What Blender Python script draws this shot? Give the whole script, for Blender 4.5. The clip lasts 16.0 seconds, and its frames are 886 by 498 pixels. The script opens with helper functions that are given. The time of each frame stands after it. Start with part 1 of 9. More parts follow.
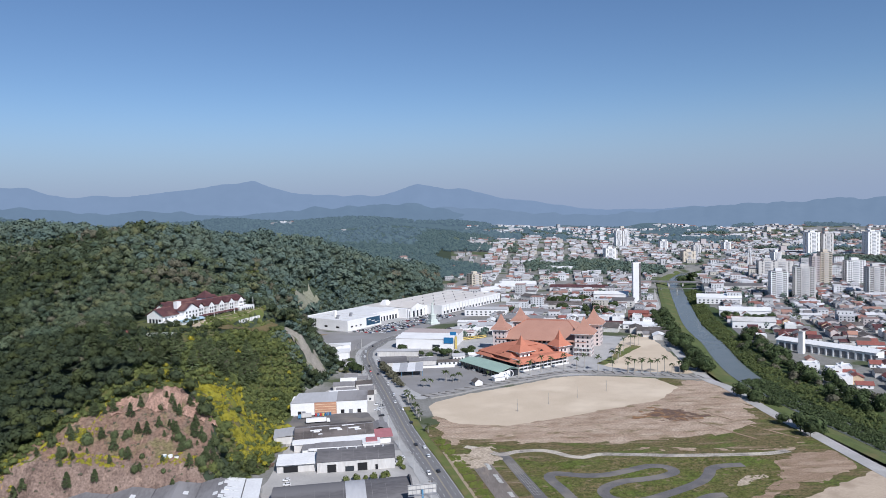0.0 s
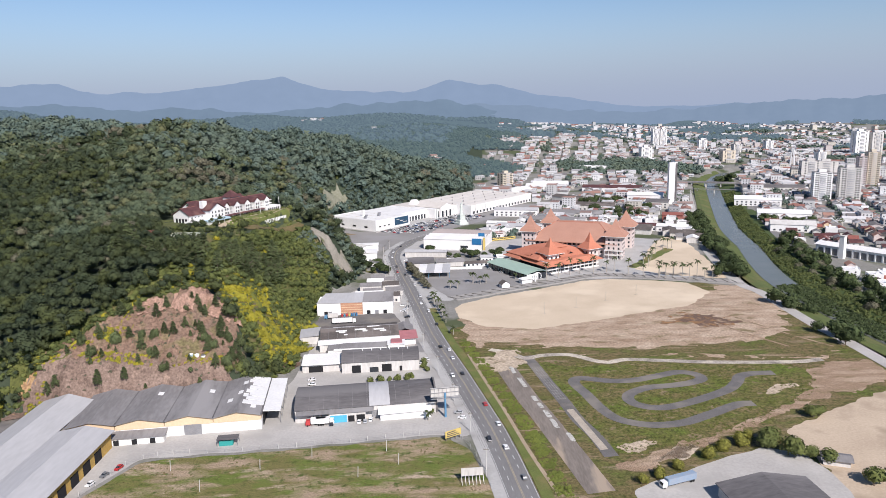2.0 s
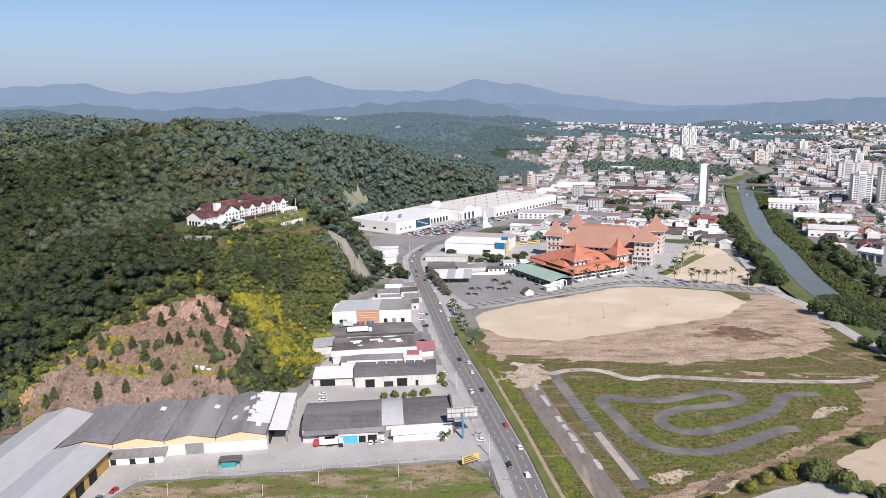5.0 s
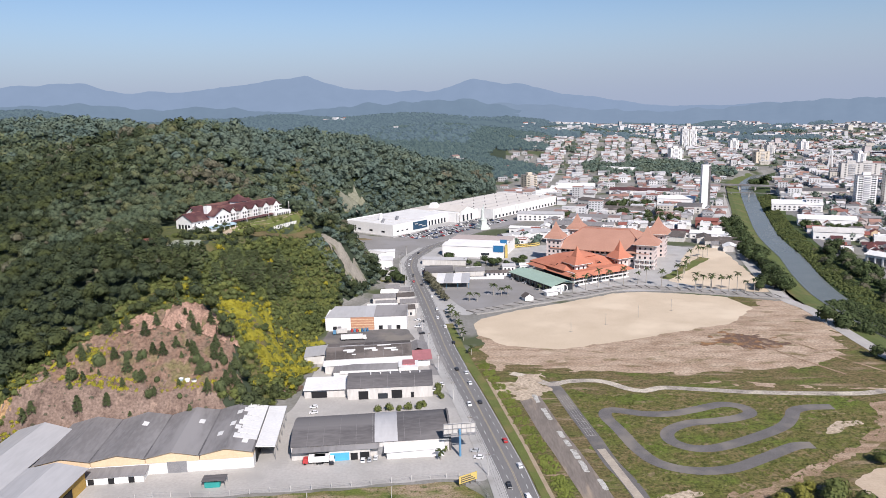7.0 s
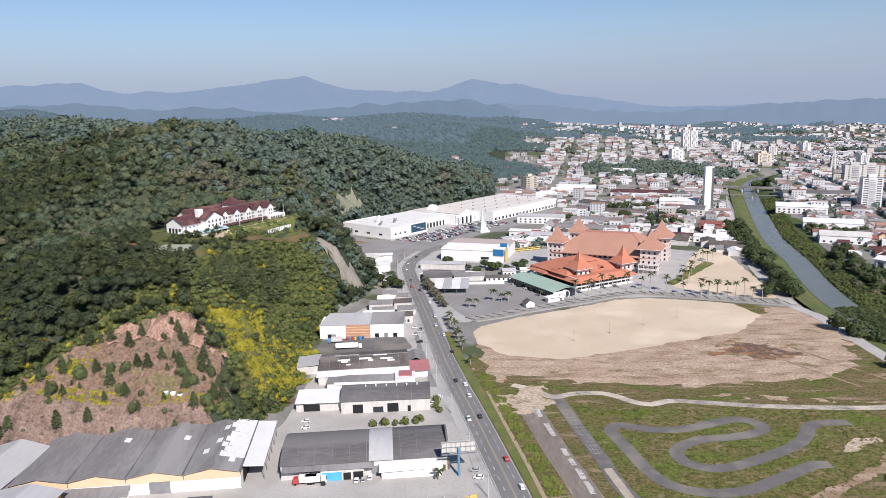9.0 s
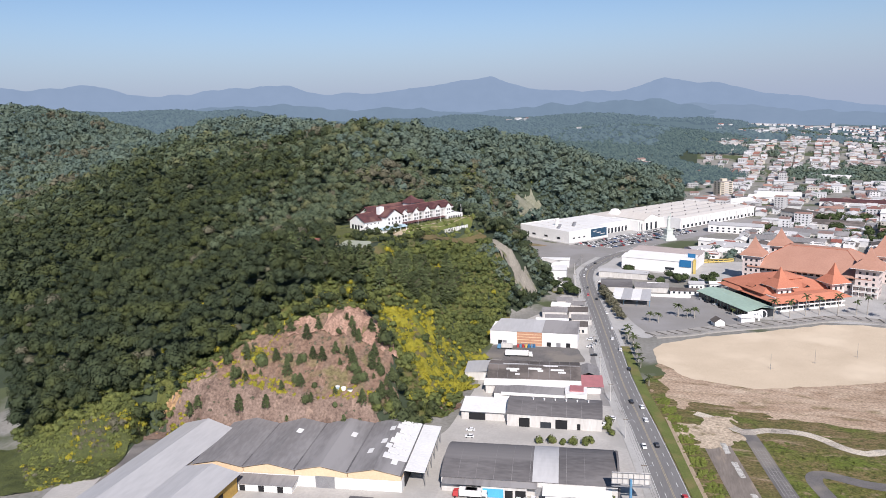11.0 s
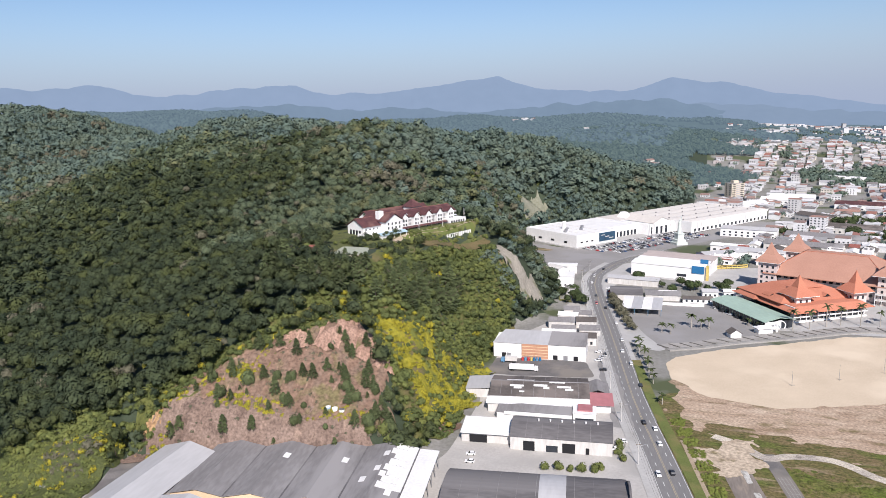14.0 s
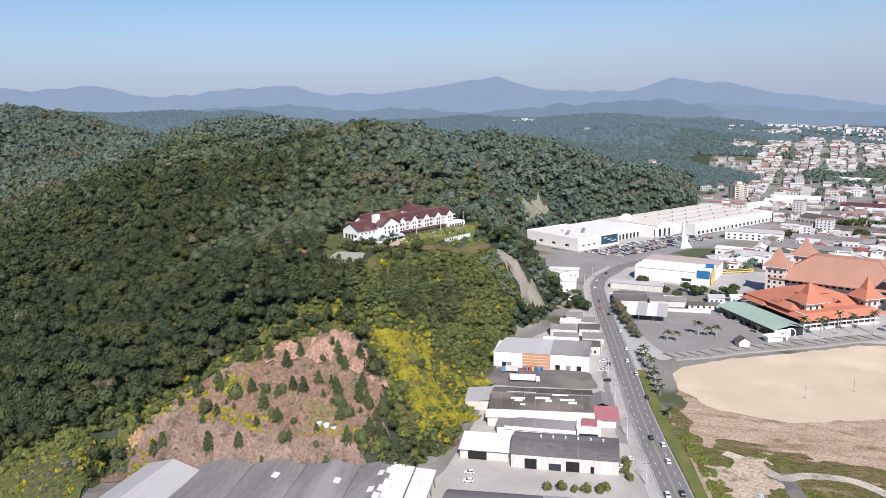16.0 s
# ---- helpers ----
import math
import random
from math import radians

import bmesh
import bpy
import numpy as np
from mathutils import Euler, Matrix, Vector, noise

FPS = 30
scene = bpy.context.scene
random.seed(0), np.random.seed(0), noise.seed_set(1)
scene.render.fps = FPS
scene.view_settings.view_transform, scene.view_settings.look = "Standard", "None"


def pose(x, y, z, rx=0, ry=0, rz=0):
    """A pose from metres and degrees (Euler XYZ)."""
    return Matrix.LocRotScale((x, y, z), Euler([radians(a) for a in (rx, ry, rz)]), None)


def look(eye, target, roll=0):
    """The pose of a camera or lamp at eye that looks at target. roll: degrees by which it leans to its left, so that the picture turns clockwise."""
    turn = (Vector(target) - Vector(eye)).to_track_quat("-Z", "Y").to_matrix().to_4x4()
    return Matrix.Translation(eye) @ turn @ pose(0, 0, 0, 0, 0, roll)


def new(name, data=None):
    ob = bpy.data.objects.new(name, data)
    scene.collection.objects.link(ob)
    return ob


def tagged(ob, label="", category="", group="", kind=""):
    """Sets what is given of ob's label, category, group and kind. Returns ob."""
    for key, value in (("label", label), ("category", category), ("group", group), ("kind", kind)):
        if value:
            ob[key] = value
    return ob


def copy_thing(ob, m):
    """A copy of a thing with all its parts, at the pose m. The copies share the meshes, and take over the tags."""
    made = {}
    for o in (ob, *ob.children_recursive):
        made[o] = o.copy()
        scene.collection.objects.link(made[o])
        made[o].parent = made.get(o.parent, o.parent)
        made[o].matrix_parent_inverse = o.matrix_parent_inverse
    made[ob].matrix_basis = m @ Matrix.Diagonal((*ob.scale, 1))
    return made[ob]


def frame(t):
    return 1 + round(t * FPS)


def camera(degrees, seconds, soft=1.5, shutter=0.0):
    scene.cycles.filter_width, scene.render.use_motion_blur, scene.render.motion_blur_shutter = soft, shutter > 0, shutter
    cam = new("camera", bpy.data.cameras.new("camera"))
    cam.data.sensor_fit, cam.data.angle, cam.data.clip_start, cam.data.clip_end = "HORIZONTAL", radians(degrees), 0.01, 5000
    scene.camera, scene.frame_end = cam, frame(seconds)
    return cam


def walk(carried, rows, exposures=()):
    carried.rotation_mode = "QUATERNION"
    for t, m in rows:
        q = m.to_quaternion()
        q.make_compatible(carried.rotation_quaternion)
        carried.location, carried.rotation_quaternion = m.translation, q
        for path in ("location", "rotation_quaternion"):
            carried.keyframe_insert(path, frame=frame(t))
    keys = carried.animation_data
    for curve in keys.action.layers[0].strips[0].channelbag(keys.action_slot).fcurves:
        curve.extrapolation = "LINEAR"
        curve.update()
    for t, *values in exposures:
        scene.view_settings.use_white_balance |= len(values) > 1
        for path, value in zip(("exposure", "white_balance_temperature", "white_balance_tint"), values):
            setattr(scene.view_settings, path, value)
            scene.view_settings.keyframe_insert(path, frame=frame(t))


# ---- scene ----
cam = camera(63.9, 16.0, soft=0.8)
PATH = [
    (0, (-4.641, -1.623, 147.673), (-4.547, 0.371, 147.557), -1.5),
    (0.5, (-3.011, 1.731, 147.728), (-3.009, 3.726, 147.587), -1.5),
    (1, (-1.809, 5.021, 147.724), (-1.809, 7.012, 147.536), -1.5),
    (1.5, (-1.038, 8.401, 147.843), (-1.041, 10.373, 147.511), -1.5),
    (2, (-0.301, 12.092, 148.116), (-0.305, 14.053, 147.719), -1.5),
    (2.5, (0.41, 15.889, 148.276), (0.407, 17.849, 147.878), -1.5),
    (3, (0.941, 19.741, 148.327), (0.939, 21.701, 147.928), -1.5),
    (3.5, (1.291, 23.72, 148.319), (1.257, 25.68, 147.92), -1.5),
    (4, (1.775, 27.663, 148.248), (1.702, 29.622, 147.851), -1.5),
    (6.5, (2.845, 47.783, 147.893), (2.775, 49.742, 147.496), -1.5),
    (7, (3.033, 51.869, 147.928), (2.964, 53.828, 147.531), -1.5),
    (7.5, (3.152, 55.926, 147.956), (3.083, 57.885, 147.559), -1.5),
    (8, (3.216, 59.969, 147.96), (3.148, 61.928, 147.564), -1.5),
    (8.5, (3.187, 64.053, 147.958), (3.119, 66.012, 147.562), -1.5),
    (9, (2.83, 68.1, 147.925), (2.764, 70.06, 147.529), -1.4),
    (9.5, (2.014, 72.123, 147.885), (1.756, 74.068, 147.494), -1.6),
    (10, (2.308, 76.112, 147.855), (1.822, 78.014, 147.469), -1.5),
    (12.5, (1.019, 95.864, 147.65), (0.442, 97.741, 147.267), -1.5),
    (13, (0.446, 99.736, 147.654), (-0.13, 101.612, 147.271), -1.5),
    (13.5, (-0.282, 103.594, 147.673), (-0.858, 105.471, 147.289), -1.5),
    (14, (-1.16, 107.489, 147.719), (-1.735, 109.366, 147.336), -1.5),
    (14.5, (-2.035, 111.423, 147.753), (-2.61, 113.3, 147.37), -1.5),
    (15, (-2.889, 115.378, 147.759), (-3.464, 117.255, 147.377), -1.5),
    (15.5, (-3.746, 119.225, 147.719), (-4.321, 121.102, 147.337), -1.5),
    (16, (-4.626, 123.005, 147.67), (-5.201, 124.882, 147.288), -1.5),
]
EXPOSURE = [(0, 0.07, 5650, 13), (0.8, 0.11, 5700, 13), (1.6, 0.26, 6000, 15), (2.2, 0.31, 6150, 16), (10.2, 0.31, 6150, 16), (12.5, 0.4, 6150, 16), (16, 0.4, 6150, 16)]
walk(cam, [(t, look(eye, target, roll)) for t, eye, target, roll in PATH], EXPOSURE)

# ---- light ----
SUN_EL, SUN_AZ = 40.0, 156.0
world = bpy.data.worlds.new("sky")
scene.world = world
world.use_nodes = True
wn = world.node_tree.nodes
sky = wn.new("ShaderNodeTexSky")
sky.sky_type = 'NISHITA'
sky.sun_disc = False
sky.sun_elevation, sky.sun_rotation = radians(SUN_EL), radians(SUN_AZ)
sky.altitude, sky.air_density, sky.dust_density, sky.ozone_density = 200, 1.0, 0.0, 3.4
wn["Background"].inputs[1].default_value = 0.074
world.node_tree.links.new(sky.outputs[0], wn["Background"].inputs[0])
sun_data = bpy.data.lights.new("sun", 'SUN')
sun_data.energy, sun_data.angle, sun_data.color = 5.0, radians(0.6), (1.0, 0.93, 0.83)
sun = new("sun", sun_data)
sun.matrix_world = look((0, 0, 0), (-math.sin(radians(SUN_AZ)) * math.cos(radians(SUN_EL)), -math.cos(radians(SUN_AZ)) * math.cos(radians(SUN_EL)), -math.sin(radians(SUN_EL))))

# ---- materials ----


def mat(name, a, b=None, rough=0.85, metal=0.0, scale=0.3, fine=3.0, bump=0.0, island=0.0, rand=0.0, spec=0.3, streak=None, c=None, cscale=0.03, cpos=(0.5, 0.62)):
    """A surface of two tones a and b mixed by noise at two sizes; c is a third tone in broad patches; island and rand vary pieces and copies."""
    m = bpy.data.materials.new(name)
    m.use_nodes = True
    n, l = m.node_tree.nodes, m.node_tree.links
    bsdf = n["Principled BSDF"]
    bsdf.inputs["Roughness"].default_value = rough
    bsdf.inputs["Metallic"].default_value = metal
    bsdf.inputs["Specular IOR Level"].default_value = spec
    b = b or tuple(v * 0.72 for v in a)
    geo = n.new("ShaderNodeNewGeometry")
    co = n.new("ShaderNodeTexCoord")
    vec = co.outputs["Object"]
    if streak:
        mp = n.new("ShaderNodeMapping")
        mp.inputs["Scale"].default_value = streak
        l.new(vec, mp.inputs["Vector"])
        vec = mp.outputs[0]
    t1, t2 = n.new("ShaderNodeTexNoise"), n.new("ShaderNodeTexNoise")
    t1.inputs["Scale"].default_value, t2.inputs["Scale"].default_value = scale, fine
    t1.inputs["Detail"].default_value, t2.inputs["Detail"].default_value = 4, 3
    l.new(vec, t1.inputs["Vector"]), l.new(vec, t2.inputs["Vector"])
    add = n.new("ShaderNodeMath")
    add.operation = 'ADD'
    l.new(t1.outputs[0], add.inputs[0]), l.new(t2.outputs[0], add.inputs[1])
    ramp = n.new("ShaderNodeMapRange")
    ramp.inputs[1].default_value, ramp.inputs[2].default_value = 0.72, 1.28
    l.new(add.outputs[0], ramp.inputs[0])
    mix = n.new("ShaderNodeMix")
    mix.data_type = 'RGBA'
    mix.inputs[6].default_value, mix.inputs[7].default_value = (*b, 1), (*a, 1)
    l.new(ramp.outputs[0], mix.inputs[0])
    col = mix.outputs[2]
    if c:
        t3 = n.new("ShaderNodeTexNoise")
        t3.inputs["Scale"].default_value, t3.inputs["Detail"].default_value = cscale, 6
        l.new(vec, t3.inputs["Vector"])
        r3 = n.new("ShaderNodeMapRange")
        r3.inputs[1].default_value, r3.inputs[2].default_value = cpos
        l.new(t3.outputs[0], r3.inputs[0])
        mc = n.new("ShaderNodeMix")
        mc.data_type = 'RGBA'
        l.new(r3.outputs[0], mc.inputs[0])
        l.new(col, mc.inputs[6])
        mc.inputs[7].default_value = (*c, 1)
        col = mc.outputs[2]
    for amount, source in ((island, geo.outputs["Random Per Island"]), (rand, None)):
        if amount:
            if source is None:
                source = n.new("ShaderNodeObjectInfo").outputs["Random"]
            mr = n.new("ShaderNodeMapRange")
            mr.inputs[3].default_value, mr.inputs[4].default_value = 1 - amount, 1 + amount
            l.new(source, mr.inputs[0])
            mu = n.new("ShaderNodeMix")
            mu.data_type, mu.blend_type = 'RGBA', 'MULTIPLY'
            mu.inputs[0].default_value = 1
            l.new(col, mu.inputs[6])
            l.new(mr.outputs[0], mu.inputs[7])
            col = mu.outputs[2]
    l.new(col, bsdf.inputs["Base Color"])
    if bump:
        bp = n.new("ShaderNodeBump")
        bp.inputs["Strength"].default_value, bp.inputs["Distance"].default_value = 1.0, bump
        l.new(add.outputs[0], bp.inputs["Height"])
        l.new(bp.outputs[0], bsdf.inputs["Normal"])
    return m


def varied(name, tones, rough=0.85):
    """Pieces of one mesh take one of several paints each, by island."""
    m = bpy.data.materials.new(name)
    m.use_nodes = True
    n, l = m.node_tree.nodes, m.node_tree.links
    bsdf = n["Principled BSDF"]
    bsdf.inputs["Roughness"].default_value = rough
    geo = n.new("ShaderNodeNewGeometry")
    ramp = n.new("ShaderNodeValToRGB")
    ramp.color_ramp.interpolation = 'CONSTANT'
    e = ramp.color_ramp.elements
    while len(e) < len(tones):
        e.new(0.5)
    for k, (el, tone) in enumerate(zip(e, tones)):
        el.position, el.color = k / len(tones), (*tone, 1)
    l.new(geo.outputs["Random Per Island"], ramp.inputs[0])
    t = n.new("ShaderNodeTexNoise")
    t.inputs["Scale"].default_value = 0.5
    t.inputs["Detail"].default_value = 5
    co = n.new("ShaderNodeTexCoord")
    l.new(co.outputs["Object"], t.inputs["Vector"])
    mr = n.new("ShaderNodeMapRange")
    mr.inputs[3].default_value, mr.inputs[4].default_value = 0.7, 1.2
    l.new(t.outputs[0], mr.inputs[0])
    mu = n.new("ShaderNodeMix")
    mu.data_type, mu.blend_type = 'RGBA', 'MULTIPLY'
    mu.inputs[0].default_value = 1
    l.new(ramp.outputs[0], mu.inputs[6])
    l.new(mr.outputs[0], mu.inputs[7])
    l.new(mu.outputs[2], bsdf.inputs["Base Color"])
    return m


def haze_glow(name, tone, glow, scale):
    """Far ridges seen through kilometres of air: dull forest, the bluish haze painted in as emission."""
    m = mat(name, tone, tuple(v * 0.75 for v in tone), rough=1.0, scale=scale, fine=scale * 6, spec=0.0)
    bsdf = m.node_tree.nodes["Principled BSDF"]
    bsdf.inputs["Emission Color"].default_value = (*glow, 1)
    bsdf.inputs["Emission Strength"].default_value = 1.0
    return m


def patchy(name, base, layers, grain=1.6, bump=0.12, turn=0.0):
    """Ground of a base tone with patches: each layer is (tone, noise scale along x, along y, lower and upper bound, offset)."""
    m = bpy.data.materials.new(name)
    m.use_nodes = True
    n, l = m.node_tree.nodes, m.node_tree.links
    bsdf = n["Principled BSDF"]
    bsdf.inputs["Roughness"].default_value = 0.9
    bsdf.inputs["Specular IOR Level"].default_value = 0.15
    co = n.new("ShaderNodeTexCoord")
    col = None
    for tone, sx, sy, lo, hi, off in layers:
        mp = n.new("ShaderNodeMapping")
        mp.inputs["Location"].default_value = (off, off * 1.7, 0)
        mp.inputs["Rotation"].default_value = (0, 0, radians(turn))
        mp.inputs["Scale"].default_value = (sx, sy, min(sx, sy))
        l.new(co.outputs["Object"], mp.inputs["Vector"])
        t = n.new("ShaderNodeTexNoise")
        t.inputs["Scale"].default_value, t.inputs["Detail"].default_value, t.inputs["Roughness"].default_value = 1.0, 8, 0.62
        l.new(mp.outputs[0], t.inputs["Vector"])
        r = n.new("ShaderNodeMapRange")
        r.inputs[1].default_value, r.inputs[2].default_value = lo, hi
        l.new(t.outputs[0], r.inputs[0])
        x = n.new("ShaderNodeMix")
        x.data_type = 'RGBA'
        x.inputs[6].default_value, x.inputs[7].default_value = (*base, 1), (*tone, 1)
        if col:
            l.new(col, x.inputs[6])
        l.new(r.outputs[0], x.inputs[0])
        col = x.outputs[2]
    g = n.new("ShaderNodeTexNoise")
    g.inputs["Scale"].default_value, g.inputs["Detail"].default_value = grain, 5
    l.new(co.outputs["Object"], g.inputs["Vector"])
    gr = n.new("ShaderNodeMapRange")
    gr.inputs[1].default_value, gr.inputs[2].default_value, gr.inputs[3].default_value, gr.inputs[4].default_value = 0.3, 0.7, 0.62, 1.3
    l.new(g.outputs[0], gr.inputs[0])
    mul = n.new("ShaderNodeVectorMath")
    mul.operation = 'SCALE'
    l.new(col, mul.inputs[0])
    l.new(gr.outputs[0], mul.inputs["Scale"])
    l.new(mul.outputs[0], bsdf.inputs["Base Color"])
    bp = n.new("ShaderNodeBump")
    bp.inputs["Strength"].default_value, bp.inputs["Distance"].default_value = 0.6, bump
    l.new(g.outputs[0], bp.inputs["Height"])
    l.new(bp.outputs[0], bsdf.inputs["Normal"])
    return m


KART_GRASS = patchy("kart_infield_grass", (0.138, 0.13, 0.042), [((0.185, 0.145, 0.068), 0.06, 0.08, 0.43, 0.57, 3), ((0.12, 0.15, 0.03), 0.04, 0.06, 0.46, 0.6, 11), ((0.07, 0.08, 0.023), 0.35, 0.4, 0.47, 0.62, 53), ((0.23, 0.18, 0.105), 0.15, 0.2, 0.57, 0.66, 23)], grain=0.9, bump=0.35)
DRY_FIELD = patchy("dry_field_ground", (0.375, 0.275, 0.195), [((0.45, 0.345, 0.255), 0.025, 0.05, 0.38, 0.6, 5), ((0.26, 0.182, 0.12), 0.035, 0.11, 0.48, 0.68, 13), ((0.5, 0.4, 0.3), 0.06, 0.15, 0.5, 0.68, 29), ((0.185, 0.148, 0.075), 0.05, 0.11, 0.54, 0.68, 37)], grain=0.8, turn=6)
WEEDY_FIELD = patchy("weedy_field_ground", (0.138, 0.118, 0.048), [((0.18, 0.135, 0.07), 0.04, 0.1, 0.42, 0.58, 7), ((0.11, 0.13, 0.032), 0.04, 0.07, 0.5, 0.63, 17), ((0.07, 0.078, 0.024), 0.3, 0.5, 0.49, 0.64, 57), ((0.31, 0.235, 0.16), 0.03, 0.16, 0.56, 0.68, 41)], grain=0.9, bump=0.3)
TAN_BANK = patchy("tan_bank_earth", (0.29, 0.205, 0.138), [((0.165, 0.132, 0.062), 0.05, 0.12, 0.53, 0.64, 15), ((0.4, 0.3, 0.215), 0.04, 0.14, 0.48, 0.62, 25)], turn=-38)
LOT_GRASS = patchy("lot_grass", (0.125, 0.155, 0.036), [((0.16, 0.145, 0.055), 0.05, 0.09, 0.44, 0.56, 9), ((0.33, 0.25, 0.17), 0.03, 0.08, 0.48, 0.6, 19), ((0.42, 0.33, 0.24), 0.05, 0.12, 0.57, 0.67, 43), ((0.075, 0.1, 0.025), 0.2, 0.25, 0.54, 0.66, 59)], bump=0.2)
SANDY_PATCH = patchy("sandy_patch", (0.44, 0.36, 0.27), [((0.5, 0.41, 0.31), 0.06, 0.06, 0.42, 0.58, 47), ((0.34, 0.27, 0.195), 0.1, 0.1, 0.5, 0.66, 21), ((0.2, 0.165, 0.085), 0.13, 0.13, 0.57, 0.7, 27)], grain=0.7, bump=0.05)
DUSTY_TRACK = patchy("dusty_track", (0.37, 0.33, 0.285), [((0.55, 0.49, 0.4), 0.05, 0.08, 0.44, 0.57, 35), ((0.19, 0.172, 0.15), 0.06, 0.1, 0.52, 0.63, 39)], bump=0.03)
WET = patchy("wet_brown_earth", (0.15, 0.1, 0.075), [((0.29, 0.165, 0.08), 0.1, 0.1, 0.48, 0.58, 33), ((0.33, 0.24, 0.165), 0.12, 0.12, 0.56, 0.66, 61)], bump=0.03)
GROUND = mat("town_ground", (0.27, 0.26, 0.24), (0.17, 0.165, 0.14), scale=0.03, fine=0.5, c=(0.08, 0.095, 0.045), cscale=0.016, cpos=(0.52, 0.6))
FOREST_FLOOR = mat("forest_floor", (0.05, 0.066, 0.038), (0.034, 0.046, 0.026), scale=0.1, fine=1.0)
SAND = mat("sand", (0.6, 0.495, 0.365), (0.51, 0.415, 0.3), scale=0.05, fine=1.2, bump=0.05, c=(0.64, 0.535, 0.4), cscale=0.02)
GRASS = mat("grass", (0.17, 0.16, 0.055), (0.105, 0.105, 0.036), scale=0.12, fine=1.5, bump=0.15, c=(0.17, 0.13, 0.06), cscale=0.045, cpos=(0.52, 0.66))
GRASS_GREEN = mat("lush_grass", (0.14, 0.165, 0.045), (0.1, 0.118, 0.033), scale=0.15, fine=1.5, bump=0.15, c=(0.19, 0.16, 0.065), cscale=0.06, cpos=(0.5, 0.66))
GRASS_BANK = mat("bank_grass", (0.115, 0.14, 0.042), (0.075, 0.096, 0.03), scale=0.12, fine=0.9, bump=0.2, c=(0.15, 0.135, 0.055), cscale=0.05, cpos=(0.52, 0.66))
GRASS_DRY = mat("dry_grass", (0.17, 0.14, 0.065), (0.11, 0.10, 0.04), scale=0.1, fine=1.2, bump=0.1, streak=(0.5, 1.4, 1), c=(0.27, 0.2, 0.12), cscale=0.05, cpos=(0.5, 0.62))
ASPHALT = mat("road_asphalt", (0.205, 0.2, 0.195), (0.165, 0.16, 0.157), rough=0.9, scale=0.12, fine=2.0, streak=(1, 0.15, 1))
TRACK = mat("track_asphalt", (0.165, 0.155, 0.15), (0.115, 0.108, 0.103), rough=0.9, scale=0.15, fine=2.0, c=(0.21, 0.19, 0.165), cscale=0.05)
PAVING = mat("pale_paving", (0.45, 0.44, 0.42), (0.36, 0.35, 0.335), scale=0.1, fine=1.0, c=(0.3, 0.29, 0.27), cscale=0.05, cpos=(0.55, 0.7))
CONCRETE = mat("concrete_yard", (0.46, 0.44, 0.41), (0.37, 0.35, 0.325), scale=0.07, fine=0.8, c=(0.36, 0.345, 0.32), cscale=0.04, cpos=(0.52, 0.66))
LOT = mat("car_park_asphalt", (0.28, 0.268, 0.255), (0.225, 0.215, 0.205), scale=0.05, fine=1.0, c=(0.28, 0.27, 0.265), cscale=0.03)
PAINT_WHITE = mat("white_road_paint", (0.75, 0.75, 0.73), (0.5, 0.5, 0.48), scale=1.0, fine=6.0)
PAINT_YELLOW = mat("yellow_road_paint", (0.44, 0.37, 0.25), (0.3, 0.26, 0.19), scale=1.0, fine=6.0)
WATER = mat("river_water", (0.16, 0.165, 0.14), (0.13, 0.14, 0.12), rough=0.25, scale=0.05, fine=0.6, spec=0.5)
SOIL_RED = patchy("reddish_cut_soil", (0.185, 0.12, 0.086), [((0.23, 0.148, 0.107), 0.09, 0.04, 0.42, 0.6, 4), ((0.19, 0.132, 0.098), 0.2, 0.07, 0.48, 0.62, 14), ((0.165, 0.138, 0.07), 0.09, 0.09, 0.52, 0.64, 24), ((0.33, 0.22, 0.165), 0.35, 0.06, 0.58, 0.7, 34)], grain=0.7, bump=0.4)
SOIL_FACE = patchy("fresh_pink_cut_face", (0.32, 0.2, 0.148), [((0.385, 0.248, 0.186), 0.5, 0.1, 0.44, 0.58, 6), ((0.24, 0.155, 0.115), 0.5, 0.08, 0.53, 0.64, 16)], grain=0.9, bump=0.4)
SOIL_ORANGE = patchy("orange_clay_bank", (0.4, 0.26, 0.13), [((0.3, 0.18, 0.1), 0.3, 0.3, 0.45, 0.6, 8)], grain=1.0)
SOIL_BROWN = patchy("brown_cut_soil", (0.185, 0.13, 0.102), [((0.23, 0.166, 0.132), 0.06, 0.06, 0.42, 0.58, 2), ((0.14, 0.098, 0.077), 0.12, 0.1, 0.5, 0.62, 12), ((0.26, 0.185, 0.142), 0.3, 0.1, 0.56, 0.68, 22)], grain=0.9, bump=0.3)
ROCK = mat("grey_rock_face", (0.33, 0.3, 0.25), (0.2, 0.18, 0.145), scale=0.15, fine=0.9, bump=0.6, streak=(1, 1, 0.4), c=(0.13, 0.135, 0.06), cscale=0.1, cpos=(0.56, 0.68))
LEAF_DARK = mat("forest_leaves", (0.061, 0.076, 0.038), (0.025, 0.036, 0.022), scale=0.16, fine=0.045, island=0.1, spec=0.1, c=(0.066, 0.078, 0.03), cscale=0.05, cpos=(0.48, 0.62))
LEAF_THICKET = mat("thicket_leaves", (0.128, 0.148, 0.05), (0.06, 0.078, 0.03), scale=0.16, fine=0.045, island=0.12, spec=0.1)
# Same forest paler and bluer in two steps: distance haze put into the colour.
LEAF_HAZED = mat("hazed_slope_leaves", (0.124, 0.162, 0.124), (0.076, 0.11, 0.095), scale=0.11, fine=0.02, island=0.08, spec=0.1, c=(0.115, 0.142, 0.1), cscale=0.03, cpos=(0.48, 0.62))
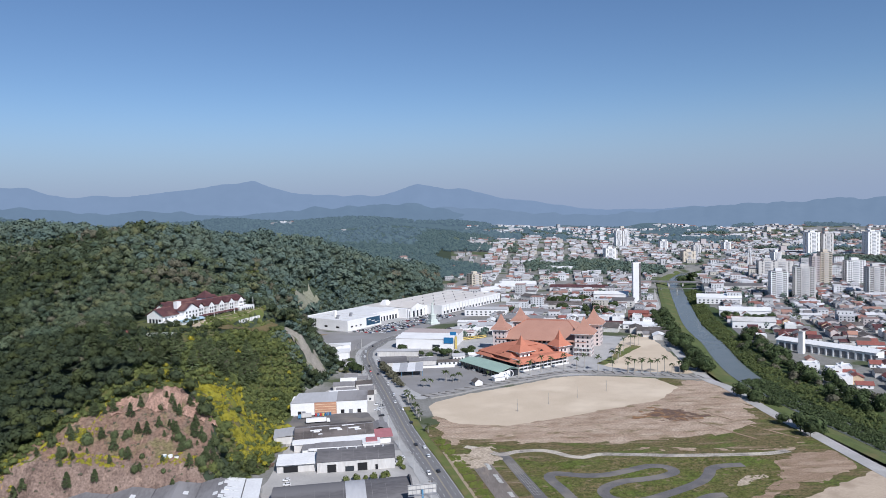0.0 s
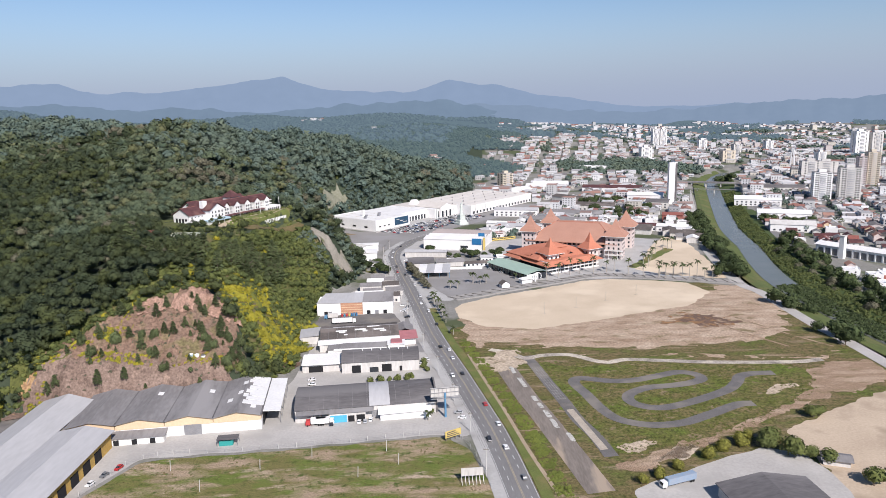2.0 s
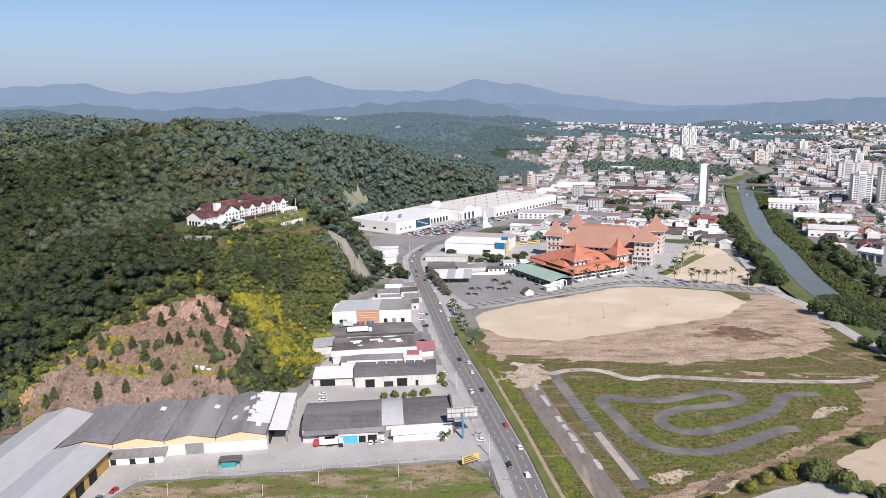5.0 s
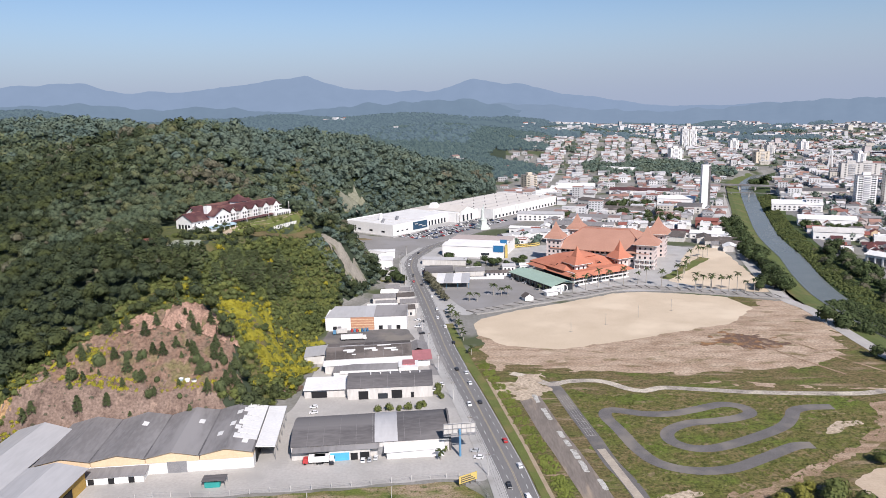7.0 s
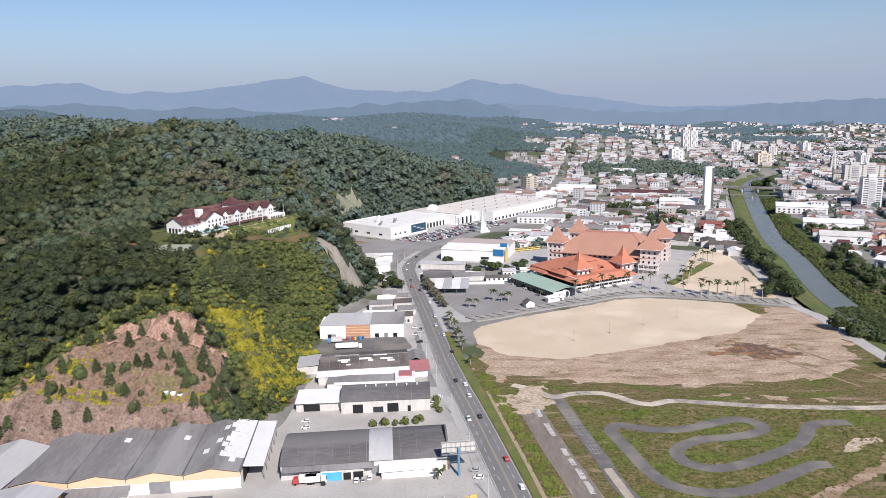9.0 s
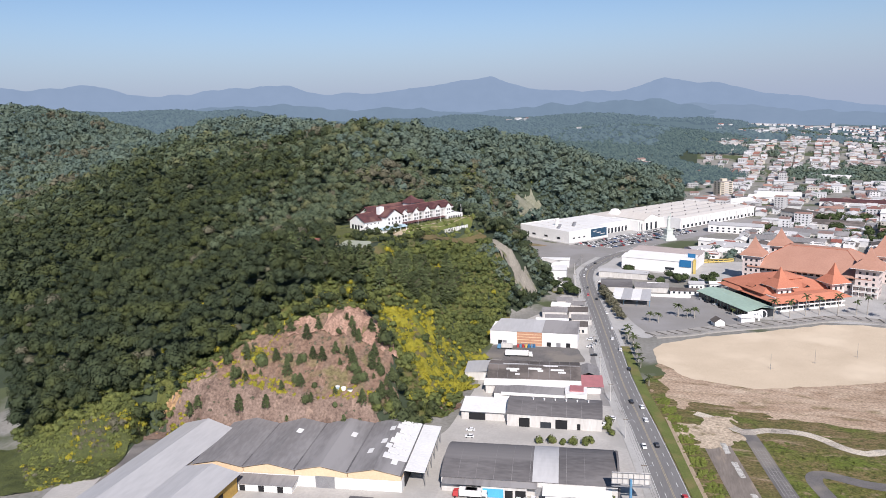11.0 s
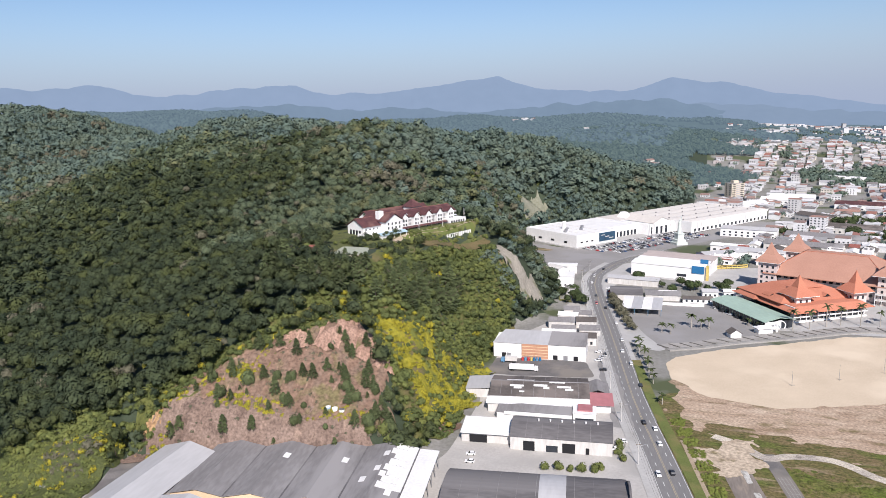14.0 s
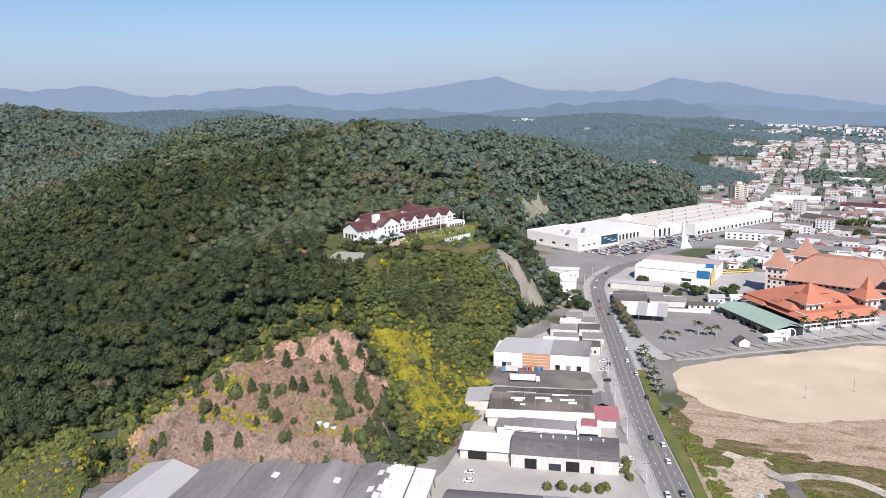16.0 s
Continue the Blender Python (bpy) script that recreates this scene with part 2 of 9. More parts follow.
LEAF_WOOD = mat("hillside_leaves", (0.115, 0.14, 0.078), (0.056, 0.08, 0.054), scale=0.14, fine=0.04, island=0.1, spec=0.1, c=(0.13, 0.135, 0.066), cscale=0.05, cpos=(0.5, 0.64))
LEAF_MID = mat("slope_leaves", (0.155, 0.17, 0.05), (0.08, 0.1, 0.034), scale=0.16, fine=0.04, island=0.12, spec=0.15)
LEAF_VERGE = mat("verge_weeds", (0.185, 0.215, 0.05), (0.12, 0.145, 0.036), scale=0.2, fine=0.06, island=0.1, spec=0.1)
LEAF_TUFT = mat("infield_grass_blades", (0.142, 0.152, 0.043), (0.095, 0.105, 0.032), scale=0.12, fine=0.04, island=0.1, spec=0.1)
LEAF_YELLOW = mat("yellow_flowering_shrub", (0.33, 0.285, 0.028), (0.19, 0.185, 0.026), scale=0.1, fine=0.4, island=0.16, spec=0.15)
LEAF_GREY = mat("dry_grey_leaves", (0.15, 0.14, 0.095), (0.09, 0.088, 0.058), scale=0.08, fine=0.4, island=0.15, spec=0.1)
LEAF_PINE = mat("pine_needles", (0.108, 0.128, 0.055), (0.06, 0.078, 0.034), scale=0.2, fine=1.0, island=0.2, spec=0.15, rand=0.25)
LEAF_STREET = mat("street_tree_leaves", (0.07, 0.09, 0.036), (0.038, 0.055, 0.022), scale=0.2, fine=1.0, island=0.4, spec=0.15, rand=0.25)
LEAF_PALM = mat("palm_fronds", (0.06, 0.075, 0.028), (0.035, 0.048, 0.016), scale=0.4, fine=2.0, island=0.3, rand=0.2)
BARK = mat("bark", (0.2, 0.16, 0.12), (0.12, 0.1, 0.075), scale=1.0, fine=6.0, bump=0.02)
PALM_BARK = mat("palm_trunk", (0.42, 0.39, 0.34), (0.3, 0.275, 0.24), scale=1.0, fine=5.0)
WHITE = mat("white_render", (0.80, 0.79, 0.77), (0.70, 0.69, 0.67), scale=0.08, fine=0.8, rand=0.03)
WHITE_DULL = mat("weathered_white_render", (0.62, 0.60, 0.57), (0.48, 0.46, 0.43), scale=0.15, fine=0.8, streak=(1, 1, 0.25))
WHITE_ROOF = mat("white_metal_roof", (0.78, 0.77, 0.75), (0.66, 0.65, 0.63), rough=0.6, scale=0.08, fine=0.8)
GREY_ROOF = mat("grey_metal_roof", (0.46, 0.455, 0.455), (0.39, 0.385, 0.385), rough=0.6, scale=0.06, fine=0.6, streak=(1, 0.2, 1))
FIBRE = mat("weathered_fibre_cement_roof", (0.24, 0.23, 0.228), (0.175, 0.166, 0.164), rough=0.9, scale=0.1, fine=0.8, streak=(1.0, 0.25, 1), c=(0.28, 0.268, 0.264), cscale=0.05, cpos=(0.52, 0.66))
FIBRE_DARK = mat("dark_fibre_cement_roof", (0.15, 0.141, 0.141), (0.1, 0.094, 0.095), rough=0.9, scale=0.1, fine=0.8, streak=(0.3, 1.0, 1), c=(0.175, 0.166, 0.164), cscale=0.05)
FIBRE_BROWN = mat("brown_stained_roof", (0.125, 0.108, 0.098), (0.085, 0.074, 0.068), rough=0.9, scale=0.12, fine=0.8, c=(0.18, 0.155, 0.14), cscale=0.06)
TILE = mat("orange_clay_tiles", (0.5, 0.2, 0.125), (0.41, 0.155, 0.095), scale=0.08, fine=1.2, rand=0.06)
TILE_PALE = mat("faded_clay_tiles", (0.43, 0.24, 0.175), (0.36, 0.195, 0.14), scale=0.06, fine=1.0)
TILE_MAROON = mat("maroon_tiles", (0.115, 0.047, 0.047), (0.066, 0.031, 0.034), scale=0.25, fine=1.6, c=(0.155, 0.082, 0.07), cscale=0.12, cpos=(0.52, 0.68), bump=0.05)
GREEN_ROOF = mat("pale_green_metal_roof", (0.34, 0.45, 0.37), (0.29, 0.385, 0.32), rough=0.6, scale=0.1, fine=0.8, streak=(0.3, 1, 1))
PINKISH = mat("pale_pink_render", (0.66, 0.565, 0.53), (0.56, 0.475, 0.445), scale=0.1, fine=0.9)
CREAM = mat("cream_yellow_render", (0.7, 0.54, 0.36), (0.61, 0.46, 0.3), scale=0.1, fine=0.9)
OCHRE = mat("ochre_wall_cladding", (0.5, 0.33, 0.09), (0.38, 0.24, 0.07), scale=0.2, fine=1.0)
BRICK = mat("orange_brick_wall", (0.5, 0.28, 0.18), (0.42, 0.22, 0.135), scale=0.3, fine=2.0)
GLASS = mat("window_glass", (0.035, 0.04, 0.05), (0.02, 0.025, 0.03), rough=0.12, spec=0.6)
DARK = mat("dark_interior", (0.02, 0.02, 0.022), rough=0.9)
STEEL = mat("galvanised_steel", (0.4, 0.4, 0.41), (0.3, 0.3, 0.31), rough=0.5, metal=0.6)
STEEL_BLUE = mat("blue_painted_steel", (0.12, 0.27, 0.42), (0.1, 0.22, 0.35), rough=0.6)
BLUE = mat("blue_sign_panel", (0.03, 0.16, 0.34), (0.025, 0.13, 0.28), rough=0.5)
RED = mat("red_paint", (0.5, 0.06, 0.06), (0.4, 0.05, 0.05), rough=0.6)
RED_ROOF = mat("red_roof_tiles", (0.29, 0.105, 0.085), (0.2, 0.075, 0.06), scale=0.2, fine=1.2)
PINK_SHEET = mat("pinkish_red_sheet", (0.42, 0.17, 0.18), (0.33, 0.14, 0.145), rough=0.7, scale=0.3)
YELLOW = mat("yellow_panel", (0.65, 0.5, 0.16), (0.5, 0.38, 0.12), rough=0.6)
TEAL = mat("teal_container", (0.04, 0.32, 0.29), (0.035, 0.25, 0.23), rough=0.6)
RUBBER = mat("tyre_rubber", (0.02, 0.02, 0.02), rough=0.8)
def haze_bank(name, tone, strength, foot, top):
    """Haze low over the horizon, painted as a glow: thick at its foot, clear at its top."""
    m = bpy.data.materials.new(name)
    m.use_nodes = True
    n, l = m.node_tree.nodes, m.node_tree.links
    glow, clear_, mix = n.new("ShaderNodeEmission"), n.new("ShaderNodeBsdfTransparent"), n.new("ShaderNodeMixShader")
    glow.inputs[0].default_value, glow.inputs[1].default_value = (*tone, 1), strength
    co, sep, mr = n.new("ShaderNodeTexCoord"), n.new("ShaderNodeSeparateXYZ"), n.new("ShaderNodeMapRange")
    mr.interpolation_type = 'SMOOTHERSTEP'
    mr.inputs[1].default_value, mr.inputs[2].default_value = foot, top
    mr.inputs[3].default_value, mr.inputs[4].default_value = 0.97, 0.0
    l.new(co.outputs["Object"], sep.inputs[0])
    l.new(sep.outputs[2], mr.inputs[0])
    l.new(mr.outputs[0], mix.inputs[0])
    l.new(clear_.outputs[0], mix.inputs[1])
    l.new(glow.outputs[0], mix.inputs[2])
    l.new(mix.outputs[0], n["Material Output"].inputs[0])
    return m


HAZE = haze_bank("horizon_haze_glow", (0.295, 0.348, 0.438), 1.0, 60, 980)
FAR_RIDGE = haze_glow("far_mountain_haze_glow", (0.03, 0.035, 0.045), (0.185, 0.248, 0.332), 0.002)
MID_RIDGE = haze_glow("distant_ridge_haze_glow", (0.03, 0.04, 0.045), (0.128, 0.178, 0.236), 0.004)
BRIGHT_RIDGE = haze_glow("ridge_bright_haze_glow", (0.03, 0.035, 0.04), (0.162, 0.22, 0.292), 0.004)
LOW_RIDGE = haze_glow("wooded_hill_haze_glow", (0.035, 0.05, 0.04), (0.088, 0.124, 0.152), 0.01)
NEAR_RIDGE = haze_glow("wooded_hill_thin_haze_glow", (0.06, 0.08, 0.055), (0.05, 0.075, 0.09), 0.012)

# ---- mesh helpers ----


class Build:
    """Collects vertices and faces of one mesh."""

    def __init__(self):
        self.v, self.f = [], []

    def face(self, *pts):
        k = len(self.v)
        self.v += [tuple(p) for p in pts]
        self.f.append(tuple(range(k, k + len(pts))))
        return self

    def solid(self, low, high):
        """A closed body between two rings of points of the same count."""
        k, n = len(self.v), len(low)
        self.v += [tuple(p) for p in low] + [tuple(p) for p in high]
        self.f += [tuple(range(k + n - 1, k - 1, -1)), tuple(range(k + n, k + 2 * n))]
        self.f += [(k + i, k + (i + 1) % n, k + n + (i + 1) % n, k + n + i) for i in range(n)]
        return self

    def box(self, x0, x1, y0, y1, z0, z1):
        r = lambda z: [(x0, y0, z), (x1, y0, z), (x1, y1, z), (x0, y1, z)]
        return self.solid(r(z0), r(z1))

    def gable(self, x0, x1, y0, y1, z0, z1, along="x", thick=0.25):
        """Two roof slopes with their thickness, from eaves z0 to ridge z1."""
        if along == "x":
            m = (y0 + y1) / 2
            prof = [(y0, z0), (m, z1), (y1, z0), (y1, z0 + thick), (m, z1 + thick), (y0, z0 + thick)]
            ring = lambda x: [(x, a, b) for a, b in prof]
            self.solid(ring(x1)[:2] + ring(x1)[4:], ring(x0)[:2] + ring(x0)[4:])
            self.solid(ring(x1)[1:5], ring(x0)[1:5])
        else:
            m = (x0 + x1) / 2
            prof = [(x0, z0), (m, z1), (x1, z0), (x1, z0 + thick), (m, z1 + thick), (x0, z0 + thick)]
            ring = lambda y: [(a, y, b) for a, b in prof]
            self.solid(ring(y0)[:2] + ring(y0)[4:], ring(y1)[:2] + ring(y1)[4:])
            self.solid(ring(y0)[1:5], ring(y1)[1:5])
        return self

    def gable_wall(self, x0, x1, y0, y1, z0, z1, z2, along="x"):
        """A solid house body with pointed ends."""
        if along == "x":
            m = (y0 + y1) / 2
            ring = lambda x: [(x, y0, z0), (x, y1, z0), (x, y1, z1), (x, m, z2), (x, y0, z1)]
            return self.solid(ring(x0), ring(x1))
        m = (x0 + x1) / 2
        ring = lambda y: [(x0, y, z0), (x1, y, z0), (x1, y, z1), (m, y, z2), (x0, y, z1)]
        return self.solid(ring(y1), ring(y0))

    def hip(self, x0, x1, y0, y1, z0, z1, rx, ry, thick=0.3):
        """A hipped roof; rx and ry are the half lengths of the ridge."""
        cx, cy = (x0 + x1) / 2, (y0 + y1) / 2
        base = [(x0, y0), (x1, y0), (x1, y1), (x0, y1)]
        top = [(cx - rx, cy - ry), (cx + rx, cy - ry), (cx + rx, cy + ry), (cx - rx, cy + ry)]
        self.solid([(x, y, z0) for x, y in base], [(x, y, z0 + thick) for x, y in base])
        return self.solid([(x, y, z0 + thick) for x, y in base], [(x, y, z1) for x, y in top])

    def vault(self, x0, x1, y0, y1, z0, z1, thick=0.0, n=12):
        """A low arched roof along x; with no thickness a solid body under that arch, down to the ground."""
        arc = [(y0 + (y1 - y0) * k / n, z0 + (z1 - z0) * (1 - (2 * k / n - 1) ** 2)) for k in range(n + 1)]
        if not thick:
            ring = lambda x: [(x, y0, 0), (x, y1, 0)] + [(x, a, b) for a, b in reversed(arc)]
            return self.solid(ring(x0), ring(x1))
        m, k = len(arc), len(self.v)
        for x in (x0, x1):
            self.v += [(x, a, b) for a, b in arc] + [(x, a, b + thick) for a, b in arc]
        for i in range(n):
            self.f += [(k + i, k + i + 1, k + m + i + 1, k + m + i), (k + 2 * m + i, k + 3 * m + i, k + 3 * m + i + 1, k + 2 * m + i + 1)]
            self.f += [(k + m + i, k + m + i + 1, k + 3 * m + i + 1, k + 3 * m + i), (k + i, k + 2 * m + i, k + 2 * m + i + 1, k + i + 1)]
        for i in (0, n):
            self.f.append((k + i, k + m + i, k + 3 * m + i, k + 2 * m + i))
        return self

    def cyl(self, cx, cy, r0, r1, z0, z1, n=8):
        ring = lambda r, z: [(cx + r * math.cos(2 * math.pi * i / n), cy + r * math.sin(2 * math.pi * i / n), z) for i in range(n)]
        return self.solid(ring(r0, z0), ring(r1, z1))

    def rod(self, a, b, r, n=6):
        a, b = Vector(a), Vector(b)
        q = (b - a).to_track_quat("Z", "Y")
        off = [q @ Vector((r * math.cos(2 * math.pi * i / n), r * math.sin(2 * math.pi * i / n), 0)) for i in range(n)]
        return self.solid([a + o for o in off], [b + o for o in off])

    def mesh(self, name):
        me = bpy.data.meshes.new(name)
        me.from_pydata(self.v, [], self.f)
        me.update()
        return me


def place(name, built, material, label, category="", kind="structure"):
    """A thing of one mesh, standing where its points say."""
    ob = new(name, built.mesh(name) if isinstance(built, Build) else built)
    ob.data.materials.append(material)
    return tagged(ob, label, category, "", kind)


def thing(name, x, y, z, rz, label, category, group=""):
    ob = new(name)
    ob.empty_display_size = 1.0
    ob.matrix_basis = pose(x, y, z, 0, 0, rz)
    return tagged(ob, label, category, group)


def part(name, built, material, parent, label=""):
    ob = new(name, built.mesh(name) if isinstance(built, Build) else built)
    if not ob.data.materials:
        ob.data.materials.append(material)
    ob.parent = parent
    return tagged(ob, label)


def fast_mesh(name, verts, tris):
    """A mesh from large arrays of points and triangles."""
    me = bpy.data.meshes.new(name)
    me.vertices.add(len(verts))
    me.vertices.foreach_set("co", np.asarray(verts, np.float32).ravel())
    me.loops.add(tris.size)
    me.loops.foreach_set("vertex_index", np.asarray(tris, np.int32).ravel())
    me.polygons.add(len(tris))
    me.polygons.foreach_set("loop_start", np.arange(0, tris.size, 3, dtype=np.int32))
    me.update(calc_edges=True)
    return me


def smooth(u):
    u = np.clip(u, 0, 1)
    return u * u * (3 - 2 * u)


def waves(x, y, size, seed):
    """A cheap smooth noise from summed sines, about -1 to 1."""
    r = np.random.RandomState(seed)
    out = 0
    for k in range(6):
        a, p, s = r.uniform(0, 2 * math.pi), r.uniform(0, 2 * math.pi), size * r.uniform(0.6, 1.7)
        out = out + np.sin((x * math.cos(a) + y * math.sin(a)) * 2 * math.pi / s + p)
    return out / 3.2


# ---- terrain ----
FOOT_X = [(330, -92), (370, -92), (400, -90), (440, -92), (500, -100), (560, -92), (620, -74), (660, -70), (720, -92), (800, -140), (900, -160), (970, -120), (1080, -30), (1200, 50), (1500, 60), (1800, 120), (2300, 250)]
FOOT_Y = [(-700, 200), (-500, 235), (-300, 285), (-230, 318), (-190, 348), (-150, 354), (-95, 366), (300, 400)]
HILLS = [(-180, 500, 60, 32.8), (-200, 580, 60, 10.0), (-150, 640, 55, 33.0), (-150, 420, 50, 14.5), (-210, 400, 60, 21.2), (-280, 480, 80, 24.6), (-350, 560, 90, 10.3), (-300, 680, 90, 46.6), (-370, 760, 110, 10.0), (-420, 1050, 140, -49.2), (-300, 950, 130, 123.6), (-180, 820, 100, 9.7), (-550, 800, 140, 40.8), (-250, 1200, 160, -21.1), (-80, 1250, 130, -71.6), (-620, 1100, 180, 115.2), (-420, 1400, 200, 81.9), (-700, 550, 150, 13.5), (-350, 380, 80, -10.7), (-60, 1000, 120, -31.9), (-110, 520, 40, -7.8), (-100, 620, 40, 8.0), (-500, 400, 120, 4.0), (-120, 450, 40, 8.6), (-140, 618, 16, -10.5), (-1250, 1250, 250, 158), (-800, 800, 150, -5.3)]
DOME = [(-620, 0), (-450, 56), (-360, 86), (-303, 101), (-234, 100), (-168, 88), (-132, 76), (-104, 64), (-58, 46), (0, 32), (60, 14), (120, 0)]
RIVER = [(288, 330), (282, 420), (277, 500), (279, 580), (292, 648), (314, 730), (320, 762), (340, 848), (384, 988), (449, 1186), (500, 1330), (600, 1500), (760, 1700)]


def river_x(y):
    return np.interp(y, [p[1] for p in RIVER], [p[0] for p in RIVER])


def height(x, y):
    x, y = np.asarray(x, float), np.asarray(y, float)
    d1 = np.interp(y, *zip(*FOOT_X)) - x
    d2 = y - np.interp(x, *zip(*FOOT_Y))
    m = smooth(d1 / 32) * np.interp(d2, [0, 9, 16, 26, 40], [0, 0.84, 0.87, 0.95, 1.0])
    z = sum(h * np.exp(-((x - a) ** 2 + (y - b) ** 2) / (2 * s * s)) for a, b, s, h in HILLS)
    z = m * (np.maximum(z, 0) + 2.5 * waves(x, y, 90, 3) + 1.2 * waves(x, y, 35, 4))
    # rounded wooded hill behind the shopping centre
    dome = smooth(d1 / 75) * np.interp(x, *zip(*DOME)) * np.exp(-((y - 1165 - 0.25 * (x + 150)) / 150) ** 2 / 2)
    z = np.maximum(z, dome + 2.5 * waves(x, y, 90, 3) * (dome > 1) + 1.5 * waves(x, y, 40, 4) * (dome > 1))
    # the levelled shelf on which the hotel stands
    u, v = (x + 178) * 0.485 + (y - 597) * 0.875, (x + 178) * 0.875 - (y - 597) * 0.485
    pad = smooth((1.2 - np.maximum(np.abs(u) / 66, np.abs(v + 9) / 20)) / 0.2)
    z = z * (1 - pad) + 61.0 * pad
    court = smooth((1.5 - np.maximum(np.abs(x + 187 - 0.12 * (y - 519)) / 15, np.abs(y - 519) / 13.5)) / 0.5)
    z = z * (1 - court) + 60.2 * court
    # the asphalt lot cut into the hill foot beside the warehouse
    lot = np.maximum(y - 347, np.interp(y, [252, 290, 318, 346], [-208, -212, -216.5, -222]) - x)
    z = np.where((x > -240) & (x < -196) & (y < 372), np.minimum(z, 1.2 + 2.2 * np.maximum(lot, 0)), z)
    r = np.hypot(x, y)
    az = np.degrees(np.arctan2(x, y))
    west = smooth((22 - az) / 30)
    far = smooth((r - 1500) / 1900) * (25 + 55 * west + (12 + 20 * west) * waves(x, y, 900, 5) + 10 * waves(x, y, 380, 6))
    side = smooth((r - 1100) / 900) * smooth((-20 - az) / 14) * 70
    far = far + 48 * np.exp(-((x - 140) ** 2 + (y - 2150) ** 2) / 2 / 330 ** 2) + 40 * np.exp(-((x + 180) ** 2 + (y - 1850) ** 2) / 2 / 260 ** 2)
    z = z + np.maximum(far, 0) + np.maximum(side - z, 0) * smooth((r - 1100) / 900)
    d = np.abs(x - river_x(y))
    z = z - 7.0 * smooth((34 - d) / 8) * (y > 330) * (y < 1500)
    return z


def ground_mesh():
    deg = np.concatenate([np.arange(-180, -62, 10), np.arange(-62, -38, 0.8), np.arange(-38, -8, 0.4), np.arange(-8, 6, 0.8), np.arange(6, 40, 0.45), np.arange(40, 180, 10)])
    rad = np.concatenate([[0.02, 60, 120, 180], np.arange(220, 330, 9), np.arange(330, 480, 3.5), np.arange(480, 1250, 9), np.geomspace(1260, 4800, 60)])
    A, R = np.meshgrid(np.radians(deg), rad, indexing="ij")
    X, Y = R * np.sin(A), R * np.cos(A)
    Z = height(X, Y)
    n, k = X.shape
    verts = np.stack([X, Y, Z], -1).reshape(-1, 3)
    i, j = np.meshgrid(np.arange(n), np.arange(k - 1), indexing="ij")
    i2 = (i + 1) % n
    a, b, c, d = i * k + j, i2 * k + j, i2 * k + j + 1, i * k + j + 1
    tris = np.concatenate([np.stack([a, c, b], -1).reshape(-1, 3), np.stack([a, d, c], -1).reshape(-1, 3)])
    return verts, tris


gv, gt = ground_mesh()
ground_data = fast_mesh("ground", gv, gt)
ground = new("ground", ground_data)
tagged(ground, "valley floor and wooded hillsides of a town", "ground", "", "structure")
ground_data.materials.append(GROUND)
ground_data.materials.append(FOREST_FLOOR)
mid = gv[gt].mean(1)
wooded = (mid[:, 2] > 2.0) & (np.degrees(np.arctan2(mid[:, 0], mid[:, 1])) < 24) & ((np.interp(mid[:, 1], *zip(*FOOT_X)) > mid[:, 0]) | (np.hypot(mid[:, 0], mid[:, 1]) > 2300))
# far wooded ground carries the haze as a bluish glow too
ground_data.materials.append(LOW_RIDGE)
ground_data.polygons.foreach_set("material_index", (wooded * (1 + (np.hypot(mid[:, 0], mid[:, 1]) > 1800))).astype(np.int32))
ground_data.polygons.foreach_set("use_smooth", np.ones(len(gt), bool))


def inside(px, py, poly):
    px, py = np.asarray(px), np.asarray(py)
    hit = np.zeros(px.shape, bool)
    for (x0, y0), (x1, y1) in zip(poly, poly[1:] + poly[:1]):
        if y0 != y1:
            hit ^= ((y0 > py) != (y1 > py)) & (px < (x1 - x0) * (py - y0) / (y1 - y0) + x0)
    return hit


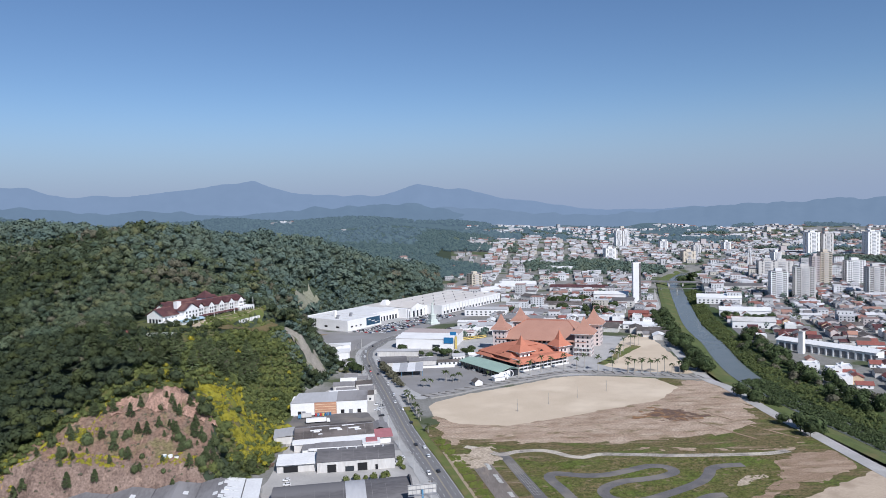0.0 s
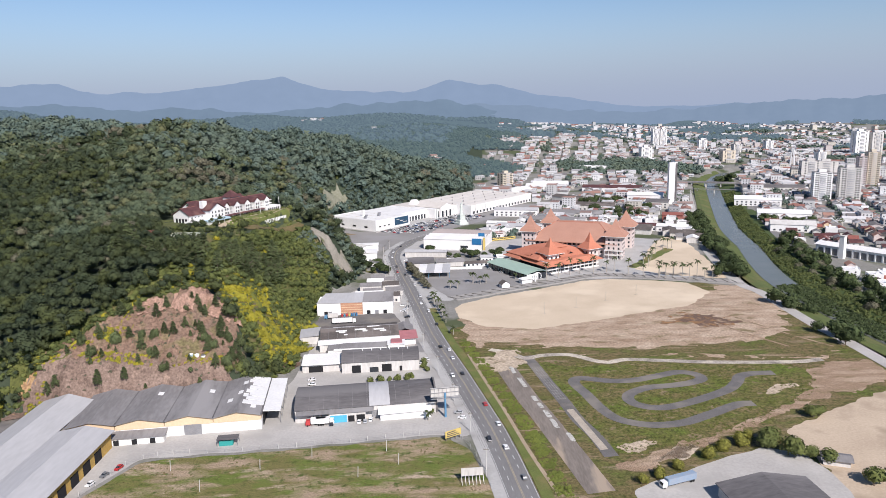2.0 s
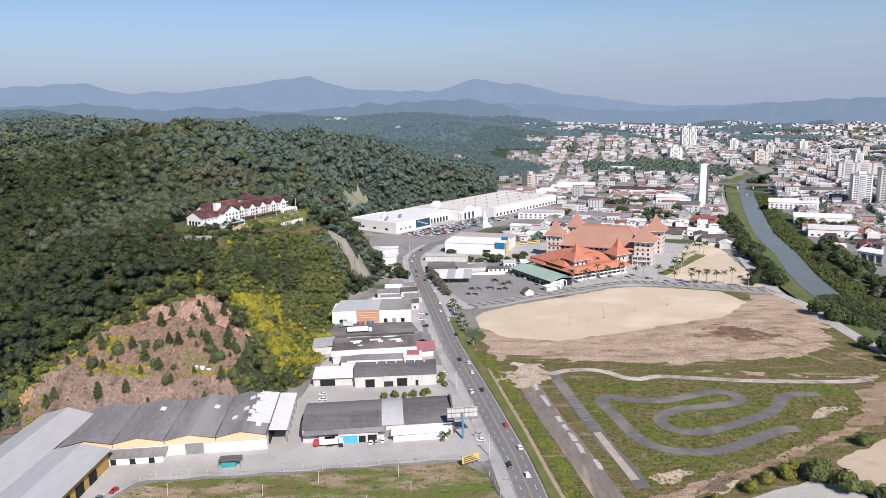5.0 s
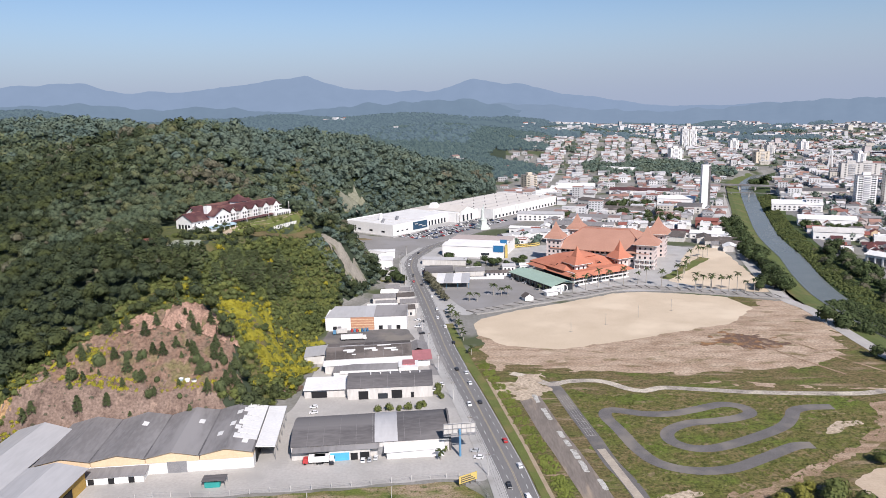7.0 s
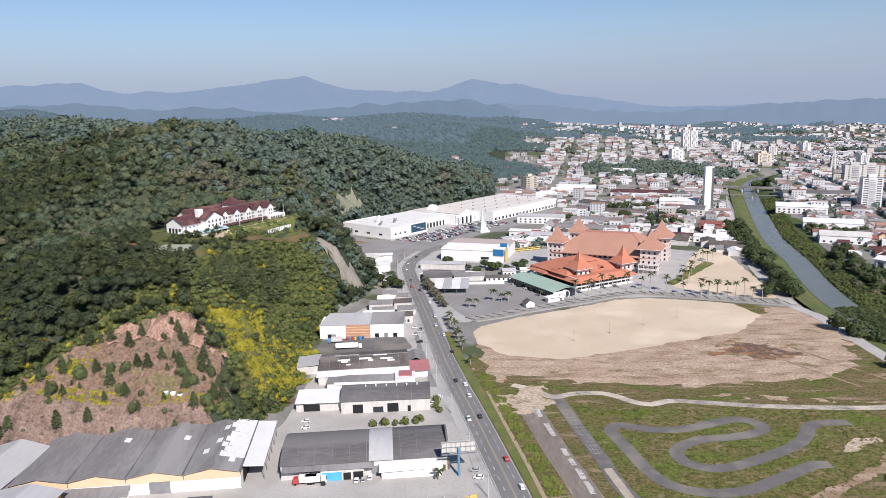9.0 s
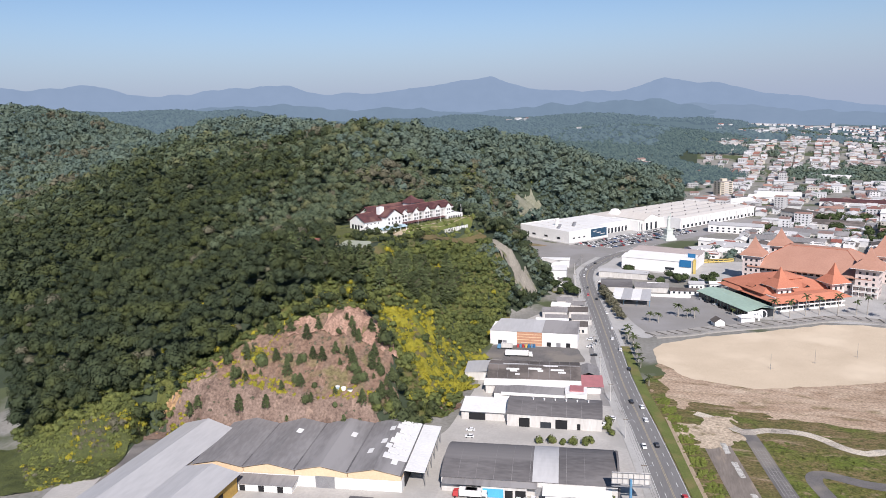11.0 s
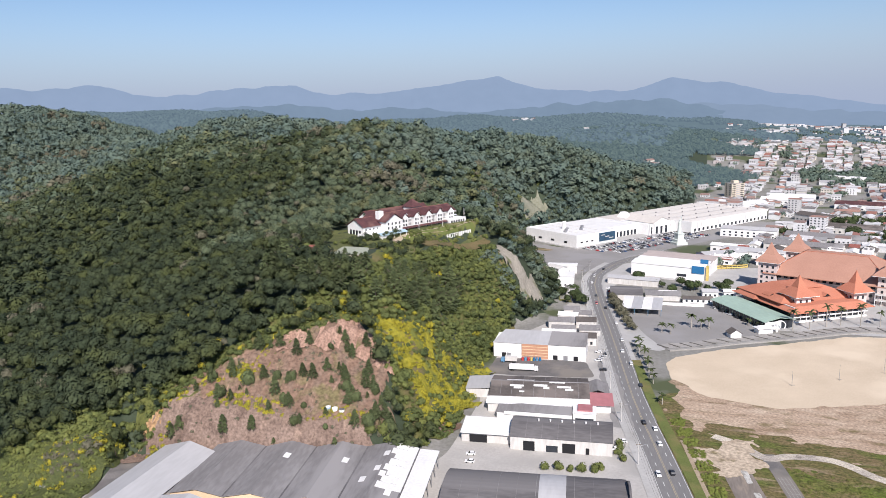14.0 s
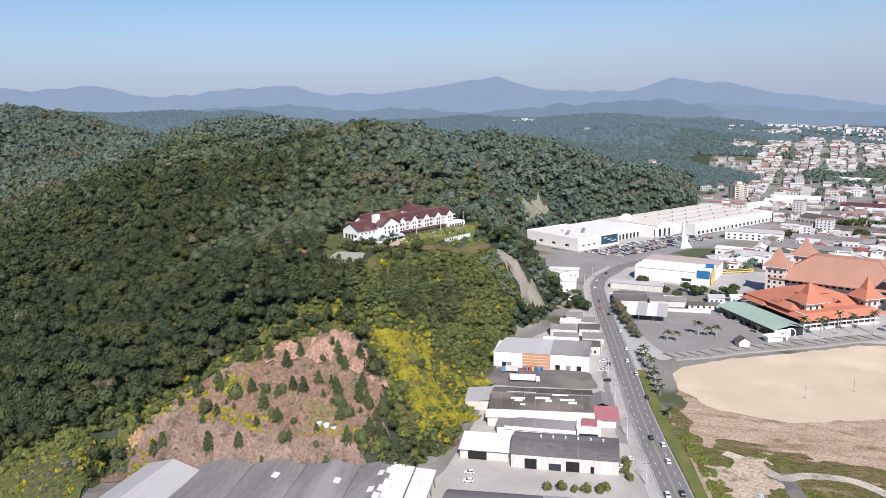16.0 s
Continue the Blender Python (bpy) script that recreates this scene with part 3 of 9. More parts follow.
def drape(name, poly, lift, material, label, step=2.0, ragged=2.0, seed=1, category="ground", follow=True, holes=0.0, stretch=1.0, rough=0.0):
    """A patch that lies on the terrain, with a ragged natural edge."""
    xs, ys = [p[0] for p in poly], [p[1] for p in poly]
    gx, gy = np.arange(min(xs) - 6, max(xs) + 6, step), np.arange(min(ys) - 6, max(ys) + 6, step)
    X, Y = np.meshgrid(gx, gy, indexing="ij")
    rnd = np.random.RandomState(seed)
    X = X + rnd.uniform(-0.2, 0.2, X.shape) * step
    Y = Y + rnd.uniform(-0.2, 0.2, X.shape) * step
    Z = (height(X, Y) if follow else np.zeros(X.shape)) + lift
    if rough:
        Z = Z + rough * (waves(X, Y, 11, seed + 11) + 0.7 * waves(X, Y * 0.3, 5, seed + 12) + 0.4 * waves(X, Y * 0.25, 3.0, seed + 13))
    cx = (X[:-1, :-1] + X[1:, 1:]) / 2
    cy = (Y[:-1, :-1] + Y[1:, 1:]) / 2
    wx = cx + ragged * waves(cx, cy, 16, seed) + 0.5 * ragged * waves(cx, cy, 5, seed + 1)
    wy = cy + ragged * waves(cx, cy, 16, seed + 2) + 0.5 * ragged * waves(cx, cy, 5, seed + 3)
    keep = inside(wx, wy, poly)
    if holes:
        keep &= waves(cx / stretch, cy * stretch, 22, seed + 7) + 0.6 * waves(cx / stretch, cy * stretch, 8, seed + 8) + 0.35 * waves(cx / stretch, cy * stretch, 3.3, seed + 9) > holes
    i, j = np.nonzero(keep)
    k = X.shape[1]
    a, b, c, d = i * k + j, (i + 1) * k + j, (i + 1) * k + j + 1, i * k + j + 1
    tris = np.concatenate([np.stack([a, b, c], -1), np.stack([a, c, d], -1)])
    used, inv = np.unique(tris, return_inverse=True)
    verts = np.stack([X, Y, Z], -1).reshape(-1, 3)[used]
    tris = inv.reshape(-1, 3)
    # soften the stepped rim: each rim corner moves towards its neighbours along the rim
    e = np.sort(np.concatenate([tris[:, :2], tris[:, 1:], tris[:, ::2]]), 1)
    key, count = np.unique(e[:, 0] * len(verts) + e[:, 1], return_counts=True)
    rim = key[count == 1]
    p, q = rim // len(verts), rim % len(verts)
    for _ in range(5):
        total, near = np.zeros((len(verts), 2)), np.zeros(len(verts))
        for s, t in ((p, q), (q, p)):
            np.add.at(total, s, verts[t, :2])
            np.add.at(near, s, 1)
        at = near > 0
        verts[at, :2] = 0.45 * verts[at, :2] + 0.55 * total[at] / near[at][:, None]
    if follow and not rough:
        verts[:, 2] = height(verts[:, 0], verts[:, 1]) + lift
    me = fast_mesh(name, verts, tris)
    return place(name, me, material, label, category)


def curve(points, step=3.0):
    """A smooth line through the points."""
    p = np.array(points, float)
    p = np.concatenate([[2 * p[0] - p[1]], p, [2 * p[-1] - p[-2]]])
    out = []
    for a, b, c, d in zip(p, p[1:], p[2:], p[3:]):
        n = max(1, int(np.hypot(*(c - b)[:2]) / step))
        for t in np.arange(n) / n:
            out.append(0.5 * (2 * b + (c - a) * t + (2 * a - 5 * b + 4 * c - d) * t * t + (3 * b - a - 3 * c + d) * t ** 3))
    return np.array(out + [p[-2]])


def sides(line):
    t = np.gradient(line[:, :2], axis=0)
    t /= np.linalg.norm(t, axis=1)[:, None]
    return np.stack([t[:, 1], -t[:, 0]], -1)


def strip(name, points, width, z, material, label, category="road", thick=0.0, step=3.0, kind="structure", offset=0.0, follow=False):
    """A band along a smooth line; with a thickness it has a kerb-like edge."""
    line = curve(points, step)
    nrm = sides(line)
    b = Build()
    L, R = line[:, :2] + nrm * (offset - width / 2), line[:, :2] + nrm * (offset + width / 2)
    zl = height(L[:, 0], L[:, 1]) if follow else np.zeros(len(L))
    zr = height(R[:, 0], R[:, 1]) if follow else zl
    n = len(line)
    for p, q, a, c in zip(L, R, zl, zr):
        b.v += [(p[0], p[1], a + z), (q[0], q[1], c + z), (p[0], p[1], a + z - thick), (q[0], q[1], c + z - thick)]
    for i in range(n - 1):
        k, m = 4 * i, 4 * i + 4
        b.f.append((k, k + 1, m + 1, m))
        if thick:
            b.f += [(k + 2, k, m, m + 2), (k + 1, k + 3, m + 3, m + 1)]
    return place(name, b, material, label, category, kind)


def dashes(points, width, z, length, gap, offset=0.0, step=1.0, skip=0.0):
    line = curve(points, step)
    nrm = sides(line)
    s = np.concatenate([[0], np.cumsum(np.hypot(*np.diff(line[:, :2], axis=0).T))])
    b = Build()
    at = lambda d, o: (np.interp(d, s, line[:, 0] + nrm[:, 0] * o), np.interp(d, s, line[:, 1] + nrm[:, 1] * o), z)
    d = skip
    while d + length < s[-1]:
        b.face(at(d, offset - width / 2), at(d, offset + width / 2), at(d + length, offset + width / 2), at(d + length, offset - width / 2))
        d += length + gap
    return b

# ---- backdrop ----
FAR = [(-62, 1.9), (-48, 2.3), (-45, 2.0), (-41, 2.35), (-37.7, 1.4), (-33, 1.85), (-30, 2.1), (-27.5, 2.05), (-25, 1.4), (-21, 1.4), (-15, 2.1), (-12.1, 2.38), (-9.8, 1.65), (-5.4, 1.05), (-1.8, 1.2), (0.8, 2.02), (3.5, 1.45), (7, 0.9), (10, 0.3), (14, -0.4), (20, -0.5), (46, -0.5)]
MID = [(-62, 0.2), (-48, 0.2), (-38, 0.3), (-33, 0.61), (-27.6, 0.69), (-24, 0.2), (-18.3, 0.27), (-14, -0.26), (-9.8, 0.07), (-3.2, 0.34), (0.5, 0.4), (3, -0.1), (5.5, -0.9), (8, -1.8)]
MID_EAST = [(-1, -1.2), (2, 0.15), (5.7, -0.2), (12, -0.75), (18, -0.8), (24, -0.35), (30, -0.1), (46, 0.0)]


def ridge(name, profile, reach, material, label, rough_up, seed):
    deg = np.arange(profile[0][0], profile[-1][0], 0.25)
    d, e = np.array(profile).T
    el = np.interp(deg, d, e)
    k = np.exp(-np.linspace(-2, 2, 5) ** 2)
    el = np.convolve(np.pad(el, 2, mode="edge"), k / k.sum(), "valid")
    el = el + rough_up * (waves(deg, 0, 3.2, seed) + 0.6 * waves(deg, 0, 1.3, seed + 1) + 0.3 * waves(deg, 0, 0.6, seed + 3))
    top = 148 + reach * np.tan(np.radians(el))
    rows = []
    for s in np.linspace(0, 1, 7):
        r = reach - 420 * (1 - s) ** 1.3 + 40 * waves(deg, s * 7, 3.0, seed + 2) * (1 - s)
        z = -40 + (top + 40) * s ** 0.8
        rows.append(np.stack([r * np.sin(np.radians(deg)), r * np.cos(np.radians(deg)), z], -1))
    v = np.stack(rows, 1)
    n, m = v.shape[:2]
    i, j = np.meshgrid(np.arange(n - 1), np.arange(m - 1), indexing="ij")
    a, b, c, dd = i * m + j, (i + 1) * m + j, (i + 1) * m + j + 1, i * m + j + 1
    tris = np.concatenate([np.stack([a, b, c], -1).reshape(-1, 3), np.stack([a, c, dd], -1).reshape(-1, 3)])
    me = fast_mesh(name, v.reshape(-1, 3), tris)
    me.polygons.foreach_set("use_smooth", np.ones(len(tris), bool))
    return place(name, me, material, label, "mountain")


# added glowing ring behind the ridges, standing in for horizon haze
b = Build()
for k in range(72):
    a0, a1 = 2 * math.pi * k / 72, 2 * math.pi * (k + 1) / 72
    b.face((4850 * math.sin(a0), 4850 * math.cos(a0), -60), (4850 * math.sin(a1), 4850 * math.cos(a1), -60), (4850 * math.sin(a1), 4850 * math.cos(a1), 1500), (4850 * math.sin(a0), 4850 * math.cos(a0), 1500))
place("backdrop_haze", b, HAZE, "glowing haze ring all round the horizon", "sky")
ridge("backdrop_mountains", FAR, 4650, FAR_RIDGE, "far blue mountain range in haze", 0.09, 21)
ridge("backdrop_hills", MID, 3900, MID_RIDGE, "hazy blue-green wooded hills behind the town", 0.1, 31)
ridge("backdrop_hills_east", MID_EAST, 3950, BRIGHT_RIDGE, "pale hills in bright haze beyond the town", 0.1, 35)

# ---- fields, tracks and roads ----
ROAD = [(34, 200), (27.5, 262), (21.4, 309), (16.2, 336.6), (4.5, 395), (-8.8, 456.5), (-19.5, 520), (-30, 581), (-41, 642), (-49.3, 695), (-51.4, 722), (-48.5, 750), (-38, 788), (-18, 830), (12, 880), (70, 955), (130, 1035), (200, 1140), (300, 1330)]
drape("field_grass", [(24, 200), (260, 200), (244, 330), (242, 470), (236, 560), (205, 580), (100, 520), (0, 470), (2, 430), (10, 395), (22, 330), (28, 262)], 0.03, WEEDY_FIELD, "rough grass field with worn patches", 2.5, 1.0, 11)
drape("dry_field", [(8, 500), (12, 440), (60, 418), (120, 412), (215, 400), (242, 420), (243, 556), (228, 572), (170, 520), (100, 490), (30, 474)], 0.06, DRY_FIELD, "bare earth and dried grass with tyre marks", 1.2, 5.0, 12)
drape("sand_field", [(5, 520), (8, 497), (27, 473), (57, 466), (104, 482), (139, 497), (178, 512), (206, 548), (198, 578), (160, 592), (139, 597), (116, 593), (89, 577), (42, 553), (12, 532)], 0.12, SAND, "levelled pale sand pitch", 1.0, 1.0, 14)
drape("puddle_patch", [(146, 478), (165, 492), (187, 487), (194, 468), (178, 458), (163, 470)], 0.14, WET, "damp brown and orange hollow in the field", 0.9, 7.0, 15)
drape("dry_field_near", [(14, 432), (40, 420), (100, 411), (210, 401), (238, 412), (238, 462), (222, 452), (190, 432), (120, 424), (60, 430), (25, 444)], 0.1, WEEDY_FIELD, "strip of dull dry grass", 1.2, 5.0, 13)
drape("weeds_east", [(205, 415), (240, 405), (243, 470), (236, 500), (228, 470), (214, 440)], 0.12, WEEDY_FIELD, "rough green weeds by the riverside road", 1.2, 5.0, 71)
drape("lush_grass", [(50, 406), (85, 398), (130, 400), (180, 393), (205, 388), (190, 355), (150, 322), (110, 300), (70, 292), (60, 330)], 0.08, KART_GRASS, "patchy green grass inside the kart track", 1.5, 4.0, 16)
drape("sandy_verge", [(152, 309), (161, 316), (182, 329), (204, 342), (262, 372), (262, 240), (150, 240), (152, 292)], 0.1, mat("pale_yard_sand", (0.52, 0.42, 0.31), (0.42, 0.33, 0.24), scale=0.04, fine=0.9, c=(0.36, 0.28, 0.2), cscale=0.05, cpos=(0.55, 0.68)), "pale sandy yard", 1.0, 1.2, 17)
strip("kart_track_straight", [(46.5, 415), (49.5, 400), (53.9, 372), (58, 348), (61.2, 326), (65.2, 311), (68.5, 290)], 6.5, 0.13, TRACK, "worn asphalt start straight of a kart track", "track")
strip("kart_track_top", [(26, 428), (36, 422), (46, 411), (55, 415), (69.4, 416), (77.6, 412), (85, 404.5), (93, 401), (104, 405), (125, 401.5), (153.6, 397), (196, 394.5), (214, 397.5)], 5.0, 0.14, DUSTY_TRACK, "pale dusty track along the field", "track")
KART = [(150.4, 340), (142, 339), (125, 329), (109, 320.5), (93.6, 319), (81, 325), (75, 337), (71, 356), (67.5, 372), (72, 378), (86, 373.5), (98, 373), (110.5, 377), (126, 383), (135, 380), (136.5, 373), (129, 368), (118.5, 365), (104, 362.5), (93, 355), (91, 346), (97, 339), (107, 338), (122.7, 344.5), (143.8, 357), (153, 367), (158, 375), (166, 378.5), (178, 379)]
strip("kart_track_loop", KART, 6.2, 0.15, TRACK, "winding worn asphalt kart track", "track", step=1.5)
strip("old_paving_strip", [(28, 412), (32.3, 399), (40.5, 352), (44, 336), (51.7, 296), (58, 262)], 11.5, 0.12, mat("broken_paving", (0.24, 0.205, 0.175), (0.16, 0.138, 0.118), scale=0.25, fine=1.2, streak=(1, 0.2, 1), c=(0.36, 0.29, 0.22), cscale=0.12, cpos=(0.54, 0.64)), "broken old asphalt strip beside the road", "track")
strip("pale_slab_end", [(58.6, 338), (62, 319), (66.2, 296)], 3.6, 0.21, mat("pale_dusty_slab", (0.46, 0.4, 0.32), (0.33, 0.29, 0.24), scale=0.2, fine=1.0), "pale dusty end of the start straight", "slab", offset=-0.6)
drape("bare_patch", [(72, 296), (82, 304), (93, 302), (84, 295)], 0.12, SANDY_PATCH, "bare sandy patch beside the track", 0.6, 2.5, 86)
drape("bare_patch", [(86, 286), (102, 299), (110, 297), (96, 285)], 0.12, SANDY_PATCH, "bare sandy patch beside the track", 0.6, 2.5, 87)
drape("truck_yard", [(-92, 480), (-92, 508), (-38, 512), (-32, 487)], 0.1, TRACK, "grey asphalt yard between the warehouses", 1.5, 0.6, 88, category="yard")
drape("roadside_lot", [(-33, 518), (-25, 521), (-14, 462), (-8, 428), (-18, 426), (-23, 454)], 0.13, LOT, "worn asphalt forecourts beside the road", 1.2, 0.5, 89, category="yard")
drape("rubble_patch", [(-100, 398), (-97, 410), (-88, 414), (-86, 408), (-92, 400)], 0.3, SOIL_RED, "heap of reddish rubble at the slope's foot", 0.8, 1.2, 84, category="slope", rough=0.35)
PATH_EARTH = mat("trodden_path_earth", (0.4, 0.32, 0.23), (0.3, 0.235, 0.16), scale=0.2, fine=1.2)
strip("dirt_path", [(12.5, 420), (16.6, 397), (21.5, 370), (27.1, 340), (34, 298), (41, 262)], 1.7, 0.24, PATH_EARTH, "narrow trodden earth path", "path")
drape("track_apron", [(18, 415), (40, 428), (46, 412), (40, 396), (28, 392), (20, 400)], 0.16, SANDY_PATCH, "pale sandy apron at the track entrance", 0.8, 4.0, 18)
PATCH = mat("white_slab", (0.58, 0.57, 0.53), (0.36, 0.345, 0.315), scale=0.5, fine=2.0, c=(0.25, 0.23, 0.2), cscale=0.3, cpos=(0.52, 0.62))
for cx, cy, s in ((36.4, 392.8, 5.2), (39.7, 374.3, 6.5), (43.8, 352.3, 3.5), (45.4, 344, 3.2), (47.6, 334, 4.5), (49.5, 323.5, 5), (54.4, 309, 4.5)):
    drape("concrete_slab", [(cx - 1.2 - 0.16 * s, cy + s), (cx + 1.2 - 0.16 * s, cy + s), (cx + 1.2 + 0.16 * s, cy - s), (cx - 1.2 + 0.16 * s, cy - s)], 0.18, PATCH, "whitish broken concrete slab beside the track", 0.4, 0.25, int(cx), "slab")
b = Build()
for off in (-2.0, -0.7, 0.7, 2.0):
    q = dashes([(50.2, 396), (53.9, 372), (58, 348)], 0.16, 0.19, 46, 4, off)
    for f4 in range(0, len(q.v), 4):
        b.face(*q.v[f4:f4 + 4])
for k in range(13):
    y = 394 - k * 3.6
    x = np.interp(y, [348, 372, 396], [58, 53.9, 50.2])
    b.face((x - 2.1, y - 0.2, 0.2), (x + 2.1, y + 0.2, 0.2), (x + 2.1, y + 0.42, 0.2), (x - 2.1, y + 0.02, 0.2))
place("start_grid", b, mat("faded_grid_paint", (0.42, 0.41, 0.39), (0.26, 0.25, 0.24), scale=0.5, fine=3.0), "faded white start grid lines", "marking")

strip("road", ROAD, 12.2, 0.10, ASPHALT, "four-lane grey asphalt road", "road")
strip("pavement_west", ROAD[:13], 5.0, 0.22, PAVING, "pale concrete pavement", "pavement", thick=0.22, offset=-8.7)
strip("pavement_east", ROAD[6:12], 3.0, 0.22, PAVING, "pale concrete pavement", "pavement", thick=0.22, offset=7.7)
strip("verge_east", [(p[0] + 0.3, p[1]) for p in ROAD[:7]], 5.0, 0.20, GRASS_GREEN, "mown grass verge", "verge", thick=0.2, offset=8.8)
for off in (-3.05, 3.05):
    place("lane_marking", dashes(ROAD, 0.2, 0.13, 3.2, 5.0, off), PAINT_WHITE, "white dashed lane line", "marking")
for off in (-5.7, 5.7):
    place("edge_line", dashes(ROAD, 0.18, 0.13, 30, 0.02, off), PAINT_WHITE, "white edge line", "marking")
for off in (-0.25, 0.25):
    place("centre_line", dashes(ROAD, 0.22, 0.13, 30, 0.02, off), PAINT_YELLOW, "yellow double centre line", "marking")
YARD = [(-150, 262), (-136, 298), (-92, 302.5), (-2, 314.5), (10, 309), (13, 330), (-2, 395), (-15, 456), (-36, 570), (-50, 640), (-64, 640), (-64, 600), (-85, 560), (-92, 500), (-85, 420), (-88, 372), (-150, 352), (-200, 345), (-230, 300), (-215, 200), (-165, 200)]
drape("concrete_yard", YARD, 0.06, CONCRETE, "pale concrete yards between the warehouses", 3.0, 0.3, 19, category="yard")
drape("grass_lot", [(-148, 262), (-134, 296), (-92, 300.5), (-2, 312.5), (8, 300), (18, 262), (26, 200), (-160, 200)], 0.09, LOT_GRASS, "grass lot with bare earth patches", 2.0, 0.3, 20)
drape("car_park", [(-28, 640), (-20, 612), (-6, 572), (8, 542), (24, 548), (70, 585), (76, 600), (60, 660), (20, 660)], 0.08, LOT, "asphalt car park", 3.0, 0.0, 23, category="car park")
drape("mall_car_park", [(-150, 800), (-70, 730), (-58, 760), (-30, 815), (20, 880), (110, 990), (150, 1060), (112, 1068), (33, 968), (16, 982), (-85, 856), (-140, 880)], 0.08, LOT, "asphalt car park of the shopping centre", 4.0, 0.0, 24, category="car park")
drape("castle_forecourt", [(60, 600), (120, 600), (180, 600), (236, 590), (240, 700), (236, 760), (190, 790), (60, 790), (40, 720), (36, 660)], 0.07, PAVING, "pale paved forecourt round the event hall", 3.0, 0.5, 25, category="pavement")
drape("sand_yard", [(169, 632), (190, 606), (236, 588), (240, 620), (246, 665), (255, 745), (256, 782), (240, 778), (212, 730), (194, 684)], 0.1, SAND, "pale sand yard planted with palms", 2.0, 1.0, 26)
drape("palm_lawn", [(165, 640), (172, 634), (230, 712), (226, 722)], 0.13, GRASS_GREEN, "narrow lawn between the forecourt and sand", 1.5, 1.0, 27)
PROM = [(6, 548), (26, 557), (42.5, 567.5), (66, 579), (90.5, 591), (117, 606), (141, 611), (184, 595), (222, 581), (243, 574)]
strip("promenade", PROM, 14, 0.18, mat("grey_promenade", (0.36, 0.34, 0.315), (0.27, 0.255, 0.235), scale=0.15, fine=1.0, c=(0.22, 0.21, 0.18), cscale=0.06, cpos=(0.56, 0.7)), "paved promenade along the sand field", "pavement", thick=0.18)
strip("promenade_wall", PROM, 0.35, 0.75, mat("grey_boundary_wall", (0.36, 0.345, 0.32), (0.25, 0.24, 0.22), scale=0.4, fine=2.0), "low grey boundary wall along the sand field", "wall", thick=0.75, offset=6.6)
strip("riverside_road", [(250, 330), (249, 420), (246.5, 456), (246.5, 500), (247, 544), (243, 578), (262, 690), (285, 780), (310, 865), (352, 1000), (410, 1185)], 9.0, 0.2, CONCRETE, "narrow riverside road", "road", thick=0.2, offset=-4.0)
# river: banks as one profile along its line
line = curve([(x, y) for x, y in RIVER], 12)
nrm = sides(line)
for name, prof, material, label in (
        ("river_water", [(-11, -3.6), (11, -3.6)], WATER, "slow grey-green river"),
        ("river_bank_west", [(-31, 0.05), (-25, 0.05), (-19, -1.4), (-11, -3.9)], GRASS_BANK, "grassy river bank"),
        ("river_bank_east", [(11, -3.9), (19, -1.6), (28, 0.05), (42, 0.05)], mat("weedy_bank", (0.075, 0.105, 0.03), (0.045, 0.065, 0.02), scale=0.15, fine=1.0, bump=0.3), "overgrown weedy river bank")):
    b = Build()
    k = len(prof)
    for p, q in zip(line, nrm):
        b.v += [(p[0] + q[0] * o, p[1] + q[1] * o, z) for o, z in prof]
    for i in range(len(line) - 1):
        for j in range(k - 1):
            b.f.append((i * k + j, i * k + j + 1, (i + 1) * k + j + 1, (i + 1) * k + j))
    place(name, b, material, label, "river")
strip("east_bank_road", [(334, 640), (352, 745), (378, 840), (420, 960), (492, 1190)], 8.0, 0.25, ASPHALT, "riverside avenue on the far bank", "road", offset=4)

# cut slopes on the hill
BARE = [(-213, 345), (-207, 356), (-196, 372), (-178, 389), (-163, 399), (-154, 410), (-142, 419), (-134, 410), (-125, 403), (-112, 388), (-106, 372), (-121, 364), (-150, 357), (-190, 351)]
BARE_TOP = [(-209, 362), (-196, 374), (-178, 390), (-163, 400), (-154, 411), (-142, 421), (-134, 411), (-125, 404), (-112, 389), (-104, 374), (-118, 371), (-140, 366), (-170, 364), (-195, 360)]
drape("bare_cut_slope", BARE_TOP, 1.1, SOIL_RED, "bare reddish soil of a cut hillside", 0.9, 3.0, 28, category="slope", rough=0.5)
drape("cut_face", [(-170, 387), (-172, 393), (-163, 399), (-157, 399), (-151, 411), (-143, 421), (-134, 418), (-124, 408), (-117, 401), (-122, 398), (-131, 399), (-140, 401), (-147, 395), (-154, 396), (-160, 390)], 1.5, SOIL_FACE, "steep fresh pinkish cut face with gullies", 0.7, 1.2, 128, category="slope", rough=0.8)
drape("orange_bank_end", [(-219, 343), (-217, 353), (-209, 357), (-208, 348), (-211, 341)], 0.8, SOIL_ORANGE, "orange clay at the end of the soil bank", 0.7, 1.2, 129, category="slope", rough=0.4)
drape("lower_cut_bank", [(-222, 337), (-218, 349), (-200, 363), (-176, 368), (-140, 371), (-121, 370), (-112, 366), (-150, 352), (-190, 346)], 1.0, SOIL_BROWN, "brown soil bank behind the warehouse", 1.0, 1.0, 29, category="slope", rough=0.2)
drape("rock_scar", [(-124, 626), (-112, 612), (-100, 605), (-90, 603), (-84, 616), (-82, 630), (-92, 628), (-102, 622), (-116, 629)], 1.1, ROCK, "exposed grey rock face on the hillside", 1.0, 4.5, 30, category="slope", rough=0.7)
THICKET_GREEN = mat("garden_ground", (0.115, 0.125, 0.045), (0.07, 0.08, 0.028), scale=0.2, fine=1.2, bump=0.3, c=(0.16, 0.13, 0.07), cscale=0.06, cpos=(0.54, 0.66))
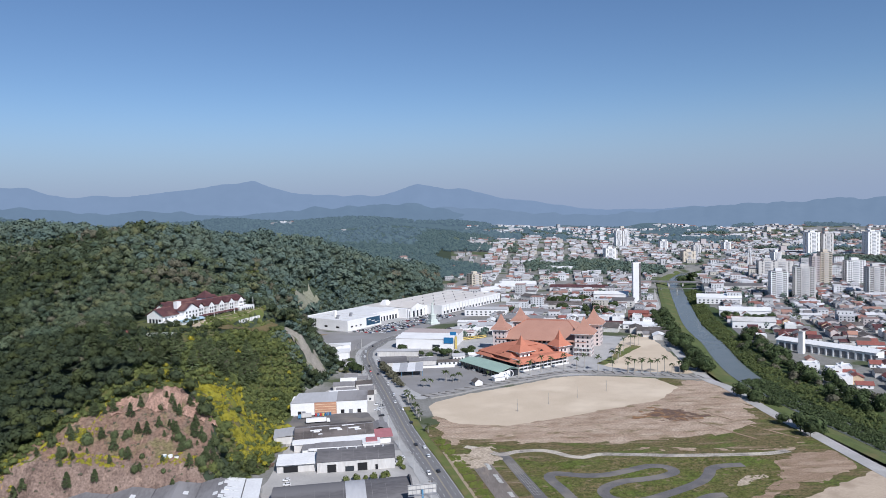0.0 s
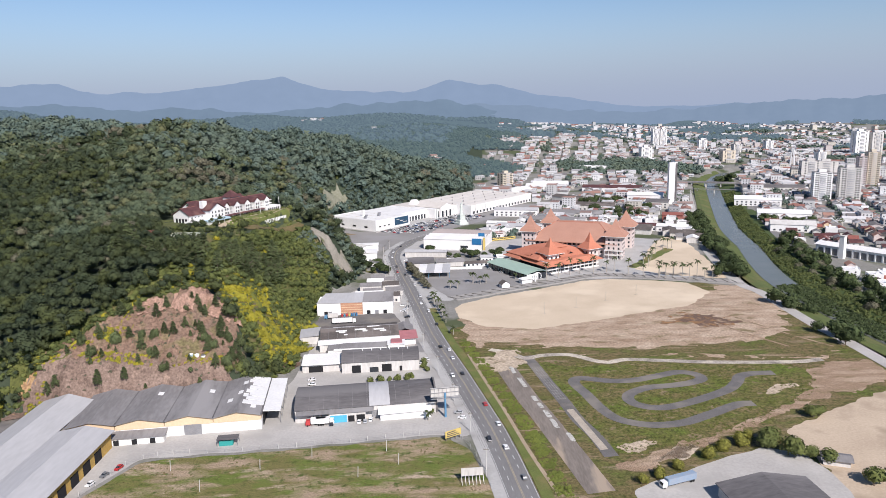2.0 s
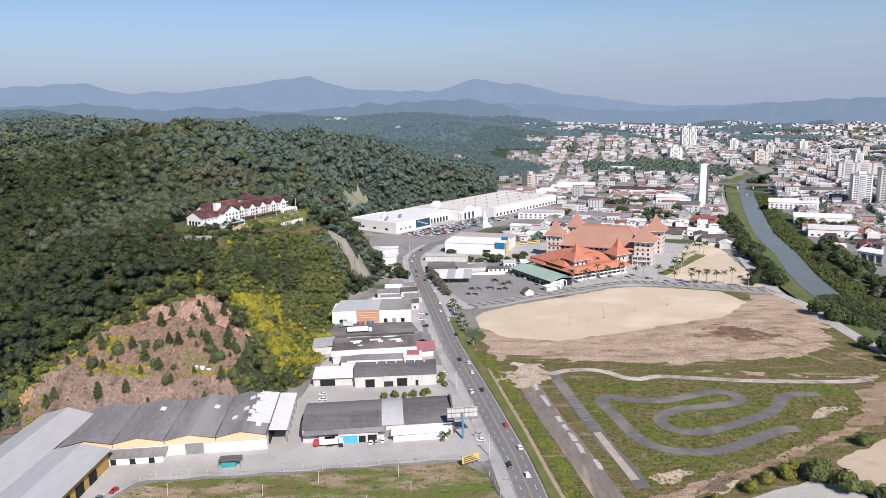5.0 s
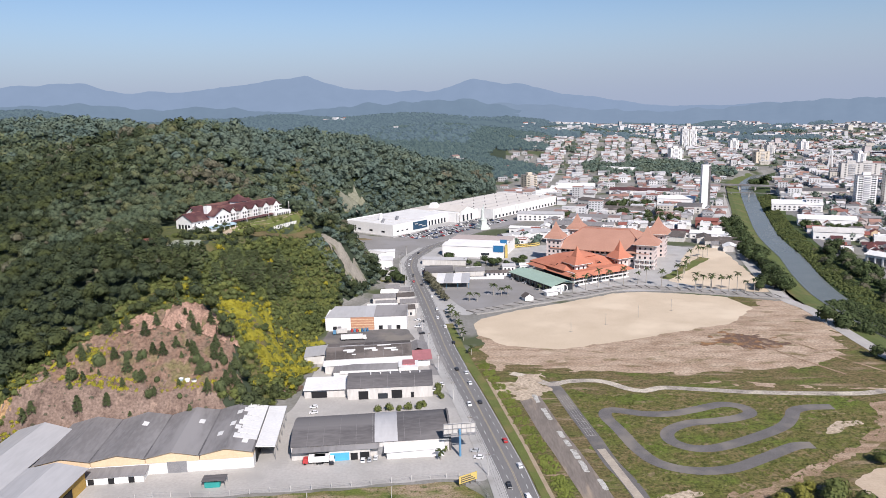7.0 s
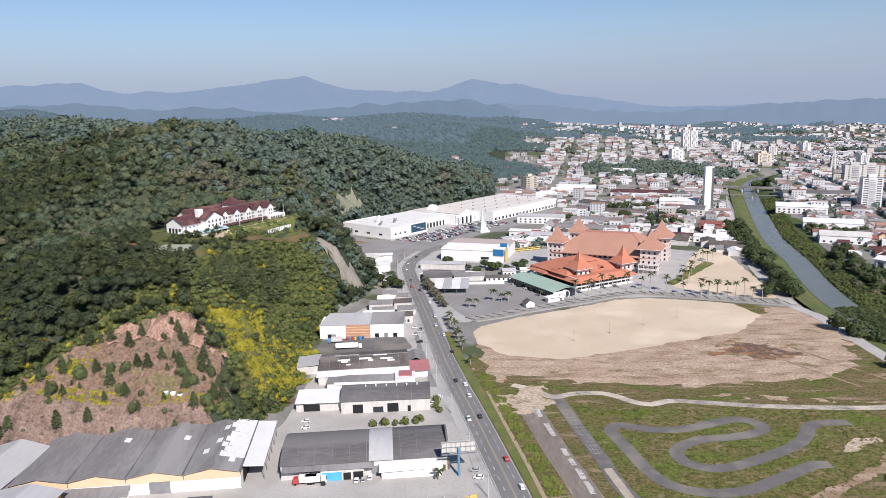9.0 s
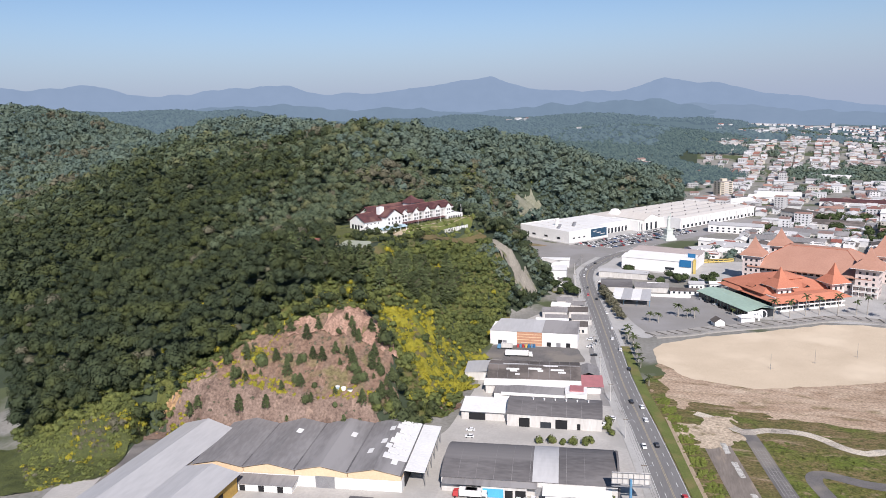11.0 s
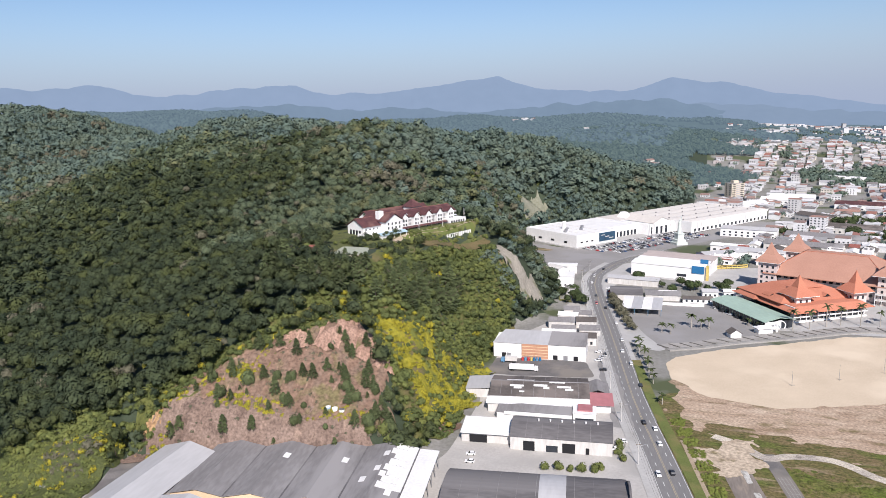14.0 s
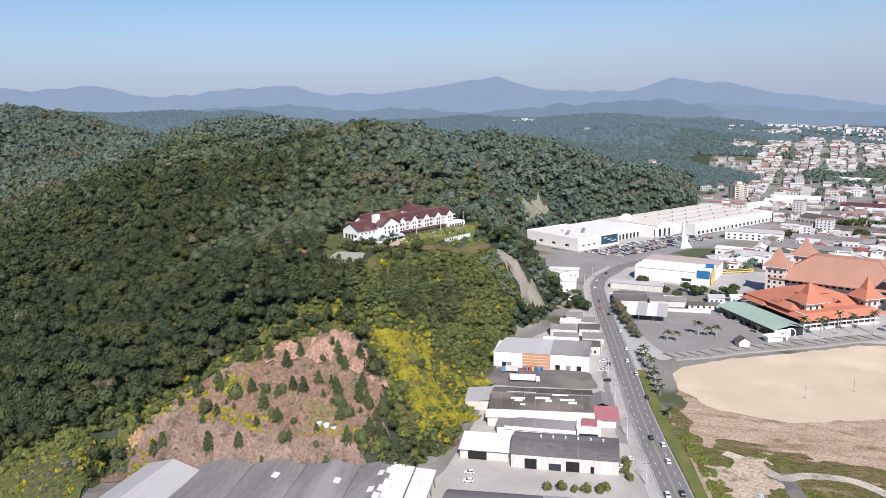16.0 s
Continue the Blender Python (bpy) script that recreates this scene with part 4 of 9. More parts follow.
drape("hotel_garden", [(-210, 520), (-188, 508), (-174, 534), (-128, 642), (-172, 668), (-230, 570)], 0.25, THICKET_GREEN, "rough garden round the hotel", 2.0, 2.0, 35)
drape("sign_bank", [(-165, 580), (-150, 612), (-128, 640), (-122, 636), (-140, 600), (-156, 574)], 0.6, mat("dry_bank", (0.16, 0.12, 0.06), (0.1, 0.085, 0.035), scale=0.2, fine=1.0, bump=0.2), "dry grassy bank below the hotel", 2.0, 1.5, 34, category="slope")


# ---- woods ----


def tuft_crown(seed, cards, core=True):
    """A crown of leaf clumps on a lumpy body, about one unit in radius, its foot at zero."""
    r = np.random.RandomState(seed)
    g = math.pi * (3 - math.sqrt(5))
    v, t = [], []
    cards *= 2
    lumps = r.normal(0, 1, (5, 3))
    lumps /= np.linalg.norm(lumps, axis=1)[:, None]
    for i in range(cards):
        z = 1 - 1.55 * (i + 0.5) / cards
        a = i * g + r.uniform(-0.5, 0.5)
        s = math.sqrt(max(0, 1 - z * z))
        n = np.array([s * math.cos(a), s * math.sin(a), z])
        reach = 0.78 + 0.26 * max(0, float((lumps @ n).max())) + r.uniform(-0.1, 0.12)
        c = n * reach
        w = n + r.normal(0, 0.24, 3)
        w /= np.linalg.norm(w)
        e1 = np.cross(w, r.normal(0, 1, 3))
        e1 /= np.linalg.norm(e1)
        e2 = np.cross(w, e1)
        size = 2.1 / math.sqrt(cards) * r.uniform(0.7, 1.35)
        k = len(v)
        v += [c + e1 * size, c - e1 * size * 0.55 + e2 * size * r.uniform(0.6, 0.95), c - e1 * size * 0.5 - e2 * size * r.uniform(0.6, 0.95)]
        t += [(k, k + 1, k + 2)]
    if core and cards <= 40:
        k = len(v)
        v += [np.array(q) * (0.84 + r.uniform(-0.1, 0.1)) for q in ((1, 0, 0), (0, 1, 0), (-1, 0, 0), (0, -1, 0), (0, 0, 1))]
        t += [(k, k + 1, k + 4), (k + 1, k + 2, k + 4), (k + 2, k + 3, k + 4), (k + 3, k, k + 4)]
    elif core:
        p = (1 + math.sqrt(5)) / 2
        ico = np.array([(-1, p, 0), (1, p, 0), (-1, -p, 0), (1, -p, 0), (0, -1, p), (0, 1, p), (0, -1, -p), (0, 1, -p), (p, 0, -1), (p, 0, 1), (-p, 0, -1), (-p, 0, 1)]) / math.sqrt(1 + p * p)
        k = len(v)
        v += [q * (0.78 + r.uniform(-0.12, 0.1)) for q in ico]
        t += [tuple(k + i for i in tri) for tri in ((0, 11, 5), (0, 5, 1), (0, 1, 7), (0, 7, 10), (0, 10, 11), (1, 5, 9), (5, 11, 4), (11, 10, 2), (10, 7, 6), (7, 1, 8), (3, 9, 4), (3, 4, 2), (3, 2, 6), (3, 6, 8), (3, 8, 9), (4, 9, 5), (2, 4, 11), (6, 2, 10), (8, 6, 7), (9, 8, 1))]
    return np.array(v), np.array(t)


def woods(name, x, y, z, radius, tall, cards, material, label, seed):
    """Many crowns as one mesh."""
    r = np.random.RandomState(seed)
    kinds = [tuft_crown(seed + k, cards) for k in range(6)]
    which = r.randint(0, 6, len(x))
    V, T, base = [], [], 0
    for k, (kv, kt) in enumerate(kinds):
        sel = np.nonzero(which == k)[0]
        if not len(sel):
            continue
        a = r.uniform(0, 2 * math.pi, len(sel))
        ca, sa = np.cos(a)[:, None], np.sin(a)[:, None]
        rad, h = radius[sel][:, None], tall[sel][:, None]
        X = (kv[:, 0] * ca - kv[:, 1] * sa) * rad + x[sel][:, None]
        Y = (kv[:, 0] * sa + kv[:, 1] * ca) * rad + y[sel][:, None]
        Z = kv[:, 2] * rad * 0.85 + (z[sel][:, None] + h - rad * 0.6)
        V.append(np.stack([X, Y, Z], -1).reshape(-1, 3))
        T.append((kt[None] + (np.arange(len(sel)) * len(kv))[:, None, None] + base).reshape(-1, 3))
        base += len(sel) * len(kv)
    ob = place(name, fast_mesh(name, np.concatenate(V), np.concatenate(T)), material, label, "woods", "stuff")
    return ob


def scatter(x0, x1, y0, y1, step, seed):
    r = np.random.RandomState(seed)
    X, Y = np.meshgrid(np.arange(x0, x1, step), np.arange(y0, y1, step), indexing="ij")
    X = (X + r.uniform(-0.48, 0.48, X.shape) * step).ravel()
    Y = (Y + r.uniform(-0.48, 0.48, Y.shape) * step).ravel()
    az = np.degrees(np.arctan2(X - 0, Y + 30))
    ok = (az > -58) & (az < 36) & (np.degrees(np.arctan2(X, np.maximum(Y - 90, 1))) > -50)
    return X[ok], Y[ok], r


HOTEL_PAD = [(-206, 518), (-188, 510), (-176, 536), (-133, 642), (-174, 665), (-227, 569)]
QUARRY = [(-166, 962), (-148, 1006), (-130, 996), (-142, 948), (-154, 940)]
BROWN_CUT = [(-452, 1092), (-420, 1090), (-390, 1122), (-400, 1142), (-436, 1122)]
WEED_SLOPE = [(-330, 250), (-240, 286), (-216, 308), (-218, 318), (-222, 340), (-225, 348), (-232, 341), (-256, 327), (-340, 278)]
LOT = [(-209, 252), (-212.5, 290), (-217, 318), (-222, 344), (-214, 348), (-199, 349), (-200, 250)]
FOOT_BAND = [(-224, 328), (-200, 338), (-150, 342), (-95, 352), (-95, 372), (-121, 368), (-150, 360), (-204, 352)]
EDGE = [(-345, 266), (-256, 322), (-230, 336), (-211, 349), (-216, 366), (-240, 358), (-262, 346), (-345, 298)]
COURT_FRONT = [(-210, 480), (-196, 468), (-176, 462), (-160, 500), (-166, 540), (-206, 540)]
COURT = [(-206, 486), (-190, 488), (-168, 496), (-168, 536), (-206, 538)]
GAP = [(-224, 348), (-220, 366), (-188, 390), (-168, 426), (-150, 442), (-138, 428), (-156, 398), (-180, 376), (-206, 356)]
YELLOW_ZONE = [(-152, 418), (-149, 428), (-136, 432), (-126, 442), (-118, 456), (-106, 474), (-96, 500), (-89, 474), (-88, 436), (-95, 414), (-104, 402), (-112, 408), (-126, 411), (-135, 422), (-145, 424)]
OLIVE_ZONE = [(-150, 440), (-172, 470), (-172, 530), (-150, 590), (-120, 625), (-96, 600), (-94, 560), (-96, 480), (-88, 400), (-104, 385), (-120, 400), (-135, 420)]
YELLOW_SMALL = [(-212, 352), (-213, 360), (-180, 379), (-162, 420), (-150, 436), (-156, 420), (-176, 398), (-170, 376), (-196, 366)]
SIGN_BANK = [(-168, 582), (-150, 618), (-128, 644), (-116, 634), (-138, 596), (-156, 568)]
ROCK_ZONE = [(-126, 626), (-113, 608), (-100, 601), (-88, 598), (-80, 614), (-79, 632), (-92, 632), (-103, 626), (-117, 632)]


def wooded_at(x, y):
    h = height(x, y)
    d1 = np.interp(y, *zip(*FOOT_X)) - x
    d2 = y - np.interp(x, *zip(*FOOT_Y))
    ok = (d1 > 2) & (d2 > -4)
    for poly in (BARE, HOTEL_PAD, ROCK_ZONE, SIGN_BANK, QUARRY, BROWN_CUT, WEED_SLOPE, LOT, YELLOW_SMALL, COURT_FRONT, FOOT_BAND):
        ok &= ~inside(x, y, poly)
    return ok, h


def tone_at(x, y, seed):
    """0, 1 or 2: which of three leaf tones a crown has, in drifting patches; western shade, the lit hotel hill and far
    haze are painted in by these tones.
    """
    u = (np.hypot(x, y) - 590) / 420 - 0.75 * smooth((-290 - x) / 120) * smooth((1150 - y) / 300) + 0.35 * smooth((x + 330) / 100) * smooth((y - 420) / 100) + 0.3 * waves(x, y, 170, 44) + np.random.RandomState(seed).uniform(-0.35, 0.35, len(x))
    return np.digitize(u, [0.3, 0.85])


x, y, r = scatter(-420, -60, 260, 700, 4.9, 1)
ok, h = wooded_at(x, y)
ok &= ~inside(x, y, YELLOW_ZONE) & (~inside(x, y, OLIVE_ZONE) | (r.uniform(0, 1, len(x)) < 0.6))
x, y, h = x[ok], y[ok], h[ok]
olive = inside(x, y, OLIVE_ZONE)
rad = (1.7 + 3.3 * r.uniform(0, 1, len(x)) ** 2.2) * np.where(olive, 0.7, 1.0)
tall = (3 + 1.2 * rad + 6.5 * r.uniform(0, 1, len(x)) ** 1.6) * np.where(olive, 0.65, 1.0)
yel = (waves(x, y, 40, 19) > 0.6) & (r.uniform(0, 1, len(x)) < 0.14) & (x > -240) & (y < 480)
grey = (r.uniform(0, 1, len(x)) < 0.02) & ~yel
plain = ~olive & ~yel & ~grey
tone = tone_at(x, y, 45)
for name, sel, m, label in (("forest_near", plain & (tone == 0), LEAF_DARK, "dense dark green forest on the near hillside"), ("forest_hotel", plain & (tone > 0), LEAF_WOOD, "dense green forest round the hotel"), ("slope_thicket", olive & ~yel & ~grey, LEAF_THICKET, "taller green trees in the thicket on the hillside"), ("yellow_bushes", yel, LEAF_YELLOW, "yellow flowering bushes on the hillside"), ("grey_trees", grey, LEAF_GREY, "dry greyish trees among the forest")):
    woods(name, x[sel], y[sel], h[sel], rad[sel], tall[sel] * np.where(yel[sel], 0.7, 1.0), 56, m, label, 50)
THICKET_FLOOR = mat("thicket_undergrowth", (0.13, 0.135, 0.035), (0.065, 0.075, 0.022), scale=0.2, fine=1.2, bump=0.4, c=(0.16, 0.13, 0.06), cscale=0.05, cpos=(0.5, 0.64))
FLOWERS = mat("yellow_flower_carpet", (0.36, 0.31, 0.024), (0.2, 0.19, 0.024), scale=0.3, fine=1.6, bump=0.5, c=(0.14, 0.15, 0.03), cscale=0.07, cpos=(0.52, 0.64))
drape("gap_floor", GAP, 0.6, THICKET_FLOOR, "green undergrowth above the bare slope", 1.8, 2.0, 47, category="slope", rough=0.3)
drape("thicket_floor", OLIVE_ZONE, 0.3, THICKET_FLOOR, "green undergrowth below the thicket", 1.8, 3.0, 39, category="slope", rough=0.4)
drape("weed_floor", WEED_SLOPE, 0.7, mat("dark_weed_ground", (0.085, 0.098, 0.03), (0.045, 0.055, 0.018), scale=0.2, fine=1.2, bump=0.4), "green weeds at the foot of the hill", 2.0, 2.0, 40, category="slope", rough=0.3)
drape("yellow_carpet", YELLOW_ZONE, 0.7, FLOWERS, "carpet of low yellow flowers down the slope", 0.9, 4.5, 48, category="slope", rough=0.8, holes=-0.75, stretch=0.7)
drape("yellow_ledge", YELLOW_SMALL, 0.7, FLOWERS, "low yellow flowers along the upper ledges", 0.9, 2.0, 49, category="slope", rough=0.4, holes=-0.9)
x, y, r = scatter(-346, -80, 262, 630, 2.3, 12)
ok = (inside(x, y, OLIVE_ZONE) | inside(x, y, GAP) | inside(x, y, EDGE) | inside(x, y, COURT_FRONT)) & (~inside(x, y, YELLOW_ZONE) | (r.uniform(0, 1, len(x)) < 0.22)) & ~inside(x, y, BARE) & ~inside(x, y, COURT) & ~inside(x, y, FOOT_BAND) & ~inside(x, y, LOT) & ~inside(x, y, ROCK_ZONE) & ~inside(x, y, SIGN_BANK)
x, y = x[ok], y[ok]
rad = 0.9 + 1.7 * r.uniform(0, 1, len(x)) ** 1.6
tone = 0.9 * waves(x, y, 28, 27) + r.uniform(-0.8, 0.8, len(x)) - 0.5 * ((x > -132) & (y < 470))
for name, sel, m, label in (("thicket_bushes", tone > -0.1, LEAF_MID, "green bushes of the slope thicket"), ("thicket_dark", (tone <= -0.1) & (tone > -1.3), LEAF_THICKET, "dark bushes of the slope thicket"), ("thicket_yellow", tone <= -1.3, LEAF_YELLOW, "yellow-green bushes of the slope thicket")):
    woods(name, x[sel], y[sel], height(x[sel], y[sel]), rad[sel], rad[sel] * r.uniform(0.9, 2.1, sel.sum()), 24, m, label, 63)
x, y, r = scatter(-220, -80, 345, 490, 1.7, 2)
ok = inside(x, y, YELLOW_ZONE) | inside(x, y, YELLOW_SMALL)
x, y = x[ok], y[ok]
gold = waves(x, y, 22, 18) + 0.03 * (455 - y) + r.uniform(-0.7, 0.7, len(x)) > -0.05
rad = 0.5 + 1.2 * r.uniform(0, 1, len(x)) ** 1.6
tuft = r.uniform(0, 1, len(x)) < np.where(gold, 0.8, 0.45)
for name, sel, m, label in (("yellow_shrubs", gold & tuft, LEAF_YELLOW, "bright yellow flowering shrubs on the slope"), ("green_shrubs", ~gold & tuft, LEAF_MID, "green shrubs on the slope")):
    woods(name, x[sel], y[sel], height(x[sel], y[sel]) + 0.3, rad[sel], rad[sel] * 0.9, 16, m, label, 60)
x, y, r = scatter(-345, -205, 262, 366, 1.35, 6)
ok = inside(x, y, WEED_SLOPE)
x, y = x[ok], y[ok]
rad = 0.6 + 1.4 * r.uniform(0, 1, len(x)) ** 2
weedy = waves(x, y, 20, 23) + r.uniform(-0.8, 0.8, len(x))
for name, sel, m, label in (("weed_slope", weedy > -0.5, LEAF_MID, "low green weeds on the hill foot"), ("yellow_weeds", (weedy <= -0.5) & (weedy > -0.85), LEAF_YELLOW, "low yellow-green weeds on the hill foot"), ("dry_weeds", weedy <= -0.85, LEAF_GREY, "low dry weeds on the hill foot")):
    woods(name, x[sel], y[sel], height(x[sel], y[sel]), rad[sel], rad[sel] * 0.6, 12, m, label, 62)
for near, step, cards, seed in ((True, 6.8, 30, 3), (False, 9.0, 14, 7)):
    x, y, r = scatter(-1300, 80, 250, 1720, step, seed)
    ok, h = wooded_at(x, y)
    ok &= ~((x > -420) & (y < 700)) & (np.degrees(np.arctan2(x, y + 5)) > -52) & ((x < -520) | (y < 1480)) & ((np.hypot(x, y) < 960) == near)
    x, y, h = x[ok], y[ok], h[ok]
    rad = (2.3 + 4.4 * r.uniform(0, 1, len(x)) ** 2.4) * (1 if near else 1.25)
    tall = 4 + 1.3 * rad + 6 * r.uniform(0, 1, len(x)) ** 1.5
    grey = waves(x, y, 160, 8) + r.uniform(-0.7, 0.7, len(x)) > 1.25
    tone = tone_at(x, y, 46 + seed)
    for sel, m, label in ((~grey & (tone == 0), LEAF_DARK, "dense dark forest on the western slopes"), (~grey & (tone == 1), LEAF_WOOD, "dense green forest over the middle slopes"), (~grey & (tone == 2), LEAF_HAZED, "dense forest over the far hills")):
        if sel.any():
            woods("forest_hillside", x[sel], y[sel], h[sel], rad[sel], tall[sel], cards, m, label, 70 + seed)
    woods("forest_hillside_grey", x[grey], y[grey], h[grey], rad[grey], tall[grey], cards, LEAF_GREY, "bare greyish trees among the forest", 71 + seed)
x, y, r = scatter(-230, -60, 590, 1090, 4.0, 16)
ok, h = wooded_at(x, y)
foot = np.interp(y, *zip(*FOOT_X)) - x
ok &= (foot < np.where(y > 860, 120, 44)) & (foot > -3)
x, y, h = x[ok], y[ok], h[ok]
rad = r.uniform(1.5, 3.4, len(x))
dry = waves(x, y, 60, 29) > 0.7
woods("foot_thicket", x[~dry], y[~dry], h[~dry], rad[~dry], rad[~dry] * r.uniform(1.0, 2.4, (~dry).sum()), 16, LEAF_HAZED, "dense growth along the steep hill foot", 64)
woods("foot_thicket_dry", x[dry], y[dry], h[dry], rad[dry], rad[dry] * 1.0, 16, LEAF_MID, "low yellow-green growth along the steep hill foot", 65)
x, y, r = scatter(-230, -60, 690, 1090, 2.7, 17)
ok, h = wooded_at(x, y)
foot = np.interp(y, *zip(*FOOT_X)) - x
ok &= (foot < 36) & (foot > -2)
x, y, h = x[ok], y[ok], h[ok]
rad = r.uniform(1.2, 2.4, len(x))
woods("foot_undergrowth", x, y, h, rad, rad * r.uniform(0.7, 1.6, len(x)), 8, LEAF_WOOD, "tangled undergrowth on the steep hill foot", 66)
drape("quarry_cut", QUARRY, 2.0, mat("grey_green_cut", (0.26, 0.25, 0.19), (0.15, 0.155, 0.1), scale=0.06, fine=0.5, bump=0.3), "old grey-green quarry cut in the wooded hill", 2.5, 5.0, 36, category="slope", rough=0.8)
drape("brown_clearing", BROWN_CUT, 0.6, SOIL_BROWN, "bare brown clearing on the wooded hill", 3.0, 5.0, 37, category="slope", rough=0.6)
drape("dark_lot", LOT, 0.45, TRACK, "dark worn asphalt beside the warehouse", 2.0, 0.6, 38, category="yard")
x, y, r = scatter(-2400, 1900, 1650, 3800, 23, 4)
h = height(x, y)
az = np.degrees(np.arctan2(x, y))
ok = (np.hypot(x, y) < 3750) & ((az < 2 + 6 * waves(x, y, 500, 9)) | (waves(x, y, 420, 10) > 0.75)) & ((y > 1720) | (x > 80) | (x < -900))
for cx, cy, spread in ((-580, 3269, 48), (196, 3600, 34), (-228, 2552, 16), (366, 2542, 40), (300, 2350, 60), (60, 2100, 60), (-300, 3000, 12)):
    ok &= ~((np.abs(x - cx) < spread + 12) & (y < cy + 12) & (y > cy - 85))
x, y, h = x[ok], y[ok], h[ok]
# haze over these crowns is put in as emission
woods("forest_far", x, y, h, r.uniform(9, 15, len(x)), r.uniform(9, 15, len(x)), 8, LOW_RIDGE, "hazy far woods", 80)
x, y, r = scatter(-520, 620, 1380, 2600, 12, 5)
az = np.degrees(np.arctan2(x, y))
ok = (az < 4.5 + 4 * waves(x, y, 300, 17)) & ((np.interp(y, *zip(*FOOT_X)) - x < 2) | (y > 1480)) & (np.min(np.hypot(x[:, None] - np.array(ROAD)[None, :, 0], y[:, None] - np.array(ROAD)[None, :, 1]), 1) > 20)
x, y = x[ok], y[ok]
# fainter emission here for the thinner haze
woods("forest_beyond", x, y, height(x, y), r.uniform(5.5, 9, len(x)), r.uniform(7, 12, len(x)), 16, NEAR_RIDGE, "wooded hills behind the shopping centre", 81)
drape("roadside_apron", [(-34, 600), (-20, 560), (0, 540), (10, 545), (-6, 572), (-26, 640), (-34, 700), (-20, 740), (44, 720), (60, 660), (80, 700), (60, 800), (10, 830), (-30, 790), (-44, 740), (-42, 690)], 0.05, PAVING, "grey paved plots behind the car park", 3.0, 0.5, 46, category="yard")
line = curve(PROM, 7.0)
nrm = sides(line)
b = Build()
for p, q in zip(line[:-1], nrm[:-1]):
    t = np.array([-q[1], q[0]])
    a, c = p[:2] - q * 6.2 - t * 2.5, p[:2] + q * 1.5 + t * 1.5
    d = np.array([-(c - a)[1], (c - a)[0]])
    d = d / np.linalg.norm(d) * 0.45
    b.solid([(*(a - d), 0.18), (*(c - d), 0.18), (*(c + d), 0.18), (*(a + d), 0.18)], [(*(a - d), 0.42), (*(c - d), 0.42), (*(c + d), 0.42), (*(a + d), 0.42)])
place("promenade_kerbs", b, mat("dark_kerb_planter", (0.14, 0.13, 0.115), (0.09, 0.085, 0.075)), "dark raised planting strips across the promenade", "kerb")
strip("promenade_kerb_line", PROM, 0.8, 0.36, mat("grey_kerb", (0.24, 0.235, 0.225)), "grey kerb along the promenade", "kerb", thick=0.3, offset=2.6)

# ---- buildings ----


def row_windows(parent, x0, x1, n, z0, z1, y, w, depth=0.15, mat_=None, along="x", name="window"):
    """Separate panes along one wall of a local building, proud of it by a few centimetres, each with its reveal."""
    me = None
    for i in range(n):
        c = x0 + (x1 - x0) * (i + 0.5) / n
        b = Build()
        if along == "x":
            b.box(-w / 2, w / 2, -0.05, 0.05, z0, z1)
        else:
            b.box(-0.05, 0.05, -w / 2, w / 2, z0, z1)
        me = me or b.mesh(name)
        ob = part(name, me, mat_ or GLASS, parent)
        ob.location = (c, y, 0) if along == "x" else (y, c, 0)


# large warehouse with parallel gabled bays
w = thing("warehouse", -154.6, 316.5, 0, 7.1, "long warehouse with four weathered grey gabled bays and a cream front", "warehouse")
b = Build()
b.box(-20, 66.4, 0.4, 45, 0, 5)
part("wall", b, WHITE, w, "white lower wall")
for k in range(4):
    x0 = -21.6 + 22 * k
    g = Build().gable_wall(x0 + 0.15, x0 + 21.85, 0.2, 45.2, 5, 7.5, 9.7, "y")
    part("gable", g, CREAM, w, "cream yellow gable end")
    r_ = Build().gable(x0, x0 + 22, -0.8, 46, 7.7, 9.9, "y", 0.2)
    part("roof", r_, FIBRE, w)
    part("valley_gutter", Build().box(x0 + 21.5, x0 + 22.5, -0.7, 45.9, 7.75, 7.97), FIBRE_DARK, w, "dark valley gutter")
for k, (sx, sy) in enumerate(((54, 24), (57, 20), (60, 13), (62, 31), (50, 16), (62, 8), (55, 36), (39, 30), (14, 30), (61, 18), (59, 27), (62.5, 22))):
    zz = 10.2 - 2.2 * abs((sx + 21.6) % 22 - 11) / 11
    s_ = Build()
    sl = -2.2 / 11 * (1 if (sx + 21.6) % 22 > 11 else -1)
    s_.solid([(sx - 1.2, sy - 2, zz - 1.2 * sl), (sx + 1.2, sy - 2, zz + 1.2 * sl), (sx + 1.2, sy + 2, zz + 1.2 * sl), (sx - 1.2, sy + 2, zz - 1.2 * sl)], [(sx - 1.2, sy - 2, zz - 1.2 * sl + 0.06), (sx + 1.2, sy - 2, zz + 1.2 * sl + 0.06), (sx + 1.2, sy + 2, zz + 1.2 * sl + 0.06), (sx - 1.2, sy + 2, zz - 1.2 * sl + 0.06)])
    part("roof_sheet", s_, WHITE_ROOF, w, "new white roof sheet")
